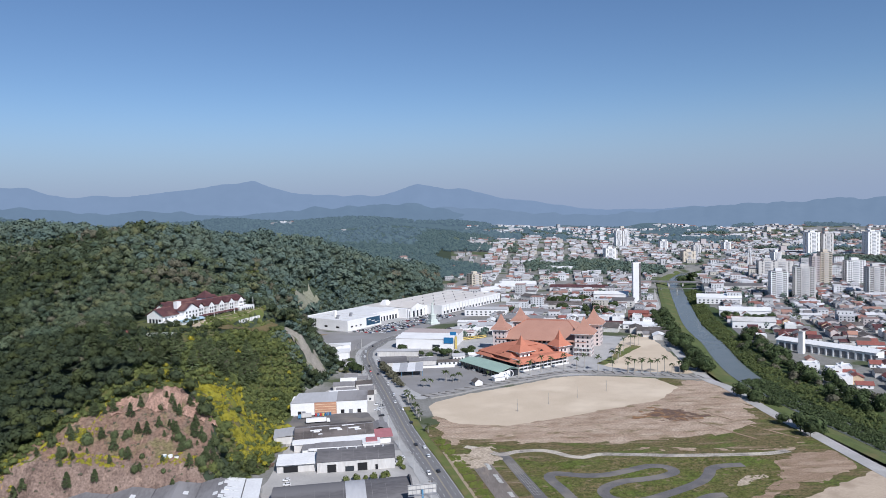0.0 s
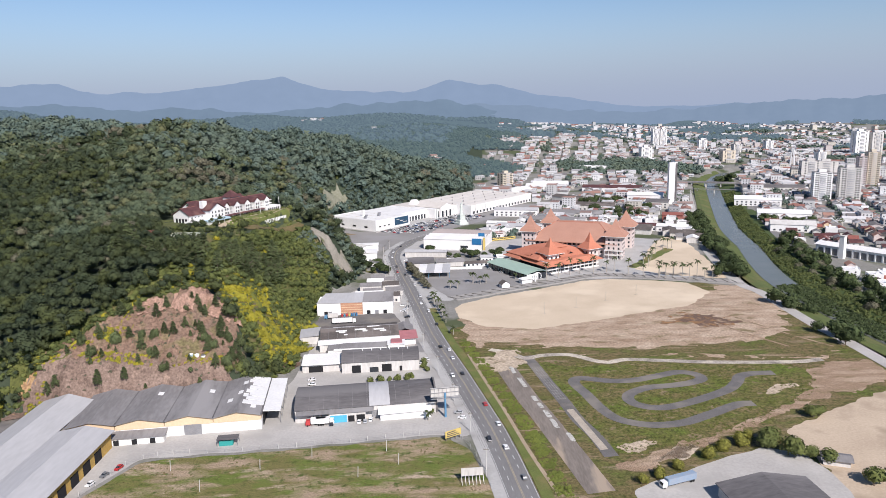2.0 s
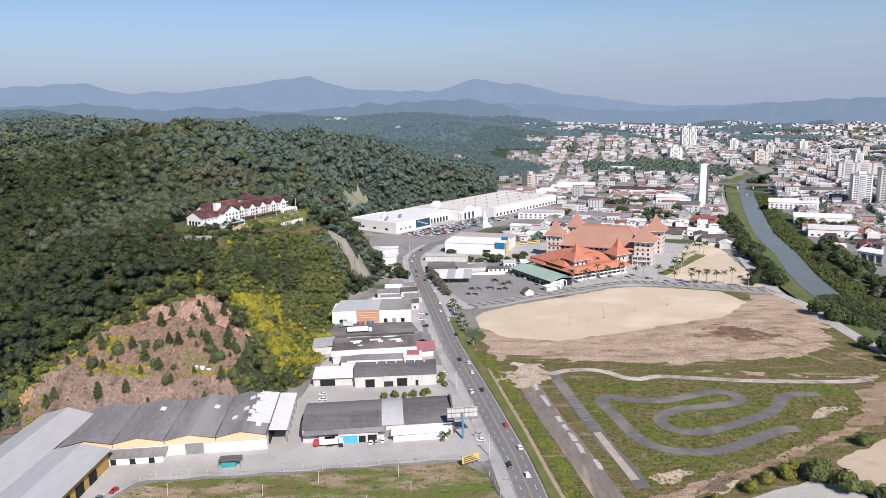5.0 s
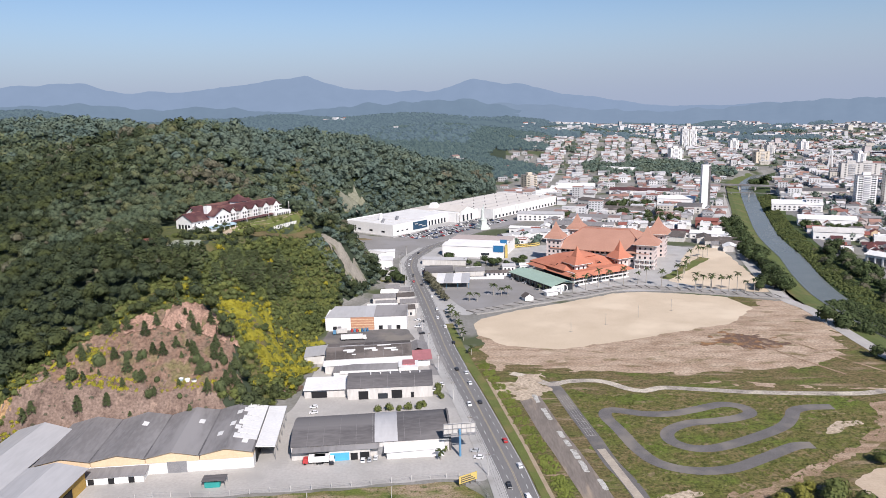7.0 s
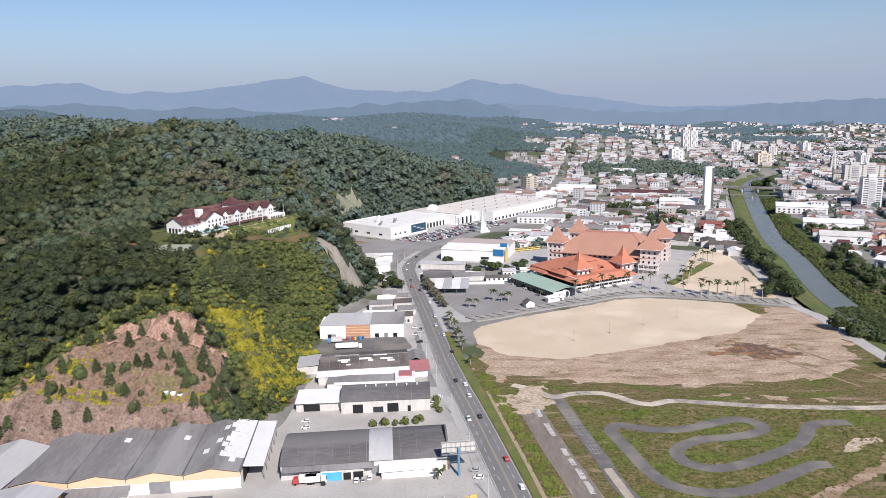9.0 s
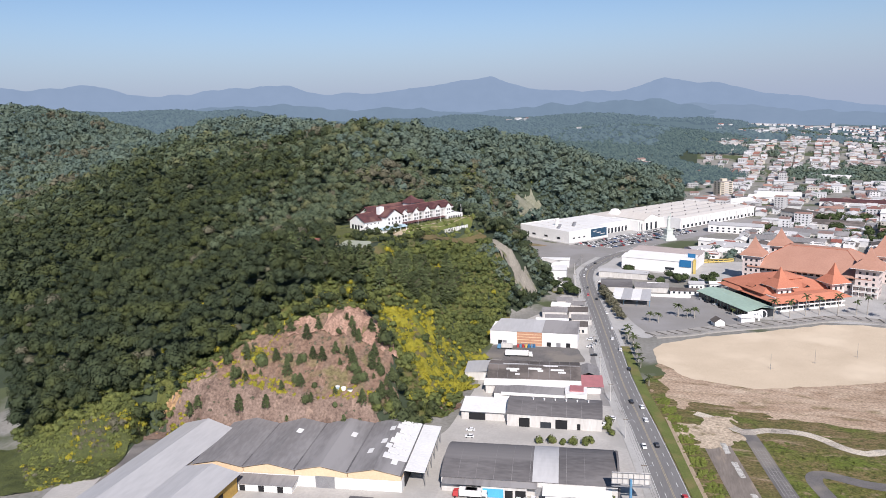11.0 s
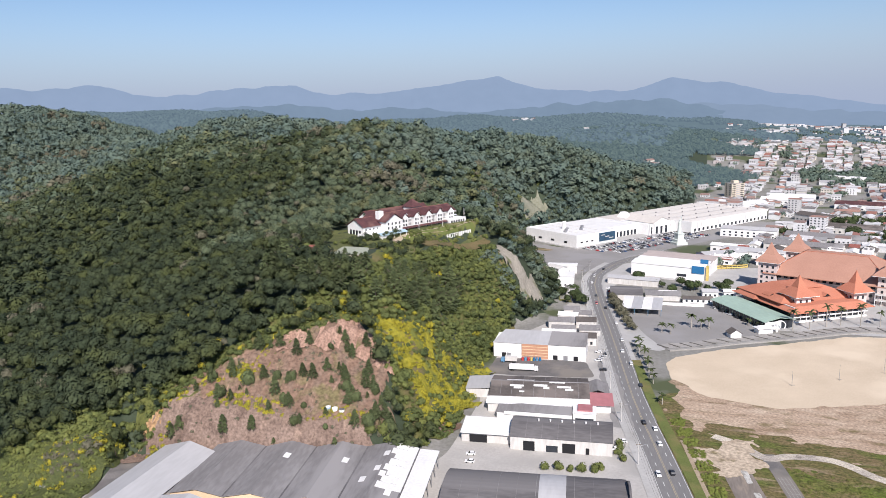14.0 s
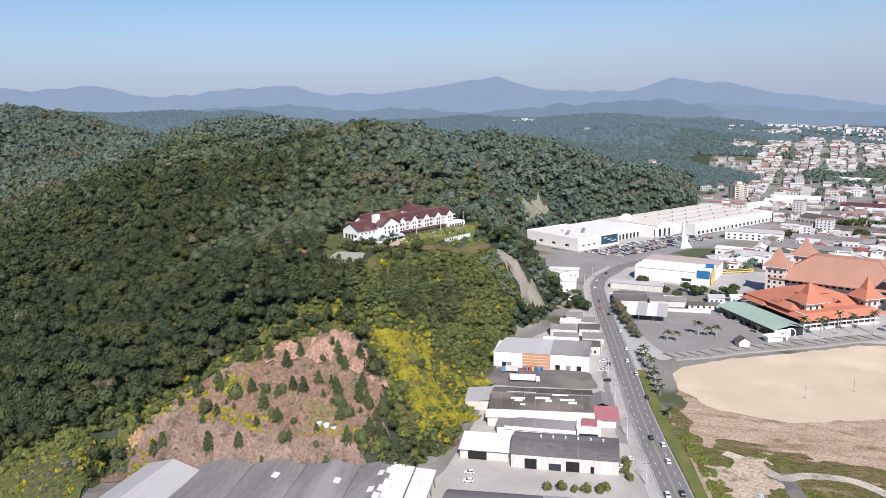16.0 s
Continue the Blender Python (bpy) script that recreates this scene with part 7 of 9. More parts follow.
plant(trees(2, "sparse grey-green roadside tree", "roadside trees", 4.4, 3.0, LEAF_GREY, 0.7), sites, 4)
sites = [(-58, 646, 0.9), (-51, 636, 0.9), (-63, 652, 0.9), (-66, 640, 0.8), (-73, 655, 0.9), (-80, 664, 1.0), (-86, 674, 1.0), (-92, 682, 1.0), (-98, 690, 1.0), (-78, 672, 0.9), (-88, 690, 0.9), (-105, 696, 0.9), (12, 682, 1.0), (20, 708, 1.0), (26, 696, 1.1), (31, 699, 1.1), (24, 702, 0.9), (38, 690, 0.9), (52, 697, 1.1), (56, 714, 1.0), (48, 704, 0.9), (-16, 716, 1.3), (-14, 720, 1.1), (0, 707, 0.9), (5, 702, 0.7), (-64, 668, 1.1), (-55, 640, 1.2), (-66, 670, 1.0), (-60, 655, 1.0), (-72, 660, 1.0), (62, 690, 0.9)]
plant(trees(2, "rounded green tree near the car park", "car park trees", 4.2, 2.6, LEAF_STREET), sites, 5)
plant(trees(2, "small bushy green tree in a row before the warehouse", "yard hedge trees", 2.3, 1.0, LEAF_MID, 0.95, 100), [(-42.9, 380, 0.85), (-37.4, 380.5, 0.9), (-32.3, 381, 0.6), (-27.7, 381.7, 0.9), (-22.3, 382.6, 0.9), (-21, 385, 0.8), (-14, 400, 0.8), (-13.4, 405, 0.9), (-14.5, 410, 0.7), (-12, 395, 0.8), (-9, 338.5, 0.9)], 24)
shrub = trees(2, "clipped rounded yellow-green shrub tree at the yard's edge", "yard shrubs", 3.3, 1.2, mat("yellow_green_hedge", (0.2, 0.19, 0.035), (0.13, 0.13, 0.025), scale=0.4, fine=1.5, island=0.3), 0.85, 200)
plant(shrub, [(75, 268, 0.8), (83.5, 273, 0.85), (92.5, 279, 0.9), (108.8, 286.5, 1.05), (117, 293, 1.1), (126, 298.5, 1.1), (132, 303, 0.8)], 6)
plant(trees(2, "spreading green tree beside the sandy yard", "yard trees", 4.2, 1.4, LEAF_MID, 0.75, 200), [(139, 299, 1.25), (137, 294, 1.1), (144.5, 287, 1.25), (151, 285, 0.9), (155, 281, 1.0), (171, 323, 0.95), (174, 324, 0.8), (163, 262, 1.2)], 7)


def make_pine(seed, h):
    w = thing("pine_tree", 0, 0, 0, 0, "small dark pine growing on bare reddish soil", "tree", "pines on the cut slope")
    part("trunk", trunk_mesh(0.16, 0.06, h * 0.85, 2, seed), BARK, w)
    part("crown", pine_mesh("crown", seed, h), LEAF_PINE, w)
    return w


sites = []
pr = random.Random(4)
while len(sites) < 58:
    x, y = pr.uniform(-214, -104), pr.uniform(346, 420)
    if inside(np.array([x]), np.array([y]), BARE)[0] and (y > 362 or pr.random() < 0.35):
        sites.append((x, y, pr.uniform(0.45, 1.15)))
sites += [(-118 + pr.uniform(-10, 8), 380 + pr.uniform(-8, 10), pr.uniform(0.6, 1.1)) for _ in range(9)]
plant([make_pine(500 + k, 7.6) for k in range(3)], sites, 8)
plant(trees(3, "small dark green tree rooted in the cut slope", "trees on the cut slope", 2.2, 2.2, LEAF_PINE, 1.5, 120), [(-175.3, 370.8, 1.5), (-163.8, 376.6, 0.9), (-156.6, 378.2, 1.0), (-156.9, 369.1, 0.9), (-192.4, 369, 1.0), (-183.9, 362.9, 1.1), (-147.2, 369.3, 0.6), (-148, 362.6, 1.0), (-135.1, 365, 0.6), (-132, 381.3, 1.0), (-119.8, 386, 1.0), (-114.6, 389, 1.0), (-125.7, 378.6, 1.1), (-136.6, 388.9, 0.8), (-146.3, 397, 0.7), (-127.8, 406.7, 0.7), (-111.9, 388.4, 0.9), (-117.5, 370.3, 1.3), (-110, 376, 1.4), (-104, 384, 1.1)], 23)
bx, by = np.random.RandomState(5).uniform(-216, -104, 900), np.random.RandomState(6).uniform(346, 420, 900)
ok = inside(bx, by, BARE) & (waves(bx, by, 25, 40) > -0.35)
bx, by = bx[ok], by[ok]
bs = np.random.RandomState(7).uniform(0.35, 1.15, len(bx))
woods("slope_weeds", bx, by, height(bx, by) + 0.3, bs, bs * 0.9, 10, LEAF_GREY, "low dry weeds over the bare slope", 97)
lx_, ly_ = np.random.RandomState(8).uniform(-212, -118, 260), np.random.RandomState(9).uniform(-2, 5, 260)
ly_ = np.interp(lx_, *zip(*FOOT_Y)) + 12 + ly_
ok = waves(lx_, ly_, 30, 41) > -0.1
woods("ledge_bushes", lx_[ok], ly_[ok], height(lx_[ok], ly_[ok]) + 0.3, np.full(ok.sum(), 1.1), np.full(ok.sum(), 1.0), 20, LEAF_YELLOW, "yellow-green bushes along the ledge", 98)
plant(trees(2, "low green bush at the foot of the bare slope", "slope bushes", 3.2, 0.8, LEAF_MID, 0.8), [(-108, 372, 1.2), (-112, 376, 1.1), (-103, 378, 1.1), (-99, 372, 0.9), (-116, 370, 1.0), (-98, 385, 0.9)], 9)
# taller trees on the hilltop, dark against the hillside
sites = []
while len(sites) < 95:
    x, y = pr.uniform(-215, -120), pr.uniform(425, 545)
    if inside(np.array([x]), np.array([y]), [(-212, 436), (-160, 425), (-128, 445), (-106, 500), (-112, 560), (-140, 560), (-158, 490), (-205, 466)])[0]:
        sites.append((x, y, pr.uniform(1.4, 2.3)))


def make_slim(seed, h):
    w = thing("eucalyptus_tree", 0, 0, 0, 0, "tall slim dark tree on the hilltop", "tree", "hilltop trees")
    part("trunk", trunk_mesh(0.14, 0.06, h * 0.8, 2, seed), BARK, w)
    part("crown", pine_mesh("crown", seed + 9, h), LEAF_PINE, w)
    return w


plant([make_slim(540 + k, 6.5) for k in range(3)], sites, 10)


# palms: trunk and single fronds
def frond_mesh(seed, L):
    r = random.Random(seed)
    b = Build()
    prev = None
    for k in range(6):
        s = k / 5
        x, z = L * s * (1 - 0.15 * s), L * (0.42 * s - 0.75 * s * s)
        wdt = L * 0.16 * math.sin(math.pi * min(0.97, 0.15 + 0.8 * s))
        row = [(x, -wdt, z - wdt * 0.5), (x, 0, z), (x, wdt, z - wdt * 0.5)]
        if prev:
            b.face(prev[0], prev[1], row[1], row[0])
            b.face(prev[1], prev[2], row[2], row[1])
        prev = row
    return b.mesh("frond")


FROND = [frond_mesh(k, 4.1) for k in range(2)]
for me in FROND:
    me.materials.append(LEAF_PALM)


def make_palm(h, seed, label, group):
    r = random.Random(seed)
    w = thing("palm_tree", 0, 0, 0, 0, label, "palm", group)
    b = Build()
    zs = [0, h * 0.3, h * 0.7, h * 0.86]
    rr = [0.34, 0.3, 0.24, 0.2]
    for k in range(3):
        b.cyl(0, 0, rr[k], rr[k + 1], zs[k], zs[k + 1], 8)
    part("trunk", b, PALM_BARK, w)
    part("crownshaft", Build().cyl(0, 0, 0.24, 0.14, h * 0.86, h, 8), LEAF_PALM, w, "smooth green crownshaft")
    for k in range(11):
        f = part("frond", FROND[k % 2], LEAF_PALM, w)
        f.matrix_basis = pose(0, 0, h - 0.1, 0, r.uniform(-45, 22), k * 360 / 11 + r.uniform(-10, 10))
    return w


pal = [make_palm(12.5, 1, "tall royal palm with a pale trunk along the promenade", "promenade palms"), make_palm(11.5, 2, "tall royal palm with a pale trunk along the promenade", "promenade palms")]
sites = [(x, y, r.uniform(0.85, 1.15)) for x, y in ((159, 612.7), (170, 605.7), (180.6, 597), (187, 598.4), (195.4, 603.4), (200, 595), (205, 592), (212, 594), (217, 590), (222, 585.6), (130, 619.6), (142, 621.5), (149.5, 624.5), (108.4, 614), (118, 618.7), (184, 639.7), (197, 673), (205, 689.7), (218.5, 709), (225, 715.4), (230.4, 719), (176, 628), (190, 655), (97, 606), (86, 601), (183, 603), (193, 598))]
plant(pal, sites, 12)
pal = [make_palm(7.0, 3, "young palm with a short trunk beside the road", "verge palms"), make_palm(6.0, 4, "young palm with a short trunk beside the road", "verge palms")]
line = curve(ROAD, 9)
nrm = sides(line)
sites = [(p[0] + q[0] * 13.5 + r.uniform(-1, 1), p[1] + q[1] * 13.5, r.uniform(0.65, 1.0)) for p, q in zip(line, nrm) if 440 < p[1] < 560 and r.random() < 0.8]
sites += [(23, 594, 1.2), (29, 592, 0.9), (34, 593, 1.15), (4, 578, 1.0), (9.6, 577, 0.9), (60, 606, 0.7), (66, 604, 0.7), (-10, 330, 0.75)]
plant(pal, sites, 13)
x_, y_ = [], []
rr_ = np.random.RandomState(9)
for p, q in zip(line, nrm):
    if 250 < p[1] < 445:
        for k in range(60):
            o = rr_.uniform(13.2, 19.5)
            x_.append(p[0] + q[0] * o + rr_.uniform(-1, 1)), y_.append(p[1] + q[1] * o + rr_.uniform(-4, 4))
x_, y_ = np.array(x_), np.array(y_)
woods("verge_hedge", x_, y_, np.zeros(len(x_)), rr_.uniform(0.35, 0.9, len(x_)), rr_.uniform(0.25, 0.9, len(x_)), 8, LEAF_VERGE, "overgrown green weeds along the verge", 90)
x_, y_ = rr_.uniform(-160, 20, 900), rr_.uniform(225, 312, 900)
ok = inside(x_, y_, [(-146, 262), (-134, 294), (-92, 299), (-2, 311), (6, 300), (14, 262), (20, 225), (-150, 225)])
woods("grass_tufts", x_[ok], y_[ok], np.zeros(ok.sum()), rr_.uniform(0.2, 0.5, ok.sum()), rr_.uniform(0.2, 0.5, ok.sum()), 8, GRASS, "grass tufts in the empty lot", 91)
x_, y_ = rr_.uniform(48, 208, 6500), rr_.uniform(286, 412, 6500)
kart_line = np.concatenate([curve(KART, 2.0), curve([(46.5, 415), (53.9, 372), (61.2, 326), (68.5, 290)], 2.0), curve([(46, 411), (69.4, 416), (93, 401), (153.6, 397), (214, 397.5)], 2.0)])
ok = inside(x_, y_, [(50, 406), (85, 398), (130, 400), (180, 393), (205, 388), (190, 355), (150, 322), (110, 300), (70, 292), (60, 330)]) & (np.min(np.hypot(x_[:, None] - kart_line[None, :, 0], y_[:, None] - kart_line[None, :, 1]), 1) > 4.0) & (waves(x_, y_, 30, 51) + rr_.uniform(-0.8, 0.8, 6500) > -0.2)
x_, y_ = x_[ok], y_[ok]
tuft_size = rr_.uniform(0.35, 0.95, len(x_))
drier = waves(x_, y_, 45, 52) + rr_.uniform(-0.6, 0.6, len(x_)) > 0.35
for name, sel, m, label in (("infield_tufts", ~drier, LEAF_TUFT, "green grass tufts inside the kart track"), ("infield_tufts_dry", drier, GRASS, "drier grass tufts inside the kart track")):
    woods(name, x_[sel], y_[sel], np.zeros(sel.sum()), tuft_size[sel], tuft_size[sel] * 0.3, 4, m, label, 92)
yy = rr_.uniform(340, 1150, 2600)
oo = rr_.uniform(12, 30, 2600)
woods("bank_scrub", river_x(yy) + oo, yy, np.interp(oo, [11, 19, 28, 42], [-3.9, -1.6, 0, 0]), rr_.uniform(0.8, 2.2, 2600), rr_.uniform(0.6, 1.6, 2600), 8, LEAF_THICKET, "scrub on the river bank", 93)
yy = rr_.uniform(330, 575, 1500)
oo = rr_.uniform(-9, 12, 1500)
woods("river_weeds", river_x(yy) + oo, yy, np.full(1500, -3.7), rr_.uniform(0.9, 2.2, 1500), rr_.uniform(0.6, 1.4, 1500), 8, LEAF_STREET, "dark water plants choking the river", 94)

# ---- vehicles ----
CAR_PAINTS = [mat("car_paint_" + n, c, tuple(v * 0.93 for v in c), rough=0.3, spec=0.5) for n, c in (("white", (0.78, 0.78, 0.77)), ("silver", (0.45, 0.46, 0.47)), ("black", (0.025, 0.025, 0.028)), ("grey", (0.16, 0.165, 0.17)), ("red", (0.45, 0.03, 0.03)), ("blue", (0.05, 0.1, 0.22)))]
CAR_WORDS = ("white", "silver", "black", "dark grey", "red", "dark blue")


def section(b, half, prof):
    """A body from a side profile of (y, z) points, closed across its width."""
    b.solid([(-half, y, z) for y, z in prof], [(half, y, z) for y, z in prof])
    return b


WHEEL = Build()
WHEEL.rod((-0.11, 0, 0), (0.11, 0, 0), 0.31, 10)
WHEEL_ME = WHEEL.mesh("wheel")
WHEEL_ME.materials.append(RUBBER)


def make_car(k, group, wheels=True):
    w = thing("car", 0, 0, 0, 0, CAR_WORDS[k] + " parked hatchback car" if "park" in group else CAR_WORDS[k] + " hatchback car on the road", "car", group)
    shell = section(Build(), 0.86, [(-2.05, 0.3), (2.05, 0.3), (2.12, 0.62), (2.0, 0.82), (1.0, 0.95), (-1.85, 0.98), (-2.1, 0.8)])
    if not wheels:
        section(shell, 0.76, [(-1.5, 1.4), (0.3, 1.39), (0.22, 1.47), (-1.4, 1.49)])
    part("body", shell, CAR_PAINTS[k], w)
    part("glasshouse", section(Build(), 0.74, [(-1.8, 0.97), (0.98, 0.95), (0.3, 1.4), (-1.45, 1.42)]), GLASS, w, "dark windows")
    if wheels:
        part("roof", section(Build(), 0.76, [(-1.5, 1.4), (0.3, 1.39), (0.22, 1.47), (-1.4, 1.49)]), CAR_PAINTS[k], w)
    for x in (-0.78, 0.78) if wheels else ():
        for y in (-1.3, 1.3):
            part("wheel", WHEEL_ME, RUBBER, w).location = (x, y, 0.31)
    return w


def park(cars, sites, z=0.12):
    done = set()
    for k, x, y, rz in sites:
        m = pose(x, y, z, 0, 0, rz)
        if k in done:
            copy_thing(cars[k], m)
        else:
            cars[k].matrix_basis = m
            done.add(k)
    for k in range(len(cars)):
        if k not in done:
            for o in (*cars[k].children_recursive, cars[k]):
                bpy.data.objects.remove(o)


pick = lambda: r.choice((0, 0, 0, 0, 1, 1, 2, 2, 3, 3, 4, 5))
heading = lambda yv: math.degrees(math.atan2(-(np.interp(yv + 2, line[:, 1], line[:, 0]) - np.interp(yv - 2, line[:, 1], line[:, 0])), 4))
sites = [(k, x, y, heading(y) + f) for k, x, y, f in ((0, 24.3, 300, 0), (2, 17.6, 308, 180), (0, 22.9, 323.5, 0), (3, 29.5, 274, 0), (2, 7.9, 388.3, 0), (0, 2.5, 385.7, 180), (0, 2.9, 413.6, 0), (2, -4.3, 434.4, 0), (0, 0.9, 428.7, 0), (2, -6.9, 480.9, 0), (0, -13.1, 513.9, 0), (2, -28.8, 525.6, 180), (0, -19.1, 534.5, 0), (0, -26, 592, 0), (4, -43.5, 641, 180), (2, -45.5, 663, 180), (0, -52.9, 731, 180), (2, -47, 760, 0), (0, -20.5, 556, 0), (4, 18.1, 346.1, 0), (2, -36, 630, 0), (0, -52.5, 706, 180))]
park([make_car(k, "cars on the road") for k in range(6)], sites, 0.14)
c, s = math.cos(radians(51.5)), math.sin(radians(51.5))
sites = []
for row, ly in enumerate((13, 7, -3.5, -9, -19, -24.5)):
    for lx in np.arange(16, 176, 2.9):
        if r.random() < 0.8 and not (row > 3 and lx < 26) and abs(lx - 100) > 4:
            sites.append((pick(), -74 + lx * c - ly * s + r.uniform(-0.2, 0.2), 834 + lx * s + ly * c, 51.5 + r.choice((0, 180))))
r.shuffle(sites)
far_cars = sites[:235]
sites = [(0, -10.5, 649, 95), (2, 45, 637, 40), (0, 50, 630, 40), (2, 54, 623, 40), (2, 58, 616, 40), (1, 40, 645, 40)]
sites += [(0, -75.9, 384.6, 100), (0, -74.6, 377.9, 96), (2, -56.2, 327.8, 5), (0, -43.2, 329.4, 3), (1, -40.4, 329.8, 5), (0, -37.9, 331.5, 0), (4, -141, 290, 165), (3, -144.5, 284, 165), (0, -147, 277, 165), (0, 6, 331, 80), (1, 4.5, 337, 80), (0, -16, 404, 100), (0, -13, 412, 100), (2, -28, 500, 95), (0, -32, 515, 95), (1, -30, 521, 95), (0, -33, 530, 95), (4, -46, 585, 100), (0, -47, 594, 100), (2, 177, 331, 80), (0, -20, 690, 80), (4, -36, 680, 80), (0, -38, 688, 80)]
park([make_car(k, "parked cars") for k in range(6)], sites)
park([make_car(k, "cars parked before the shopping centre", False) for k in range(6)], far_cars)


def make_truck(x, y, rz, L, box, cab, label):
    w = thing("truck", x, y, 0.1, rz, label, "truck")
    part("cargo_box", Build().box(-1.25, 1.25, -L, 0, 1.1, 3.7), box, w)
    part("chassis", Build().box(-0.9, 0.9, -L + 0.3, 2.3, 0.7, 1.05), DARK, w)
    cab_ = part("cab", section(Build(), 1.2, [(0.3, 0.6), (2.4, 0.6), (2.5, 1.6), (2.2, 2.8), (0.3, 2.9)]), cab, w)
    part("windscreen", section(Build(), 1.05, [(2.42, 1.65), (2.52, 1.65), (2.26, 2.6), (2.16, 2.6)]), GLASS, cab_)
    for yy in (1.6, -L + 1.2, -L + 2.4):
        for xx in (-1.05, 1.05):
            part("wheel", Build().rod((xx - 0.15, yy, 0.45), (xx + 0.15, yy, 0.45), 0.47, 12), RUBBER, w)


make_truck(83.7, 264.7, 111, 13.5, mat("blue_tarp_trailer", (0.2, 0.3, 0.42), (0.3, 0.32, 0.36)), WHITE, "long lorry with a blue-topped grey trailer")
make_truck(-66, 327.6, 96, 7, WHITE, RED, "white box lorry with a red cab at the warehouse")
make_truck(-57.5, 328.4, -84, 6, WHITE_ROOF, WHITE, "white box lorry at the warehouse")
make_truck(-85, 501.5, 96, 7, WHITE_DULL, STEEL_BLUE, "grey box lorry with a blue cab in the yard")
make_truck(-66, 490.5, -84, 14, WHITE, WHITE, "long white box trailer in the yard")
for k, m in enumerate((RED, STEEL_BLUE, RED, YELLOW, BLUE, STEEL_BLUE, BLUE)):
    w = thing("drum", -75.5 + 1.7 * k, 506.5 + 0.25 * k, 0.12, 0, "stacked coloured steel drums by the warehouse wall", "drum", "warehouse drums")
    part("body", Build().cyl(0, 0, 0.7, 0.7, 0, 2.2, 10), m, w)
    part("rim", Build().cyl(0, 0, 0.74, 0.74, 2.2, 2.3, 10), STEEL, w)
for k in range(5):
    w = thing("bus", 56 + 4.4 * k, 782 + 1.6 * k, 0.1, -62, "yellow school bus parked in a row", "bus", "parked buses")
    part("body", section(Build(), 1.25, [(-5.5, 0.5), (5.5, 0.5), (5.6, 1.6), (5.3, 3.1), (-5.5, 3.1)]), YELLOW, w)
    part("windows", Build().box(-1.28, 1.28, -5.0, 4.8, 1.7, 2.6), GLASS, w)
    for yy in (3.4, -3.4):
        for xx in (-1.05, 1.05):
            part("wheel", Build().rod((xx - 0.15, yy, 0.48), (xx + 0.15, yy, 0.48), 0.48, 12), RUBBER, w)

# ---- street furniture ----


def utility_pole(x, y, h, label, group, arm=0.0, rz=0):
    w = thing("utility_pole", x, y, 0, rz, label, "pole", group)
    part("pole", Build().cyl(0, 0, 0.2, 0.13, 0, h, 8), WHITE_DULL, w)
    part("crossarm", Build().box(-1.1, 1.1, -0.08, 0.08, h - 0.9, h - 0.72), BARK, w)
    if arm:
        arm_ = part("lamp_arm", Build().rod((0, 0, h - 1.6), (arm, 0, h - 0.9), 0.06), STEEL, w)
        part("lamp_head", Build().box(arm - 0.1, arm + 0.7, -0.15, 0.15, h - 1.0, h - 0.8), STEEL, arm_)


tops = []
for p, q in list(zip(line, nrm))[::4]:
    if 255 < p[1] < 780:
        x, y = p[0] - q[0] * 10.4, p[1] - q[1] * 10.4
        utility_pole(x, y, 10, "concrete utility pole with a street lamp arm", "roadside poles", 2.4, heading(p[1]))
        tops.append((x, y, 9.2))
for a, b2 in zip(tops, tops[1:]):
    w = thing("power_line", a[0], a[1], a[2], 0, "sagging black power lines between poles", "cable", "roadside lines")
    for o in (-0.9, 0, 0.9):
        ring = [[(o + (b2[0] - a[0]) * u + 0.03 * math.cos(k * 2.09), (b2[1] - a[1]) * u, 0.03 * math.sin(k * 2.09) - 3.6 * u * (1 - u)) for k in range(3)] for u in np.linspace(0, 1, 8)]
        me = bpy.data.meshes.new("wire")
        me.from_pydata(sum(ring, []), [], [(3 * i + k, 3 * i + (k + 1) % 3, 3 * i + 3 + (k + 1) % 3, 3 * i + 3 + k) for i in range(7) for k in range(3)])
        part("wire", me, RUBBER, w)
for x, y in ((69.7, 499.4), (95.1, 513.9), (120.4, 529.3), (147.2, 544.1)):
    w = thing("field_post", x, y, 0.1, 0, "slim steel post with a braced foot on the sand", "post", "sand field posts")
    part("pole", Build().cyl(0, 0, 0.11, 0.07, 0, 8.5, 6), STEEL, w)
    for k in range(3):
        part("foot", Build().rod((0, 0, 0.25), (1.6 * math.cos(k * 2.1 + 0.4), 1.6 * math.sin(k * 2.1 + 0.4), 0.04), 0.06), STEEL, w)
w = thing("billboard", -1.8, 333.3, 0, 8, "large billboard seen from behind on a blue steel column", "billboard")
part("column", Build().cyl(0, 0, 0.55, 0.5, 0, 12.5, 12), STEEL_BLUE, w, "blue steel column")
part("panel", Build().box(-7, 7, 0.5, 0.75, 10.2, 15), WHITE_DULL, w, "pale panel back")
for z in (10.4, 12.6, 14.8):
    part("beam", Build().box(-7, 7, 0.2, 0.48, z - 0.1, z + 0.1), STEEL, w)
for k in range(8):
    part("strut", Build().box(-6.9 + 1.95 * k, -6.75 + 1.95 * k, 0.25, 0.47, 10.2, 15), STEEL, w)
part("walkway", Build().box(-7, 7, -0.6, 0.4, 9.7, 9.85), STEEL, w)
w = thing("billboard", 1.5, 309.5, 0, 32, "yellow advertising board on dark posts at the lot corner", "billboard")
board_ = part("panel", Build().box(-4.2, 4.2, -0.1, 0.1, 1.6, 4.8), YELLOW, w, "yellow panel")
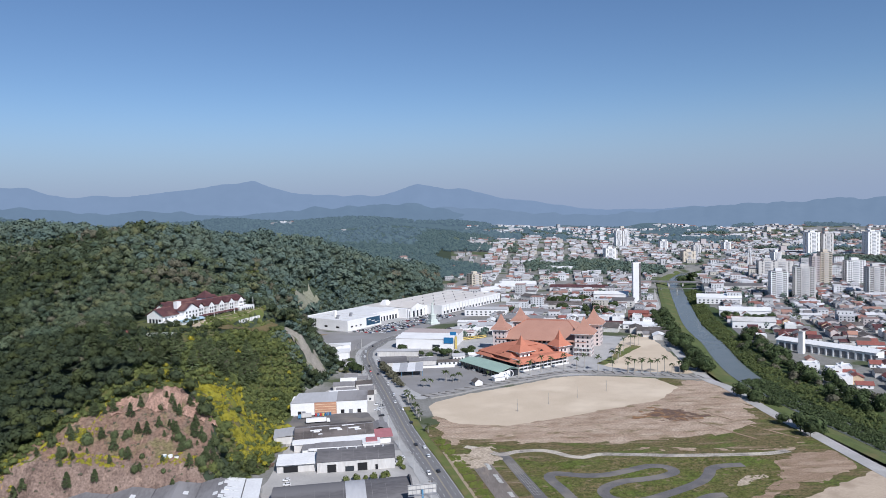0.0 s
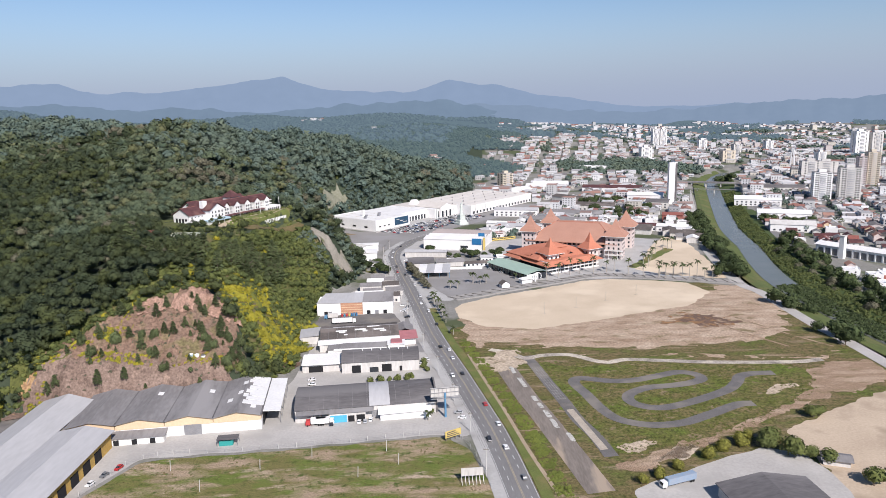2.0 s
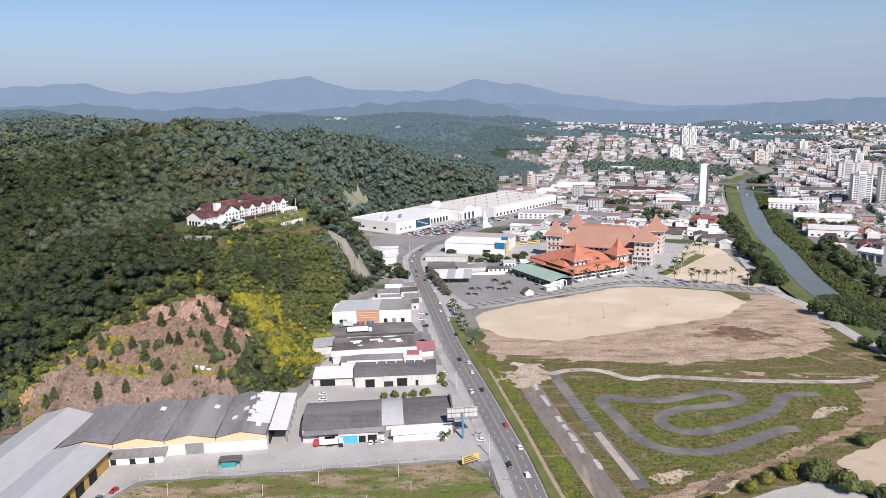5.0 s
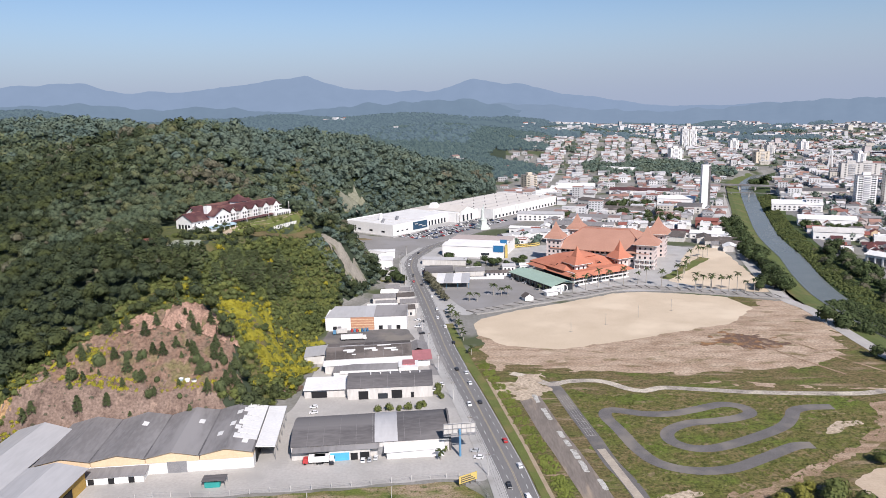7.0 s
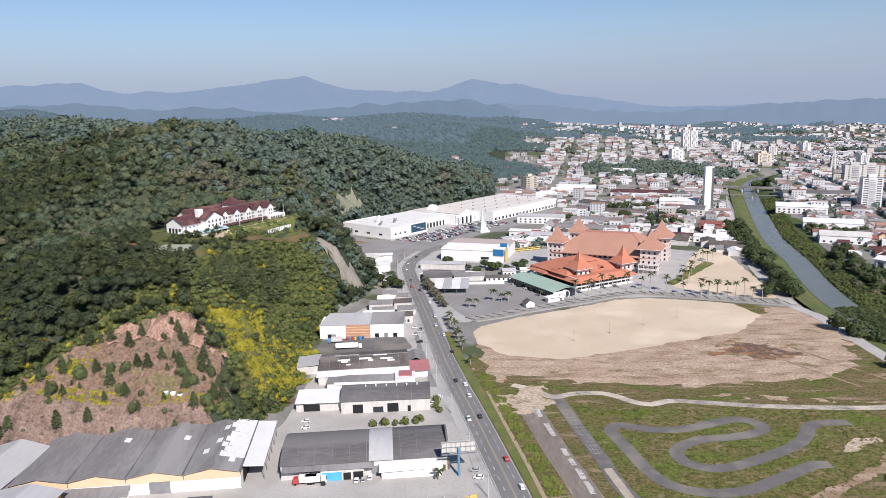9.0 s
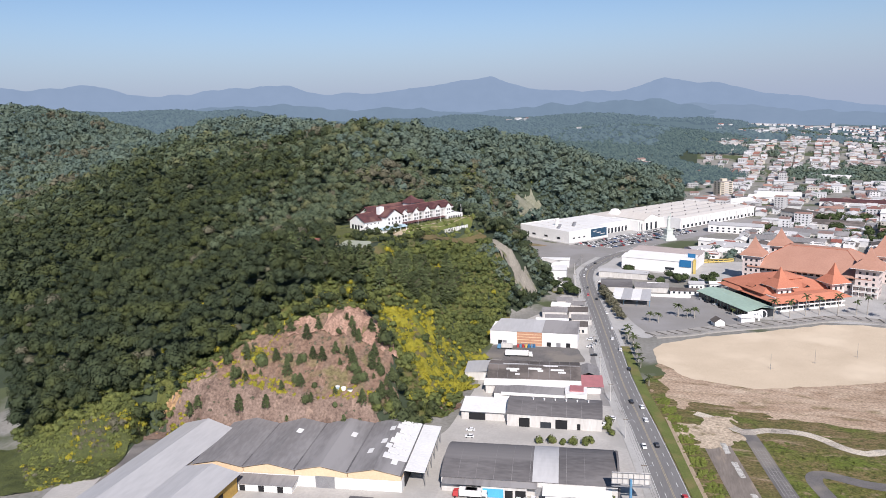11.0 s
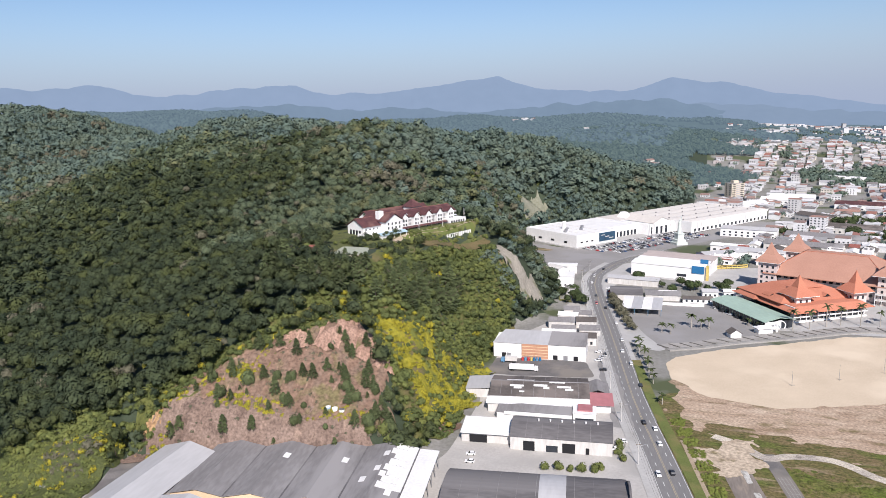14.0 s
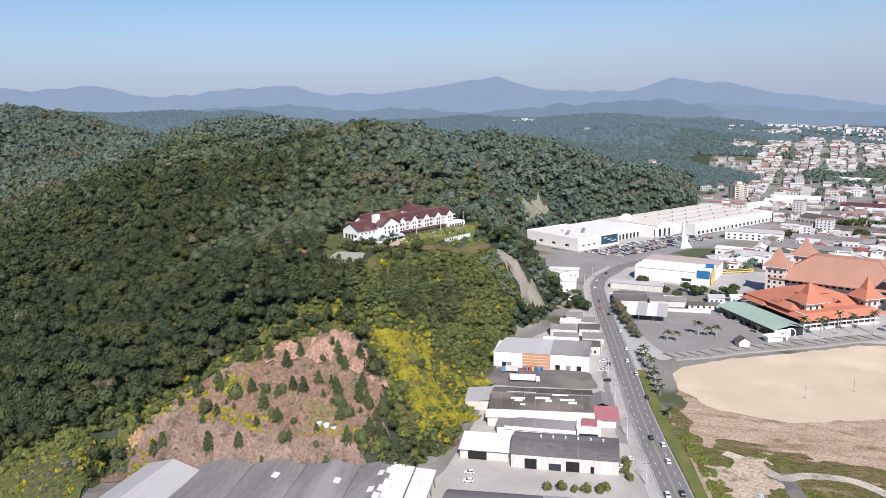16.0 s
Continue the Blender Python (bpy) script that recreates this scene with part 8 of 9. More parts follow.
for k in range(3):
    part("text_bar", Build().box(-3.4, 3.2 - k, -0.16, -0.11, 2.1 + 0.85 * k, 2.55 + 0.85 * k), FIBRE_BROWN, board_)
for x in (-3.6, -1.2, 1.2, 3.6):
    part("post", Build().box(x - 0.12, x + 0.12, 0.12, 0.36, 0, 4.8), BARK, w)
w = thing("billboard", 8.5, 272.5, 0, 5, "timber-framed billboard seen from behind", "billboard")
part("panel", Build().box(-4.5, 4.5, 0.1, 0.3, 2.6, 6.0), WHITE_DULL, w, "weathered pale panel")
for k in range(7):
    part("post", Build().box(-4.4 + 1.45 * k, -4.2 + 1.45 * k, -0.1, 0.1, 0, 6.0), WHITE_DULL, w)
    part("brace", Build().rod((-4.3 + 1.45 * k, 0, 3.4), (-4.3 + 1.45 * k, -2.6, 0), 0.1, 5), WHITE_DULL, w)
w = thing("fence", 0, 0, 0, 0, "post-and-wire fence along the lot's edge", "fence")
edge = curve([(-147, 268), (-134, 298.5), (-92, 303), (-45, 309), (-2, 314.8), (9, 300), (16, 268)], 7)
for p in edge:
    part("post", Build().box(p[0] - 0.09, p[0] + 0.09, p[1] - 0.09, p[1] + 0.09, 0, 2.3), WHITE_DULL, w)
for p, q in zip(edge, edge[1:]):
    for z in (0.7, 1.4, 2.1):
        part("wire", Build().rod((p[0], p[1], z), (q[0], q[1], z), 0.03, 3), STEEL, w)
for x, y in ((-118, 287), (-100, 270), (-80, 286), (-60, 296), (-38, 278), (-22, 288), (-28, 300)):
    w = thing("lot_pole", x, y, 0.1, 0, "leaning timber pole in the empty lot", "pole", "lot poles")
    part("pole", Build().rod((0, 0, 0), (0.25, 0.1, 5.0), 0.13), WHITE_DULL, w)
w = thing("work_shelter", -104, 308.5, 0, 6, "small open shelter with a teal container beneath", "shelter")
part("container", Build().box(0, 6, 0, 2.4, 0, 2.2), TEAL, w, "teal steel container")
part("roof", Build().box(-1, 8.4, -0.6, 4.4, 3.2, 3.4), FIBRE_DARK, w)
for x, y in ((-0.8, -0.4), (8.2, -0.4), (8.2, 4.2), (-0.8, 4.2)):
    part("post", Build().cyl(x, y, 0.1, 0.1, 0, 3.2, 6), STEEL, w)
for k in range(3):
    x, y = -136.5 + 3.1 * k, 371.5 + 0.3 * k
    w = thing("water_tank", x, y, float(height(x, y)), 0, "pale blue plastic water tank on the slope", "tank", "slope tanks")
    tank_ = part("body", Build().cyl(0, 0, 1.1, 1.3, 0, 2.0, 14), mat("tank_plastic", (0.4, 0.52, 0.62), rough=0.5) if k == 0 else WHITE, w)
    part("lid", Build().cyl(0, 0, 1.35, 0.5, 2.0, 2.4, 14), WHITE if k < 2 else FIBRE_DARK, tank_)
w = thing("storage_building", 119, 247.7, 0, 5, "dark-roofed building beside the pale yard", "building")
part("wall", Build().gable_wall(-17, 17, -11, 11, 0, 5, 8, "y"), WHITE_DULL, w)
part("roof", Build().gable(-18, 18, -12, 12, 5, 8.2, "y", 0.25), FIBRE_DARK, w)
w = thing("shelter", 158, 280, 0, -20, "low grey-roofed shelter among trees", "shelter")
part("wall", Build().box(-5, 5, -3, 3, 0, 2.6), WHITE_DULL, w)
part("roof", Build().gable(-6, 6, -4, 4, 2.6, 3.8, "x", 0.2), FIBRE, w)
drape("pale_yard", [(70, 262), (78, 268), (112, 284), (136, 296), (150, 288), (152, 268), (150, 235), (70, 235)], 0.14, CONCRETE, "pale gravel yard", 2.0, 1.2, 44, category="yard")
drape("earth_bank", [(68, 280), (98, 299), (119, 308), (140, 321), (164, 338), (186, 356), (198, 380), (213, 392), (240, 396), (240, 372), (212, 353), (194, 349), (175, 336), (152, 322), (131, 309), (106, 294), (80, 277)], 0.12, TAN_BANK, "bare earth vehicle track along the field's edge", 1.0, 2.5, 45)
drape("bare_ring", [(161, 349), (164, 357), (172, 363), (182, 363), (183, 360), (173, 358), (167, 350)], 0.13, SANDY_PATCH, "curved bare sandy patch by the kart track", 0.6, 0.8, 85)
for k, line_ in enumerate(([(232, 418), (212, 452), (196, 486)], [(206, 420), (190, 448), (180, 470)])):
    strip("wheel_rut", line_, 1.8, 0.17, TAN_BANK, "pale wheel rut across the field", "path")
for x, y, L, D, h, top, roofm, label in ((2, 664, 13, 9, 4.5, 6.2, WHITE_ROOF, "small white house with a sheet roof behind the car park"), (19, 656, 22, 8, 3.2, 4.8, FIBRE_BROWN, "low shop with a brown roof behind the car park"), (34, 676, 12, 9, 4.2, 6.0, GREY_ROOF, "small house with a grey-blue roof among trees"), (50, 680, 9, 8, 4, 5.6, WHITE_ROOF, "small white house beside the event hall"), (-80, 688, 14, 20, 9, 9.5, WHITE_ROOF, "white two-storey office beside the road"), (-95, 738, 26, 12, 7, 7.6, WHITE_ROOF, "low white showroom beside the road"), (-70, 664, 8, 10, 5, 6.5, FIBRE, "small roadside house with a grey roof")):
    w = thing("house", x, y, 0, 4, label, "house", "buildings round the car park")
    part("wall", Build().gable_wall(0.3, L - 0.3, 0.3, D - 0.3, 0, h, top - 0.1, "x"), WHITE, w)
    part("roof", Build().gable(-0.3, L + 0.3, -0.3, D + 0.3, h, top, "x", 0.18), roofm, w)
    row_windows(w, 1, L - 1, max(2, int(L / 4)), 1.0, 2.6, 0.26, 1.5)
w = thing("wall", 0, 0, 0, 0, "low white wall behind the car park", "wall")
part("panel", Build().box(-4, 34, 647.6, 648, 0, 2.2), WHITE, w)
drape("plot_lawn", [(-150, 846), (-112, 838), (-104, 846), (-140, 866)], 0.12, GRASS_DRY, "strip of grass before the shopping centre", 2.0, 1.0, 52)
drape("hill_verge", [(-62, 640), (-70, 676), (-96, 706), (-112, 716), (-120, 700), (-96, 676), (-78, 650)], 0.12, GRASS, "grassy strip at the hill's foot", 2.0, 1.0, 53)
# statue on a stepped plinth in the shopping centre's car park: one plain mesh
b = Build()
for half, z0, z1 in ((6.5, 0, 2.5), (5.0, 2.5, 5.5), (3.6, 5.5, 11.5), (4.0, 11.5, 12.4)):
    b.box(-half, half, -half, half, z0, z1)
for r0, r1, z0, z1 in ((2.2, 1.9, 12.4, 17), (1.9, 1.5, 17, 21), (1.5, 1.7, 21, 23.6), (1.7, 0.7, 23.6, 24.8), (0.75, 0.8, 24.8, 26.4), (1.1, 0.4, 26.4, 27.0)):
    b.cyl(0, 0, r0, r1, z0, z1, 12)
b.rod((1.2, 0, 23.6), (2.0, 0.2, 28.6), 0.45, 8)
b.cyl(2.05, 0.2, 0.3, 0.7, 28.6, 30.0, 8)
place("statue", b, mat("pale_greenish_stone", (0.6, 0.64, 0.6), (0.5, 0.54, 0.5), scale=0.4, fine=2.0), "pale greenish statue on a stepped white plinth", "statue", "thing").matrix_basis = pose(22, 898, 0.08, 0, 0, 30)

# ---- town ----
FORBID = [[(-165, 790), (-60, 700), (60, 700), (66, 730), (48, 800), (150, 1060), (120, 1100), (20, 1110), (-170, 870)],
          [(-60, 560), (90, 560), (250, 560), (262, 700), (250, 790), (205, 800), (40, 800), (-60, 700)],
          [(0, 200), (262, 200), (262, 590), (0, 590)]]
ROAD_LINE = curve(ROAD, 10)


def buildable(x, y):
    d1 = np.interp(y, *zip(*FOOT_X)) - x
    ok = (d1 < -10) | (np.hypot(x, y) > 2200)
    ok &= (np.hypot(x - 385, y - 650) > 52) & (np.abs(x - river_x(y)) > 48) | (y > 1500)
    for poly in FORBID:
        ok &= ~inside(x, y, poly)
    near = np.min(np.hypot(x[:, None] - ROAD_LINE[None, :, 0], y[:, None] - ROAD_LINE[None, :, 1]), 1) if len(x) else 0
    return ok & (near > 15)


def house_kind(k, L, D, h, pitch, roofm, wallm, label, flat=False):
    w = thing("house", 0, 0, 0, 0, label, "house", "town houses")
    if flat:
        part("wall", Build().box(-L / 2, L / 2, -D / 2, D / 2, -1.5, h), wallm, w)
        b = Build()
        for a in ((-L / 2, L / 2, -D / 2, -D / 2 + 0.3), (-L / 2, L / 2, D / 2 - 0.3, D / 2), (-L / 2, -L / 2 + 0.3, -D / 2 + 0.3, D / 2 - 0.3), (L / 2 - 0.3, L / 2, -D / 2 + 0.3, D / 2 - 0.3)):
            b.box(*a, h, h + 0.8)
        part("parapet", b, wallm, w)
        part("roof", Build().box(-L / 2 + 0.31, L / 2 - 0.31, -D / 2 + 0.31, D / 2 - 0.31, h, h + 0.2), roofm, w, "flat roof")
        part("roof_tank", Build().box(L / 4, L / 4 + 2, 0, 2, h + 0.2, h + 2.4), wallm, w)
    else:
        part("wall", Build().gable_wall(-L / 2, L / 2, -D / 2, D / 2, -1.5, h, h + pitch - 0.1, "x"), wallm, w)
        part("roof", Build().gable(-L / 2 - 0.7, L / 2 + 0.7, -D / 2 - 0.8, D / 2 + 0.8, h - 0.25, h + pitch, "x", 0.22), roofm, w)
    n = 2
    for s in range(max(1, int(h / 3))):
        row_windows(w, -L / 2 + 0.5, L / 2 - 0.5, n, 0.9 + 3 * s, 2.2 + 3 * s, -D / 2 - 0.04, 1.4)
    return w


KINDS = [house_kind(0, 13, 9, 3.2, 2.4, RED_ROOF, WHITE, "small white house with a red tile roof"),
         house_kind(1, 11, 10, 6.0, 2.4, RED_ROOF, CREAM, "two-storey cream house with a red tile roof"),
         house_kind(2, 16, 10, 3.4, 2.2, FIBRE, WHITE_DULL, "low house with a grey sheet roof"),
         house_kind(3, 14, 12, 6.2, 0, WHITE_ROOF, WHITE, "two-storey white building with a flat roof", True),
         house_kind(4, 20, 13, 5, 2.0, WHITE_ROOF, WHITE_DULL, "pale workshop with a white sheet roof"),
         house_kind(5, 12, 9, 6.0, 2.6, TILE_PALE, PINKISH, "pink two-storey house with a faded tile roof"),
         house_kind(6, 15, 11, 9.2, 0, FIBRE, WHITE, "three-storey white block with a flat roof", True),
         house_kind(7, 22, 14, 5.5, 2.2, FIBRE_BROWN, WHITE_DULL, "workshop with a brown weathered roof"),
         house_kind(8, 13, 10, 3.4, 2.5, TILE_MAROON, WHITE_DULL, "small house with a dark maroon roof")]


def lots(x0, x1, y0, y1, step, turn, seed, keep):
    r = np.random.RandomState(seed)
    n = int(max(x1 - x0, y1 - y0) / step) + 2
    a = radians(turn)
    i, j = np.meshgrid(np.arange(-n, n), np.arange(-n, n), indexing="ij")
    street = (i % 4 != 0) & (j % 7 != 0)
    i, j = i[street] * step, j[street] * step
    x = (x0 + x1) / 2 + i * math.cos(a) - j * math.sin(a) + r.uniform(-2, 2, i.shape)
    y = (y0 + y1) / 2 + i * math.sin(a) + j * math.cos(a) + r.uniform(-2, 2, i.shape)
    ok = (x > x0) & (x < x1) & (y > y0) & (y < y1) & (r.uniform(0, 1, x.shape) < keep)
    x, y = x[ok], y[ok]
    az = np.degrees(np.arctan2(x, y))
    ok = (az < 37) & (az > -6)
    x, y = x[ok], y[ok]
    ok = buildable(x, y)
    return x[ok], y[ok]


xa, ya = lots(40, 900, 420, 1250, 12.8, -20, 1, 0.95)
keep_ = (ya > 640) | (xa > 335)
xa, ya = xa[keep_], ya[keep_]
order = np.argsort(np.hypot(xa, ya))
xa, ya = xa[order], ya[order]
TOWERS = [(329, 1030, 11, 13, 60, -8, WHITE, "slender white apartment tower with balconies", 18), (545, 1032, 24, 18, 40, -15, WHITE, "white apartment block with grey balcony bays", 13), (580, 1024, 28, 18, 46, -15, WHITE_DULL, "pale apartment block with balconies", 14),
          (576, 1950, 17, 20, 48, 0, WHITE, "pale twin apartment tower with balconies", 16), (598, 1955, 17, 20, 48, 0, WHITE, "pale twin apartment tower with balconies", 16), (714, 1195, 19, 18, 54, -10, CREAM, "cream apartment tower with small balconies", 17), (690, 1185, 12, 16, 48, -10, PINKISH, "narrow pinkish apartment tower with balconies", 16),
          (752, 1172, 30, 18, 40, -10, WHITE, "broad white apartment block with balconies", 13), (684, 1018, 22, 18, 44, -10, WHITE_DULL, "grey-white apartment tower with balconies", 14), (999, 1726, 30, 24, 58, 0, WHITE, "tall pale apartment slab with balconies", 18), (1036, 1726, 26, 24, 54, 0, WHITE_DULL, "tall pale apartment slab with balconies", 17), (1102, 1650, 30, 24, 60, 0, WHITE, "tall white apartment tower with balconies", 18), (677, 1322, 34, 18, 30, -12, WHITE_DULL, "long pale mid-rise apartment block", 10),
          (720, 1350, 40, 16, 26, -12, WHITE_DULL, "long pale mid-rise apartment block", 8), (112, 1290, 22, 18, 22, 30, CREAM, "cream mid-rise apartment block with balconies", 7), (700, 1940, 22, 18, 24, 0, WHITE, "pale mid-rise block with balconies", 11), (735, 1800, 20, 16, 24, 5, WHITE_DULL, "grey mid-rise block with balconies", 11), (650, 1640, 30, 18, 24, 5, CREAM, "cream mid-rise block with balconies", 8), (820, 1560, 18, 16, 26, 5, WHITE, "white apartment tower with balconies", 12), (860, 1900, 20, 18, 26, 5, WHITE, "white apartment tower with balconies", 13), (480, 1700, 26, 20, 24, 5, WHITE, "white mid-rise block with balconies", 8)]
clear = lambda x, y: all(math.hypot(x - t[0], y - t[1]) > 24 for t in TOWERS)
site = [(x, y) for x, y in zip(xa, ya) if clear(x, y)]
rh = random.Random(8)
seen = set()
for x, y in site[:200]:
    k = rh.choice((0, 0, 8, 2, 2, 8, 1, 5, 7, 3)) if x > river_x(y) else rh.choice((2, 3, 4, 4, 6, 7, 7, 2, 1))
    m = Matrix.Translation((x, y, float(height(x, y)))) @ Euler((0, 0, radians(-20 + 90 * rh.randrange(4) + rh.uniform(-5, 5)))).to_matrix().to_4x4() @ Matrix.Diagonal((rh.uniform(0.7, 0.95), rh.uniform(0.75, 1.0), rh.uniform(0.85, 1.15), 1))
    if k in seen:
        keep_scale = KINDS[k].scale.copy()
        KINDS[k].scale = (1, 1, 1)
        copy_thing(KINDS[k], m)
        KINDS[k].scale = keep_scale
    else:
        KINDS[k].matrix_basis = m
        seen.add(k)

WALLS = varied("town_wall_paints", [(0.581, 0.581, 0.581), (0.493, 0.488, 0.484), (0.528, 0.493, 0.431), (0.634, 0.634, 0.634), (0.422, 0.418, 0.414), (0.502, 0.449, 0.431), (0.581, 0.581, 0.581)])
ROOFS = varied("town_roof_tones", [(0.258, 0.12, 0.0946), (0.361, 0.353, 0.353), (0.568, 0.559, 0.559), (0.172, 0.159, 0.155), (0.258, 0.172, 0.146), (0.473, 0.464, 0.464), (0.258, 0.254, 0.254), (0.327, 0.189, 0.146), (0.516, 0.507, 0.507), (0.284, 0.206, 0.181), (0.413, 0.404, 0.4), (0.585, 0.576, 0.576)])
walls, roofs, panes = Build(), Build(), Build()


def plain_house(x, y, a, L, D, h, pitch, windows):
    c, s, z = math.cos(a), math.sin(a), float(height(x, y))
    P = lambda u, v, q: (x + u * c - v * s, y + u * s + v * c, z + q)
    l, d = L / 2, D / 2
    if pitch:
        walls.solid([P(-l, -d, -2), P(-l, d, -2), P(-l, d, h), P(-l, 0, h + pitch), P(-l, -d, h)], [P(l, -d, -2), P(l, d, -2), P(l, d, h), P(l, 0, h + pitch), P(l, -d, h)])
        e = 0.6
        roofs.solid([P(-l - e, -d - e, h), P(-l - e, 0, h + pitch + 0.3), P(l + e, 0, h + pitch + 0.3), P(l + e, -d - e, h)], [P(-l - e, -d - e, h + 0.25), P(-l - e, 0, h + pitch + 0.55), P(l + e, 0, h + pitch + 0.55), P(l + e, -d - e, h + 0.25)])
        roofs.solid([P(-l - e, 0, h + pitch + 0.3), P(-l - e, d + e, h), P(l + e, d + e, h), P(l + e, 0, h + pitch + 0.3)], [P(-l - e, 0, h + pitch + 0.55), P(-l - e, d + e, h + 0.25), P(l + e, d + e, h + 0.25), P(l + e, 0, h + pitch + 0.55)])
    else:
        ring = lambda q, g=0: [P(-l - g, -d - g, q), P(l + g, -d - g, q), P(l + g, d + g, q), P(-l - g, d + g, q)]
        walls.solid(ring(-2), ring(h))
        roofs.solid(ring(h, 0.2), ring(h + 0.35, 0.2))
    if windows:
        for f in range(int(h / 3)):
            for sgn in (-1, 1):
                for k in range(int(L / 4)):
                    u = -l + 2 + 4 * k
                    panes.face(P(u - 0.8, sgn * (d + 0.04), 1 + 3 * f), P(u + 0.8, sgn * (d + 0.04), 1 + 3 * f), P(u + 0.8, sgn * (d + 0.04), 2.4 + 3 * f), P(u - 0.8, sgn * (d + 0.04), 2.4 + 3 * f))
            for k in range(int(D / 4)):
                v = -d + 2 + 4 * k
                for sgn in (-1, 1):
                    panes.face(P(sgn * (l + 0.04), v - 0.8, 1 + 3 * f), P(sgn * (l + 0.04), v + 0.8, 1 + 3 * f), P(sgn * (l + 0.04), v + 0.8, 2.4 + 3 * f), P(sgn * (l + 0.04), v - 0.8, 2.4 + 3 * f))


def add_plain(x, y, turn, scale=1.0, windows=True):
    kind = rh.random()
    a = radians(turn + 90 * rh.randrange(2) + rh.uniform(-6, 6))
    if kind < 0.035:
        plain_house(x, y, a, rh.uniform(14, 20), rh.uniform(11, 15), rh.uniform(9, 19), 0, windows)
    elif kind < 0.15:
        plain_house(x, y, a, rh.uniform(11, 18) * scale, rh.uniform(9, 14) * scale, rh.uniform(4, 8), 0, windows)
    elif kind < (0.5 if x < river_x(y) and y < 1300 else 0.3):
        plain_house(x, y, a, rh.uniform(18, 28) * scale, rh.uniform(11, 15) * scale, rh.uniform(4.5, 6.5), rh.uniform(1, 2), False)
    else:
        plain_house(x, y, a, rh.uniform(9, 14) * scale, rh.uniform(7.5, 11) * scale, rh.uniform(3, 6), rh.uniform(1.6, 2.6), windows)


for x, y in site[200:]:
    add_plain(x, y, -20, 0.85)
xb, yb = lots(30, 1700, 1250, 2300, 16.5, -12, 2, 0.85)
green = waves(xb, yb, 420, 10) + 0.4 * waves(xb, yb, 130, 12)
for x, y, g in zip(xb, yb, green):
    if clear(x, y) and g < 0.72 and (math.degrees(math.atan2(x, y)) > 5.5 or rh.random() < 0.3) and abs(x - float(river_x(y))) > (42 if y < 1500 else 22):
        add_plain(x, y, -12, 1.1, y < 1700)
xb, yb = lots(40, 2300, 2300, 3700, 30, 8, 3, 0.62)
green = waves(xb, yb, 420, 10) + 0.4 * waves(xb, yb, 130, 12)
for x, y, g in zip(xb, yb, green):
    az = math.degrees(math.atan2(x, y))
    if g < 0.4 and math.hypot(x, y) < 3650 and (az > 9 or g < -0.5 + az * 0.1):
        add_plain(x, y, 8, 1.4, False)
# scattered white houses on the wooded hills beyond
for cx, cy, n, spread in ((-580, 3269, 10, 48), (196, 3600, 5, 34), (-228, 2552, 3, 16), (366, 2542, 7, 40), (300, 2350, 6, 60), (60, 2100, 5, 60), (-10, 1560, 3, 16), (-300, 3000, 2, 12)):
    for k in range(n):
        plain_house(cx + rh.uniform(-spread, spread), cy + rh.uniform(-8, 8), rh.uniform(0, 3), rh.uniform(12, 22), rh.uniform(9, 14), rh.uniform(5, 12), rh.choice((0, 2.2)), False)
place("distant_walls", walls, WALLS, "crowded pale walls of the town", "houses", "stuff")
place("distant_roofs", roofs, ROOFS, "crowded red, grey and white roofs of the town", "houses", "stuff")
place("distant_windows", panes, GLASS, "dark windows of the town's buildings", "windows", "stuff")

PALE_CREAM = mat("pale_cream_render", (0.62, 0.55, 0.44), (0.54, 0.47, 0.37), scale=0.1, fine=0.9)
BAND = mat("grey_balcony_band", (0.45, 0.45, 0.46), (0.38, 0.38, 0.39))
for x, y, L, D, h, rz, m, label, floors in TOWERS:
    z = float(height(x, y))
    w = thing("apartment_tower", x, y, z, rz, label, "apartment building", "town towers")
    m = PALE_CREAM if m is CREAM else m
    part("wall", Build().box(-L / 2, L / 2, -D / 2, D / 2, -2, h), m, w)
    part("roof", Build().box(-L / 2 + 0.4, L / 2 - 0.4, -D / 2 + 0.4, D / 2 - 0.4, h, h + 0.3), FIBRE, w, "flat roof")
    part("lift_house", Build().box(-L / 5, L / 5, -D / 5, D / 5, h + 0.3, h + 4.2), m, w)
    fh = h / floors
    pane = Build().box(-1.3, 1.3, -0.06, 0.06, 0.9, fh * 0.78).mesh("window")
    side = Build().box(-0.06, 0.06, -1.3, 1.3, 0.9, fh * 0.78).mesh("window")
    deck = Build().box(-L * 0.16, L * 0.16, -1.1, 0.1, 0, 1.1).mesh("balcony")
    for f in range(floors):
        for u in () if L == 11 else ((-0.38, -0.26, 0.26, 0.38) if y < 1300 else (-0.3, 0.3)):
            part("window", pane, GLASS, w).location = (u * L, -D / 2, f * fh)
        for v in ((-0.25, 0.25) if y < 1300 else (0.0,)):
            part("window", side, GLASS, w).location = (L / 2 if L == 11 else -L / 2, v * D, f * fh)
        if L != 11:
            part("balcony", deck, BAND, w).location = (0, -D / 2, f * fh + 0.2)
    if L == 11:
        part("glazed_strip", Build().box(L / 2 - 2.6, L / 2 + 0.12, -D / 2 - 0.12, -D / 2 + 0.6, 2, h - 1.5), FIBRE_DARK, w, "dark glazed corner strip")
        part("crown_frame", Build().box(-L / 2, L / 2, -D / 2, D / 2, h + 4.3, h + 4.9), FIBRE_DARK, w, "dark roof canopy")
w = thing("bridge", 470, 1245, 0, -28, "low concrete road bridge over the river", "bridge")
deck_ = part("deck", Build().box(-70, 70, -6, 6, 3.2, 4.4), FIBRE, w)
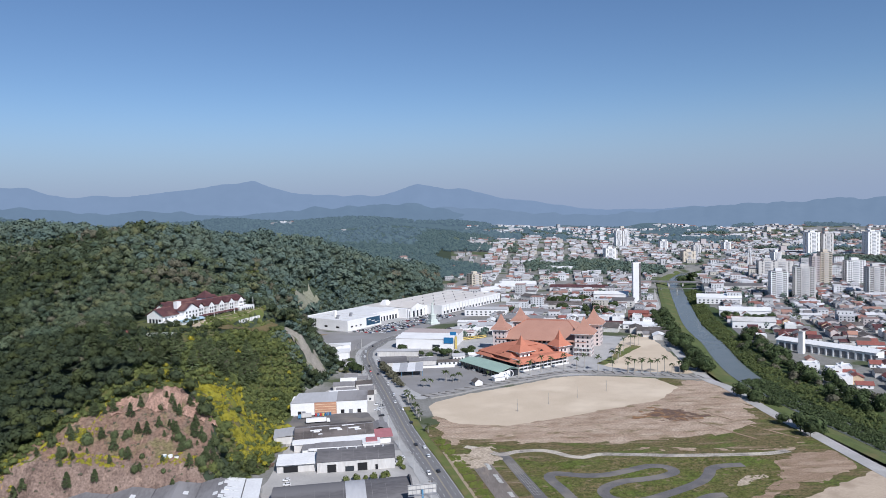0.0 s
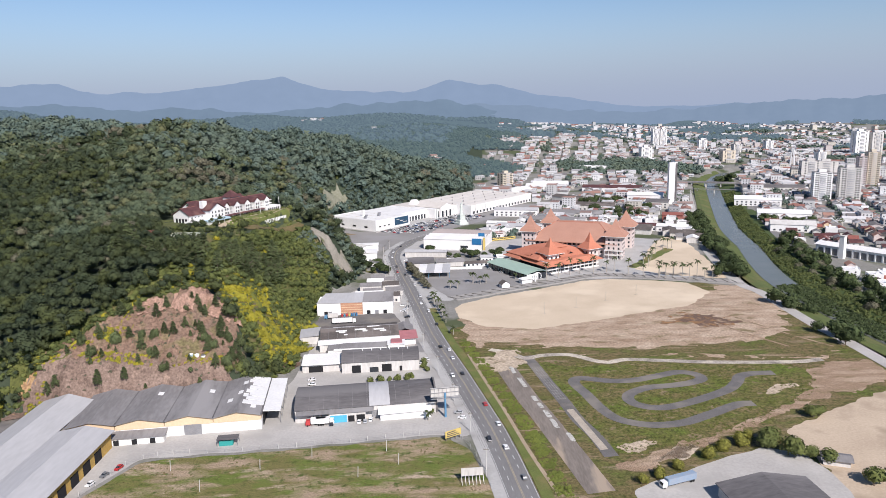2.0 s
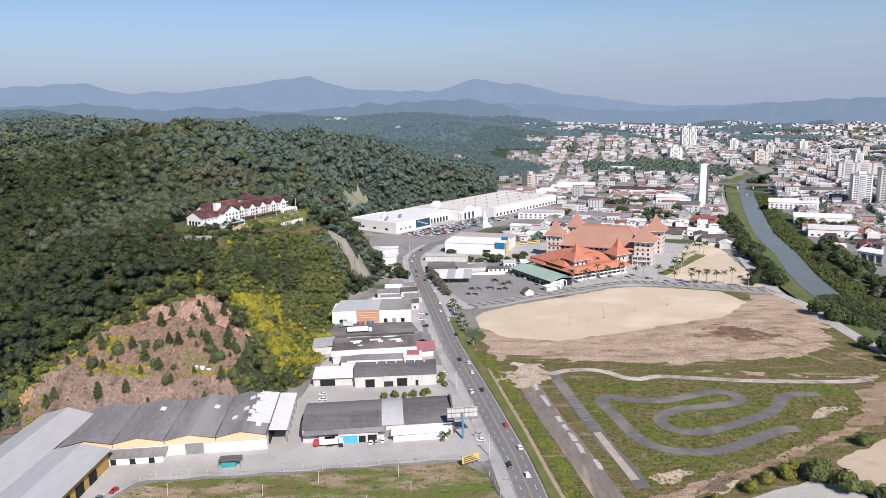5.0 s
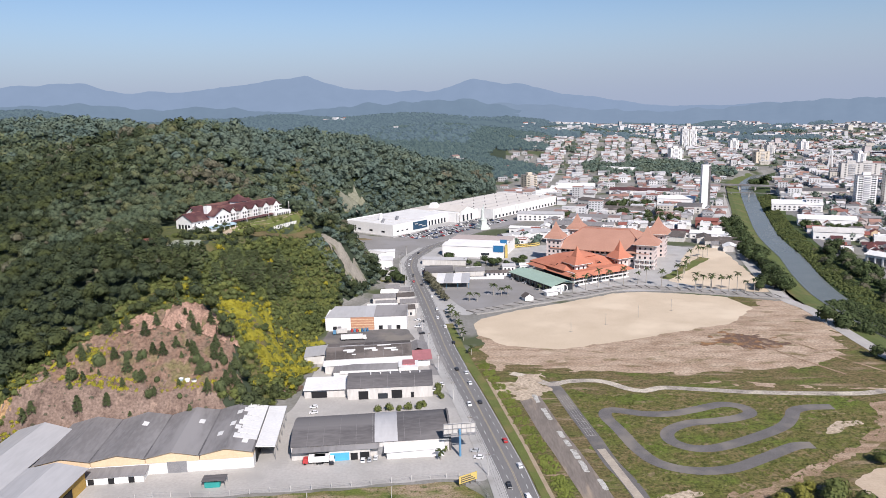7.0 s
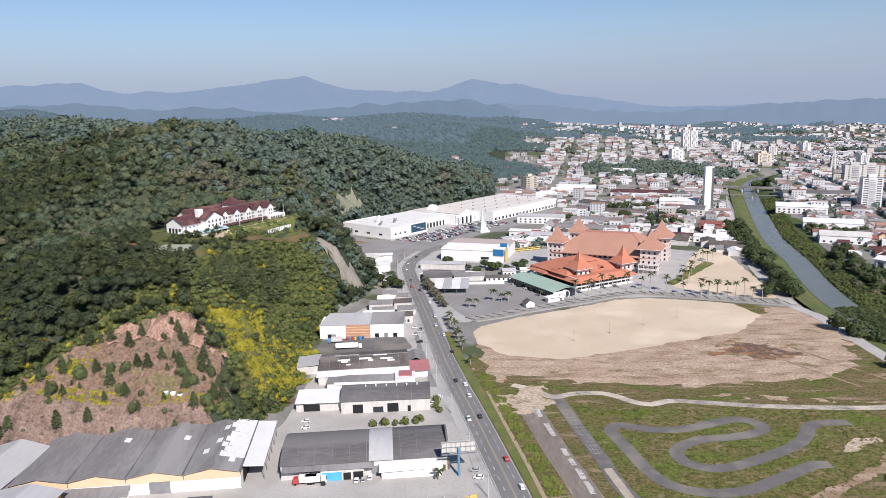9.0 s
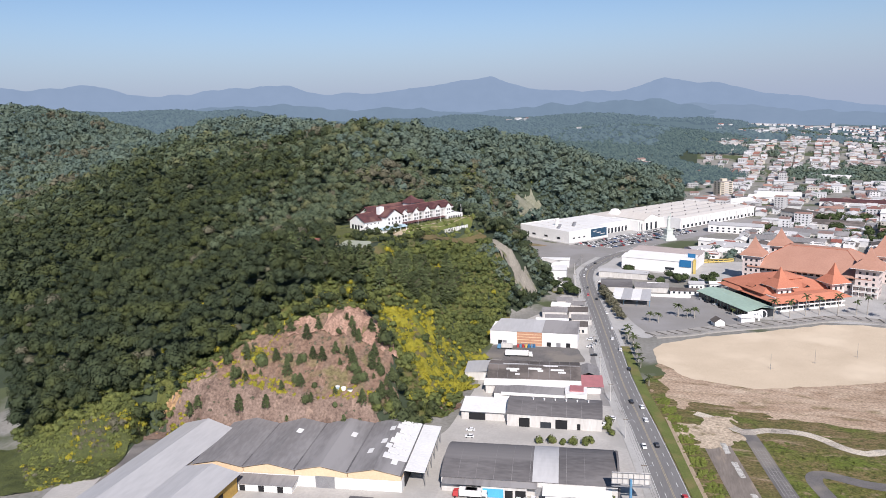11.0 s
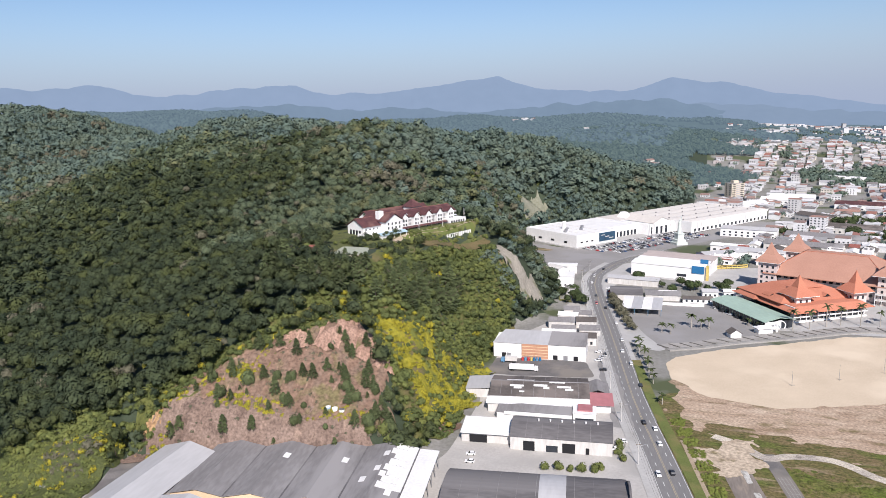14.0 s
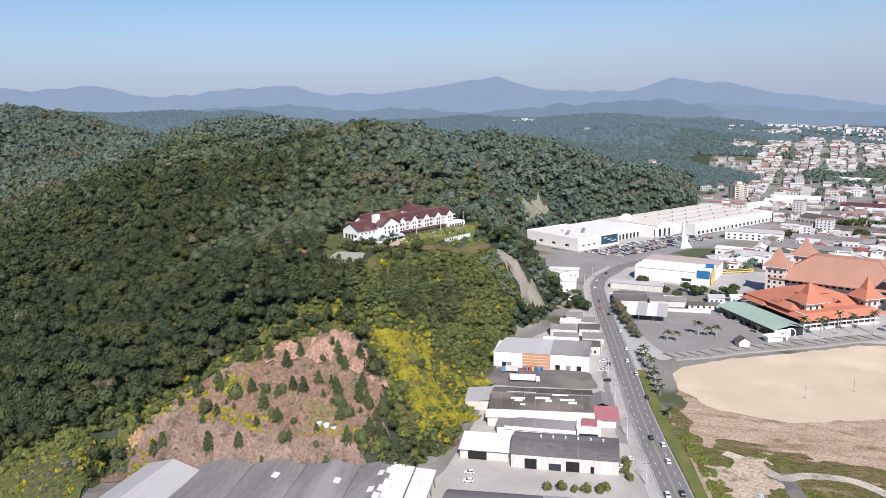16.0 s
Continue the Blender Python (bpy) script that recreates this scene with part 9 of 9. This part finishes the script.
for sgn in (-1, 1):
    part("parapet", Build().box(-70, 70, sgn * 6 - 0.2, sgn * 6 + 0.2, 4.4, 5.4), FIBRE, deck_)
for k in range(4):
    part("pier", Build().box(-36 + 24 * k, -34 + 24 * k, -5, 5, -5, 3.2), WHITE_DULL, w)
w = thing("footbridge", 440, 1160, 0, -26, "slim footbridge over the river", "bridge")
part("deck", Build().box(-50, 50, -1.5, 1.5, 2.6, 3.2), FIBRE, w)
for k in range(3):
    part("pier", Build().cyl(-26 + 26 * k, 0, 0.7, 0.7, -5, 2.6, 8), WHITE_DULL, w)
w = thing("cable_bridge", 720, 1478, 0, -40, "white cable-stayed bridge pylon with fanned cables", "bridge")
part("pylon", Build().solid([(-6, -2, 0), (-3, -2, 0), (-3, 2, 0), (-6, 2, 0)], [(-1.5, -1.5, 44), (0, -1.5, 44), (0, 1.5, 44), (-1.5, 1.5, 44)]), WHITE, w, "white leaning leg")
part("pylon", Build().solid([(3, -2, 0), (6, -2, 0), (6, 2, 0), (3, 2, 0)], [(0.05, -1.5, 44), (1.5, -1.5, 44), (1.5, 1.5, 44), (0.05, 1.5, 44)]), WHITE, w, "white leaning leg")
part("deck", Build().box(-70, 70, -5, 5, 5, 6), WHITE_DULL, w)
for k in range(6):
    for sgn in (-1, 1):
        part("cable", Build().rod((0, 0, 43 - k), (sgn * (16 + 10 * k), 0, 6), 0.18, 4), WHITE, w)
# long white hall with arched bays and a slim tower on the far bank
w = thing("stadium_stand", 388, 646, 0, -57, "long white hall with arched bays on the far bank", "hall")
part("wall", Build().box(-46, 46, -8, 8, 0, 8.5), WHITE, w)
part("roof", Build().gable(-47, 47, -9, 9, 8.5, 11, "x", 0.25), WHITE_ROOF, w)
for k in range(14):
    part("pilaster", Build().box(-44.4 + 6.6 * k, -43.4 + 6.6 * k, -8.6, -8.02, 0, 8.4), WHITE, w)
    # shade inside each bay is a grey panel on the wall
    part("bay_opening", Build().box(-43 + 6.6 * k, -38.6 + 6.6 * k, -8.1, -7.9, 0.6, 6.4), FIBRE, w, "grey panel for the shade in the bay")
w = thing("water_tower", 366, 652, 0, -57, "slim white square tower beside the hall", "tower")
part("shaft", Build().box(-2.2, 2.2, -2.2, 2.2, 0, 21), WHITE, w)
part("cap", Build().box(-2.5, 2.5, -2.5, 2.5, 21, 21.6), WHITE_DULL, w)
# long low sheds and blocks near the event hall
r = random.Random(21)
for x, y, L, D, h, m, rz, label in ((60, 830, 46, 16, 6, GREY_ROOF, 30, "long low shed with a pale blue-grey roof"), (92, 842, 60, 18, 6.5, GREY_ROOF, -20, "long low shed with a grey roof"), (70, 868, 34, 14, 6, WHITE_ROOF, -20, "long shed with a white roof"), (38, 812, 60, 10, 5, RED_ROOF, -16, "long building with a red roof"), (140, 880, 70, 22, 7, FIBRE, -20, "large shed with a brown-grey roof"), (170, 930, 76, 24, 7, FIBRE, -20, "large shed with a weathered roof"), (200, 1000, 80, 26, 7, FIBRE_BROWN, -20, "long building with a brown roof"), (283, 880, 24, 18, 9, RED_ROOF, -22, "red two-storey building by the river"), (300, 1000, 30, 24, 9, FIBRE_DARK, -22, "building with a dark hipped roof"), (300, 1060, 50, 26, 11, WHITE_ROOF, -22, "white commercial block with a sheet roof"), (230, 830, 40, 14, 6, TILE_MAROON, -24, "low building with a dark tile roof"), (262, 815, 34, 16, 6, WHITE_ROOF, -24, "white low building by the yard"), (120, 1180, 50, 26, 9, WHITE_ROOF, 40, "white warehouse with a low roof"), (190, 1260, 60, 30, 9, WHITE_ROOF, -15, "white warehouse with a low roof"), (281, 1187, 96, 26, 8, TILE_MAROON, -19, "long market building with a maroon tile roof"), (190, 1076, 50, 22, 8, FIBRE_BROWN, -50, "market hall with a dark sheet roof"), (307, 1486, 68, 40, 13, WHITE_ROOF, -35, "broad white commercial building"), (166, 1232, 44, 22, 9, WHITE_ROOF, -16, "white low commercial building"), (98, 957, 58, 18, 9, GREY_ROOF, -15, "long hall with a pale grey roof"), (392, 800, 46, 26, 8, WHITE_DULL, -22, "large pale industrial hall by the river"), (420, 880, 60, 26, 8, WHITE_ROOF, -22, "industrial hall with a white roof"), (520, 1130, 90, 24, 9, FIBRE_DARK, -15, "long hall with a dark roof"), (440, 1000, 60, 30, 9, WHITE_ROOF, -22, "industrial hall with a white roof"), (-100, 700, 30, 14, 8, WHITE, -40, "white two-storey roadside building"), (-84, 716, 16, 10, 11, WHITE_DULL, -40, "narrow grey block beside the road")):
    w = thing("commercial_building", x, y, 0, rz, label, "building", "commercial buildings")
    part("wall", Build().gable_wall(-L / 2, L / 2, -D / 2, D / 2, 0, h, h + D * 0.13 - 0.15, "x"), RED_ROOF if "red two" in label else WHITE_DULL if m in (FIBRE, FIBRE_BROWN, FIBRE_DARK) else WHITE, w)
    part("roof", Build().gable(-L / 2 - 0.6, L / 2 + 0.6, -D / 2 - 0.6, D / 2 + 0.6, h, h + D * 0.13, "x", 0.25), m, w)
    row_windows(w, -L / 2 + 1, L / 2 - 1, int(L / 6), 1.2, 3.0, -D / 2 - 0.04, 2.4)
    if h > 8:
        row_windows(w, -L / 2 + 1, L / 2 - 1, int(L / 6), 4.6, 6.4, -D / 2 - 0.04, 2.4)
w = thing("dome_shed", 205, 1085, 0, 0, "white arched shed among flat roofs", "shed")
b = Build()
prof = [(14 * math.cos(math.pi * k / 12), 8 * math.sin(math.pi * k / 12)) for k in range(13)]
b.solid([(u, -10, v) for u, v in prof], [(u, 10, v) for u, v in prof])
part("vault", b, WHITE_ROOF, w)
# trees among the houses
x, y, rr3 = scatter(60, 1700, 600, 2600, 22, 14)
ok = buildable(x, y) & ((waves(x, y, 420, 10) + 0.4 * waves(x, y, 130, 12) > 0.45) | (rr3.uniform(0, 1, len(x)) < 0.22))
x, y = x[ok], y[ok]
woods("town_greenery", x, y, height(x, y), rr3.uniform(3, 6.5, len(x)), rr3.uniform(4, 8, len(x)), 16, LEAF_HAZED, "trees between the town's houses", 95)
x, y, rr3 = scatter(80, 1800, 1300, 2600, 10, 15)
ok = (waves(x, y, 420, 10) + 0.4 * waves(x, y, 130, 12) > 0.75) & (np.abs(x - river_x(y)) > 40)
x, y = x[ok], y[ok]
woods("town_woods", x, y, height(x, y), rr3.uniform(4.5, 7.5, len(x)), rr3.uniform(6, 11, len(x)), 12, LEAF_HAZED, "wooded patches in the town", 96)
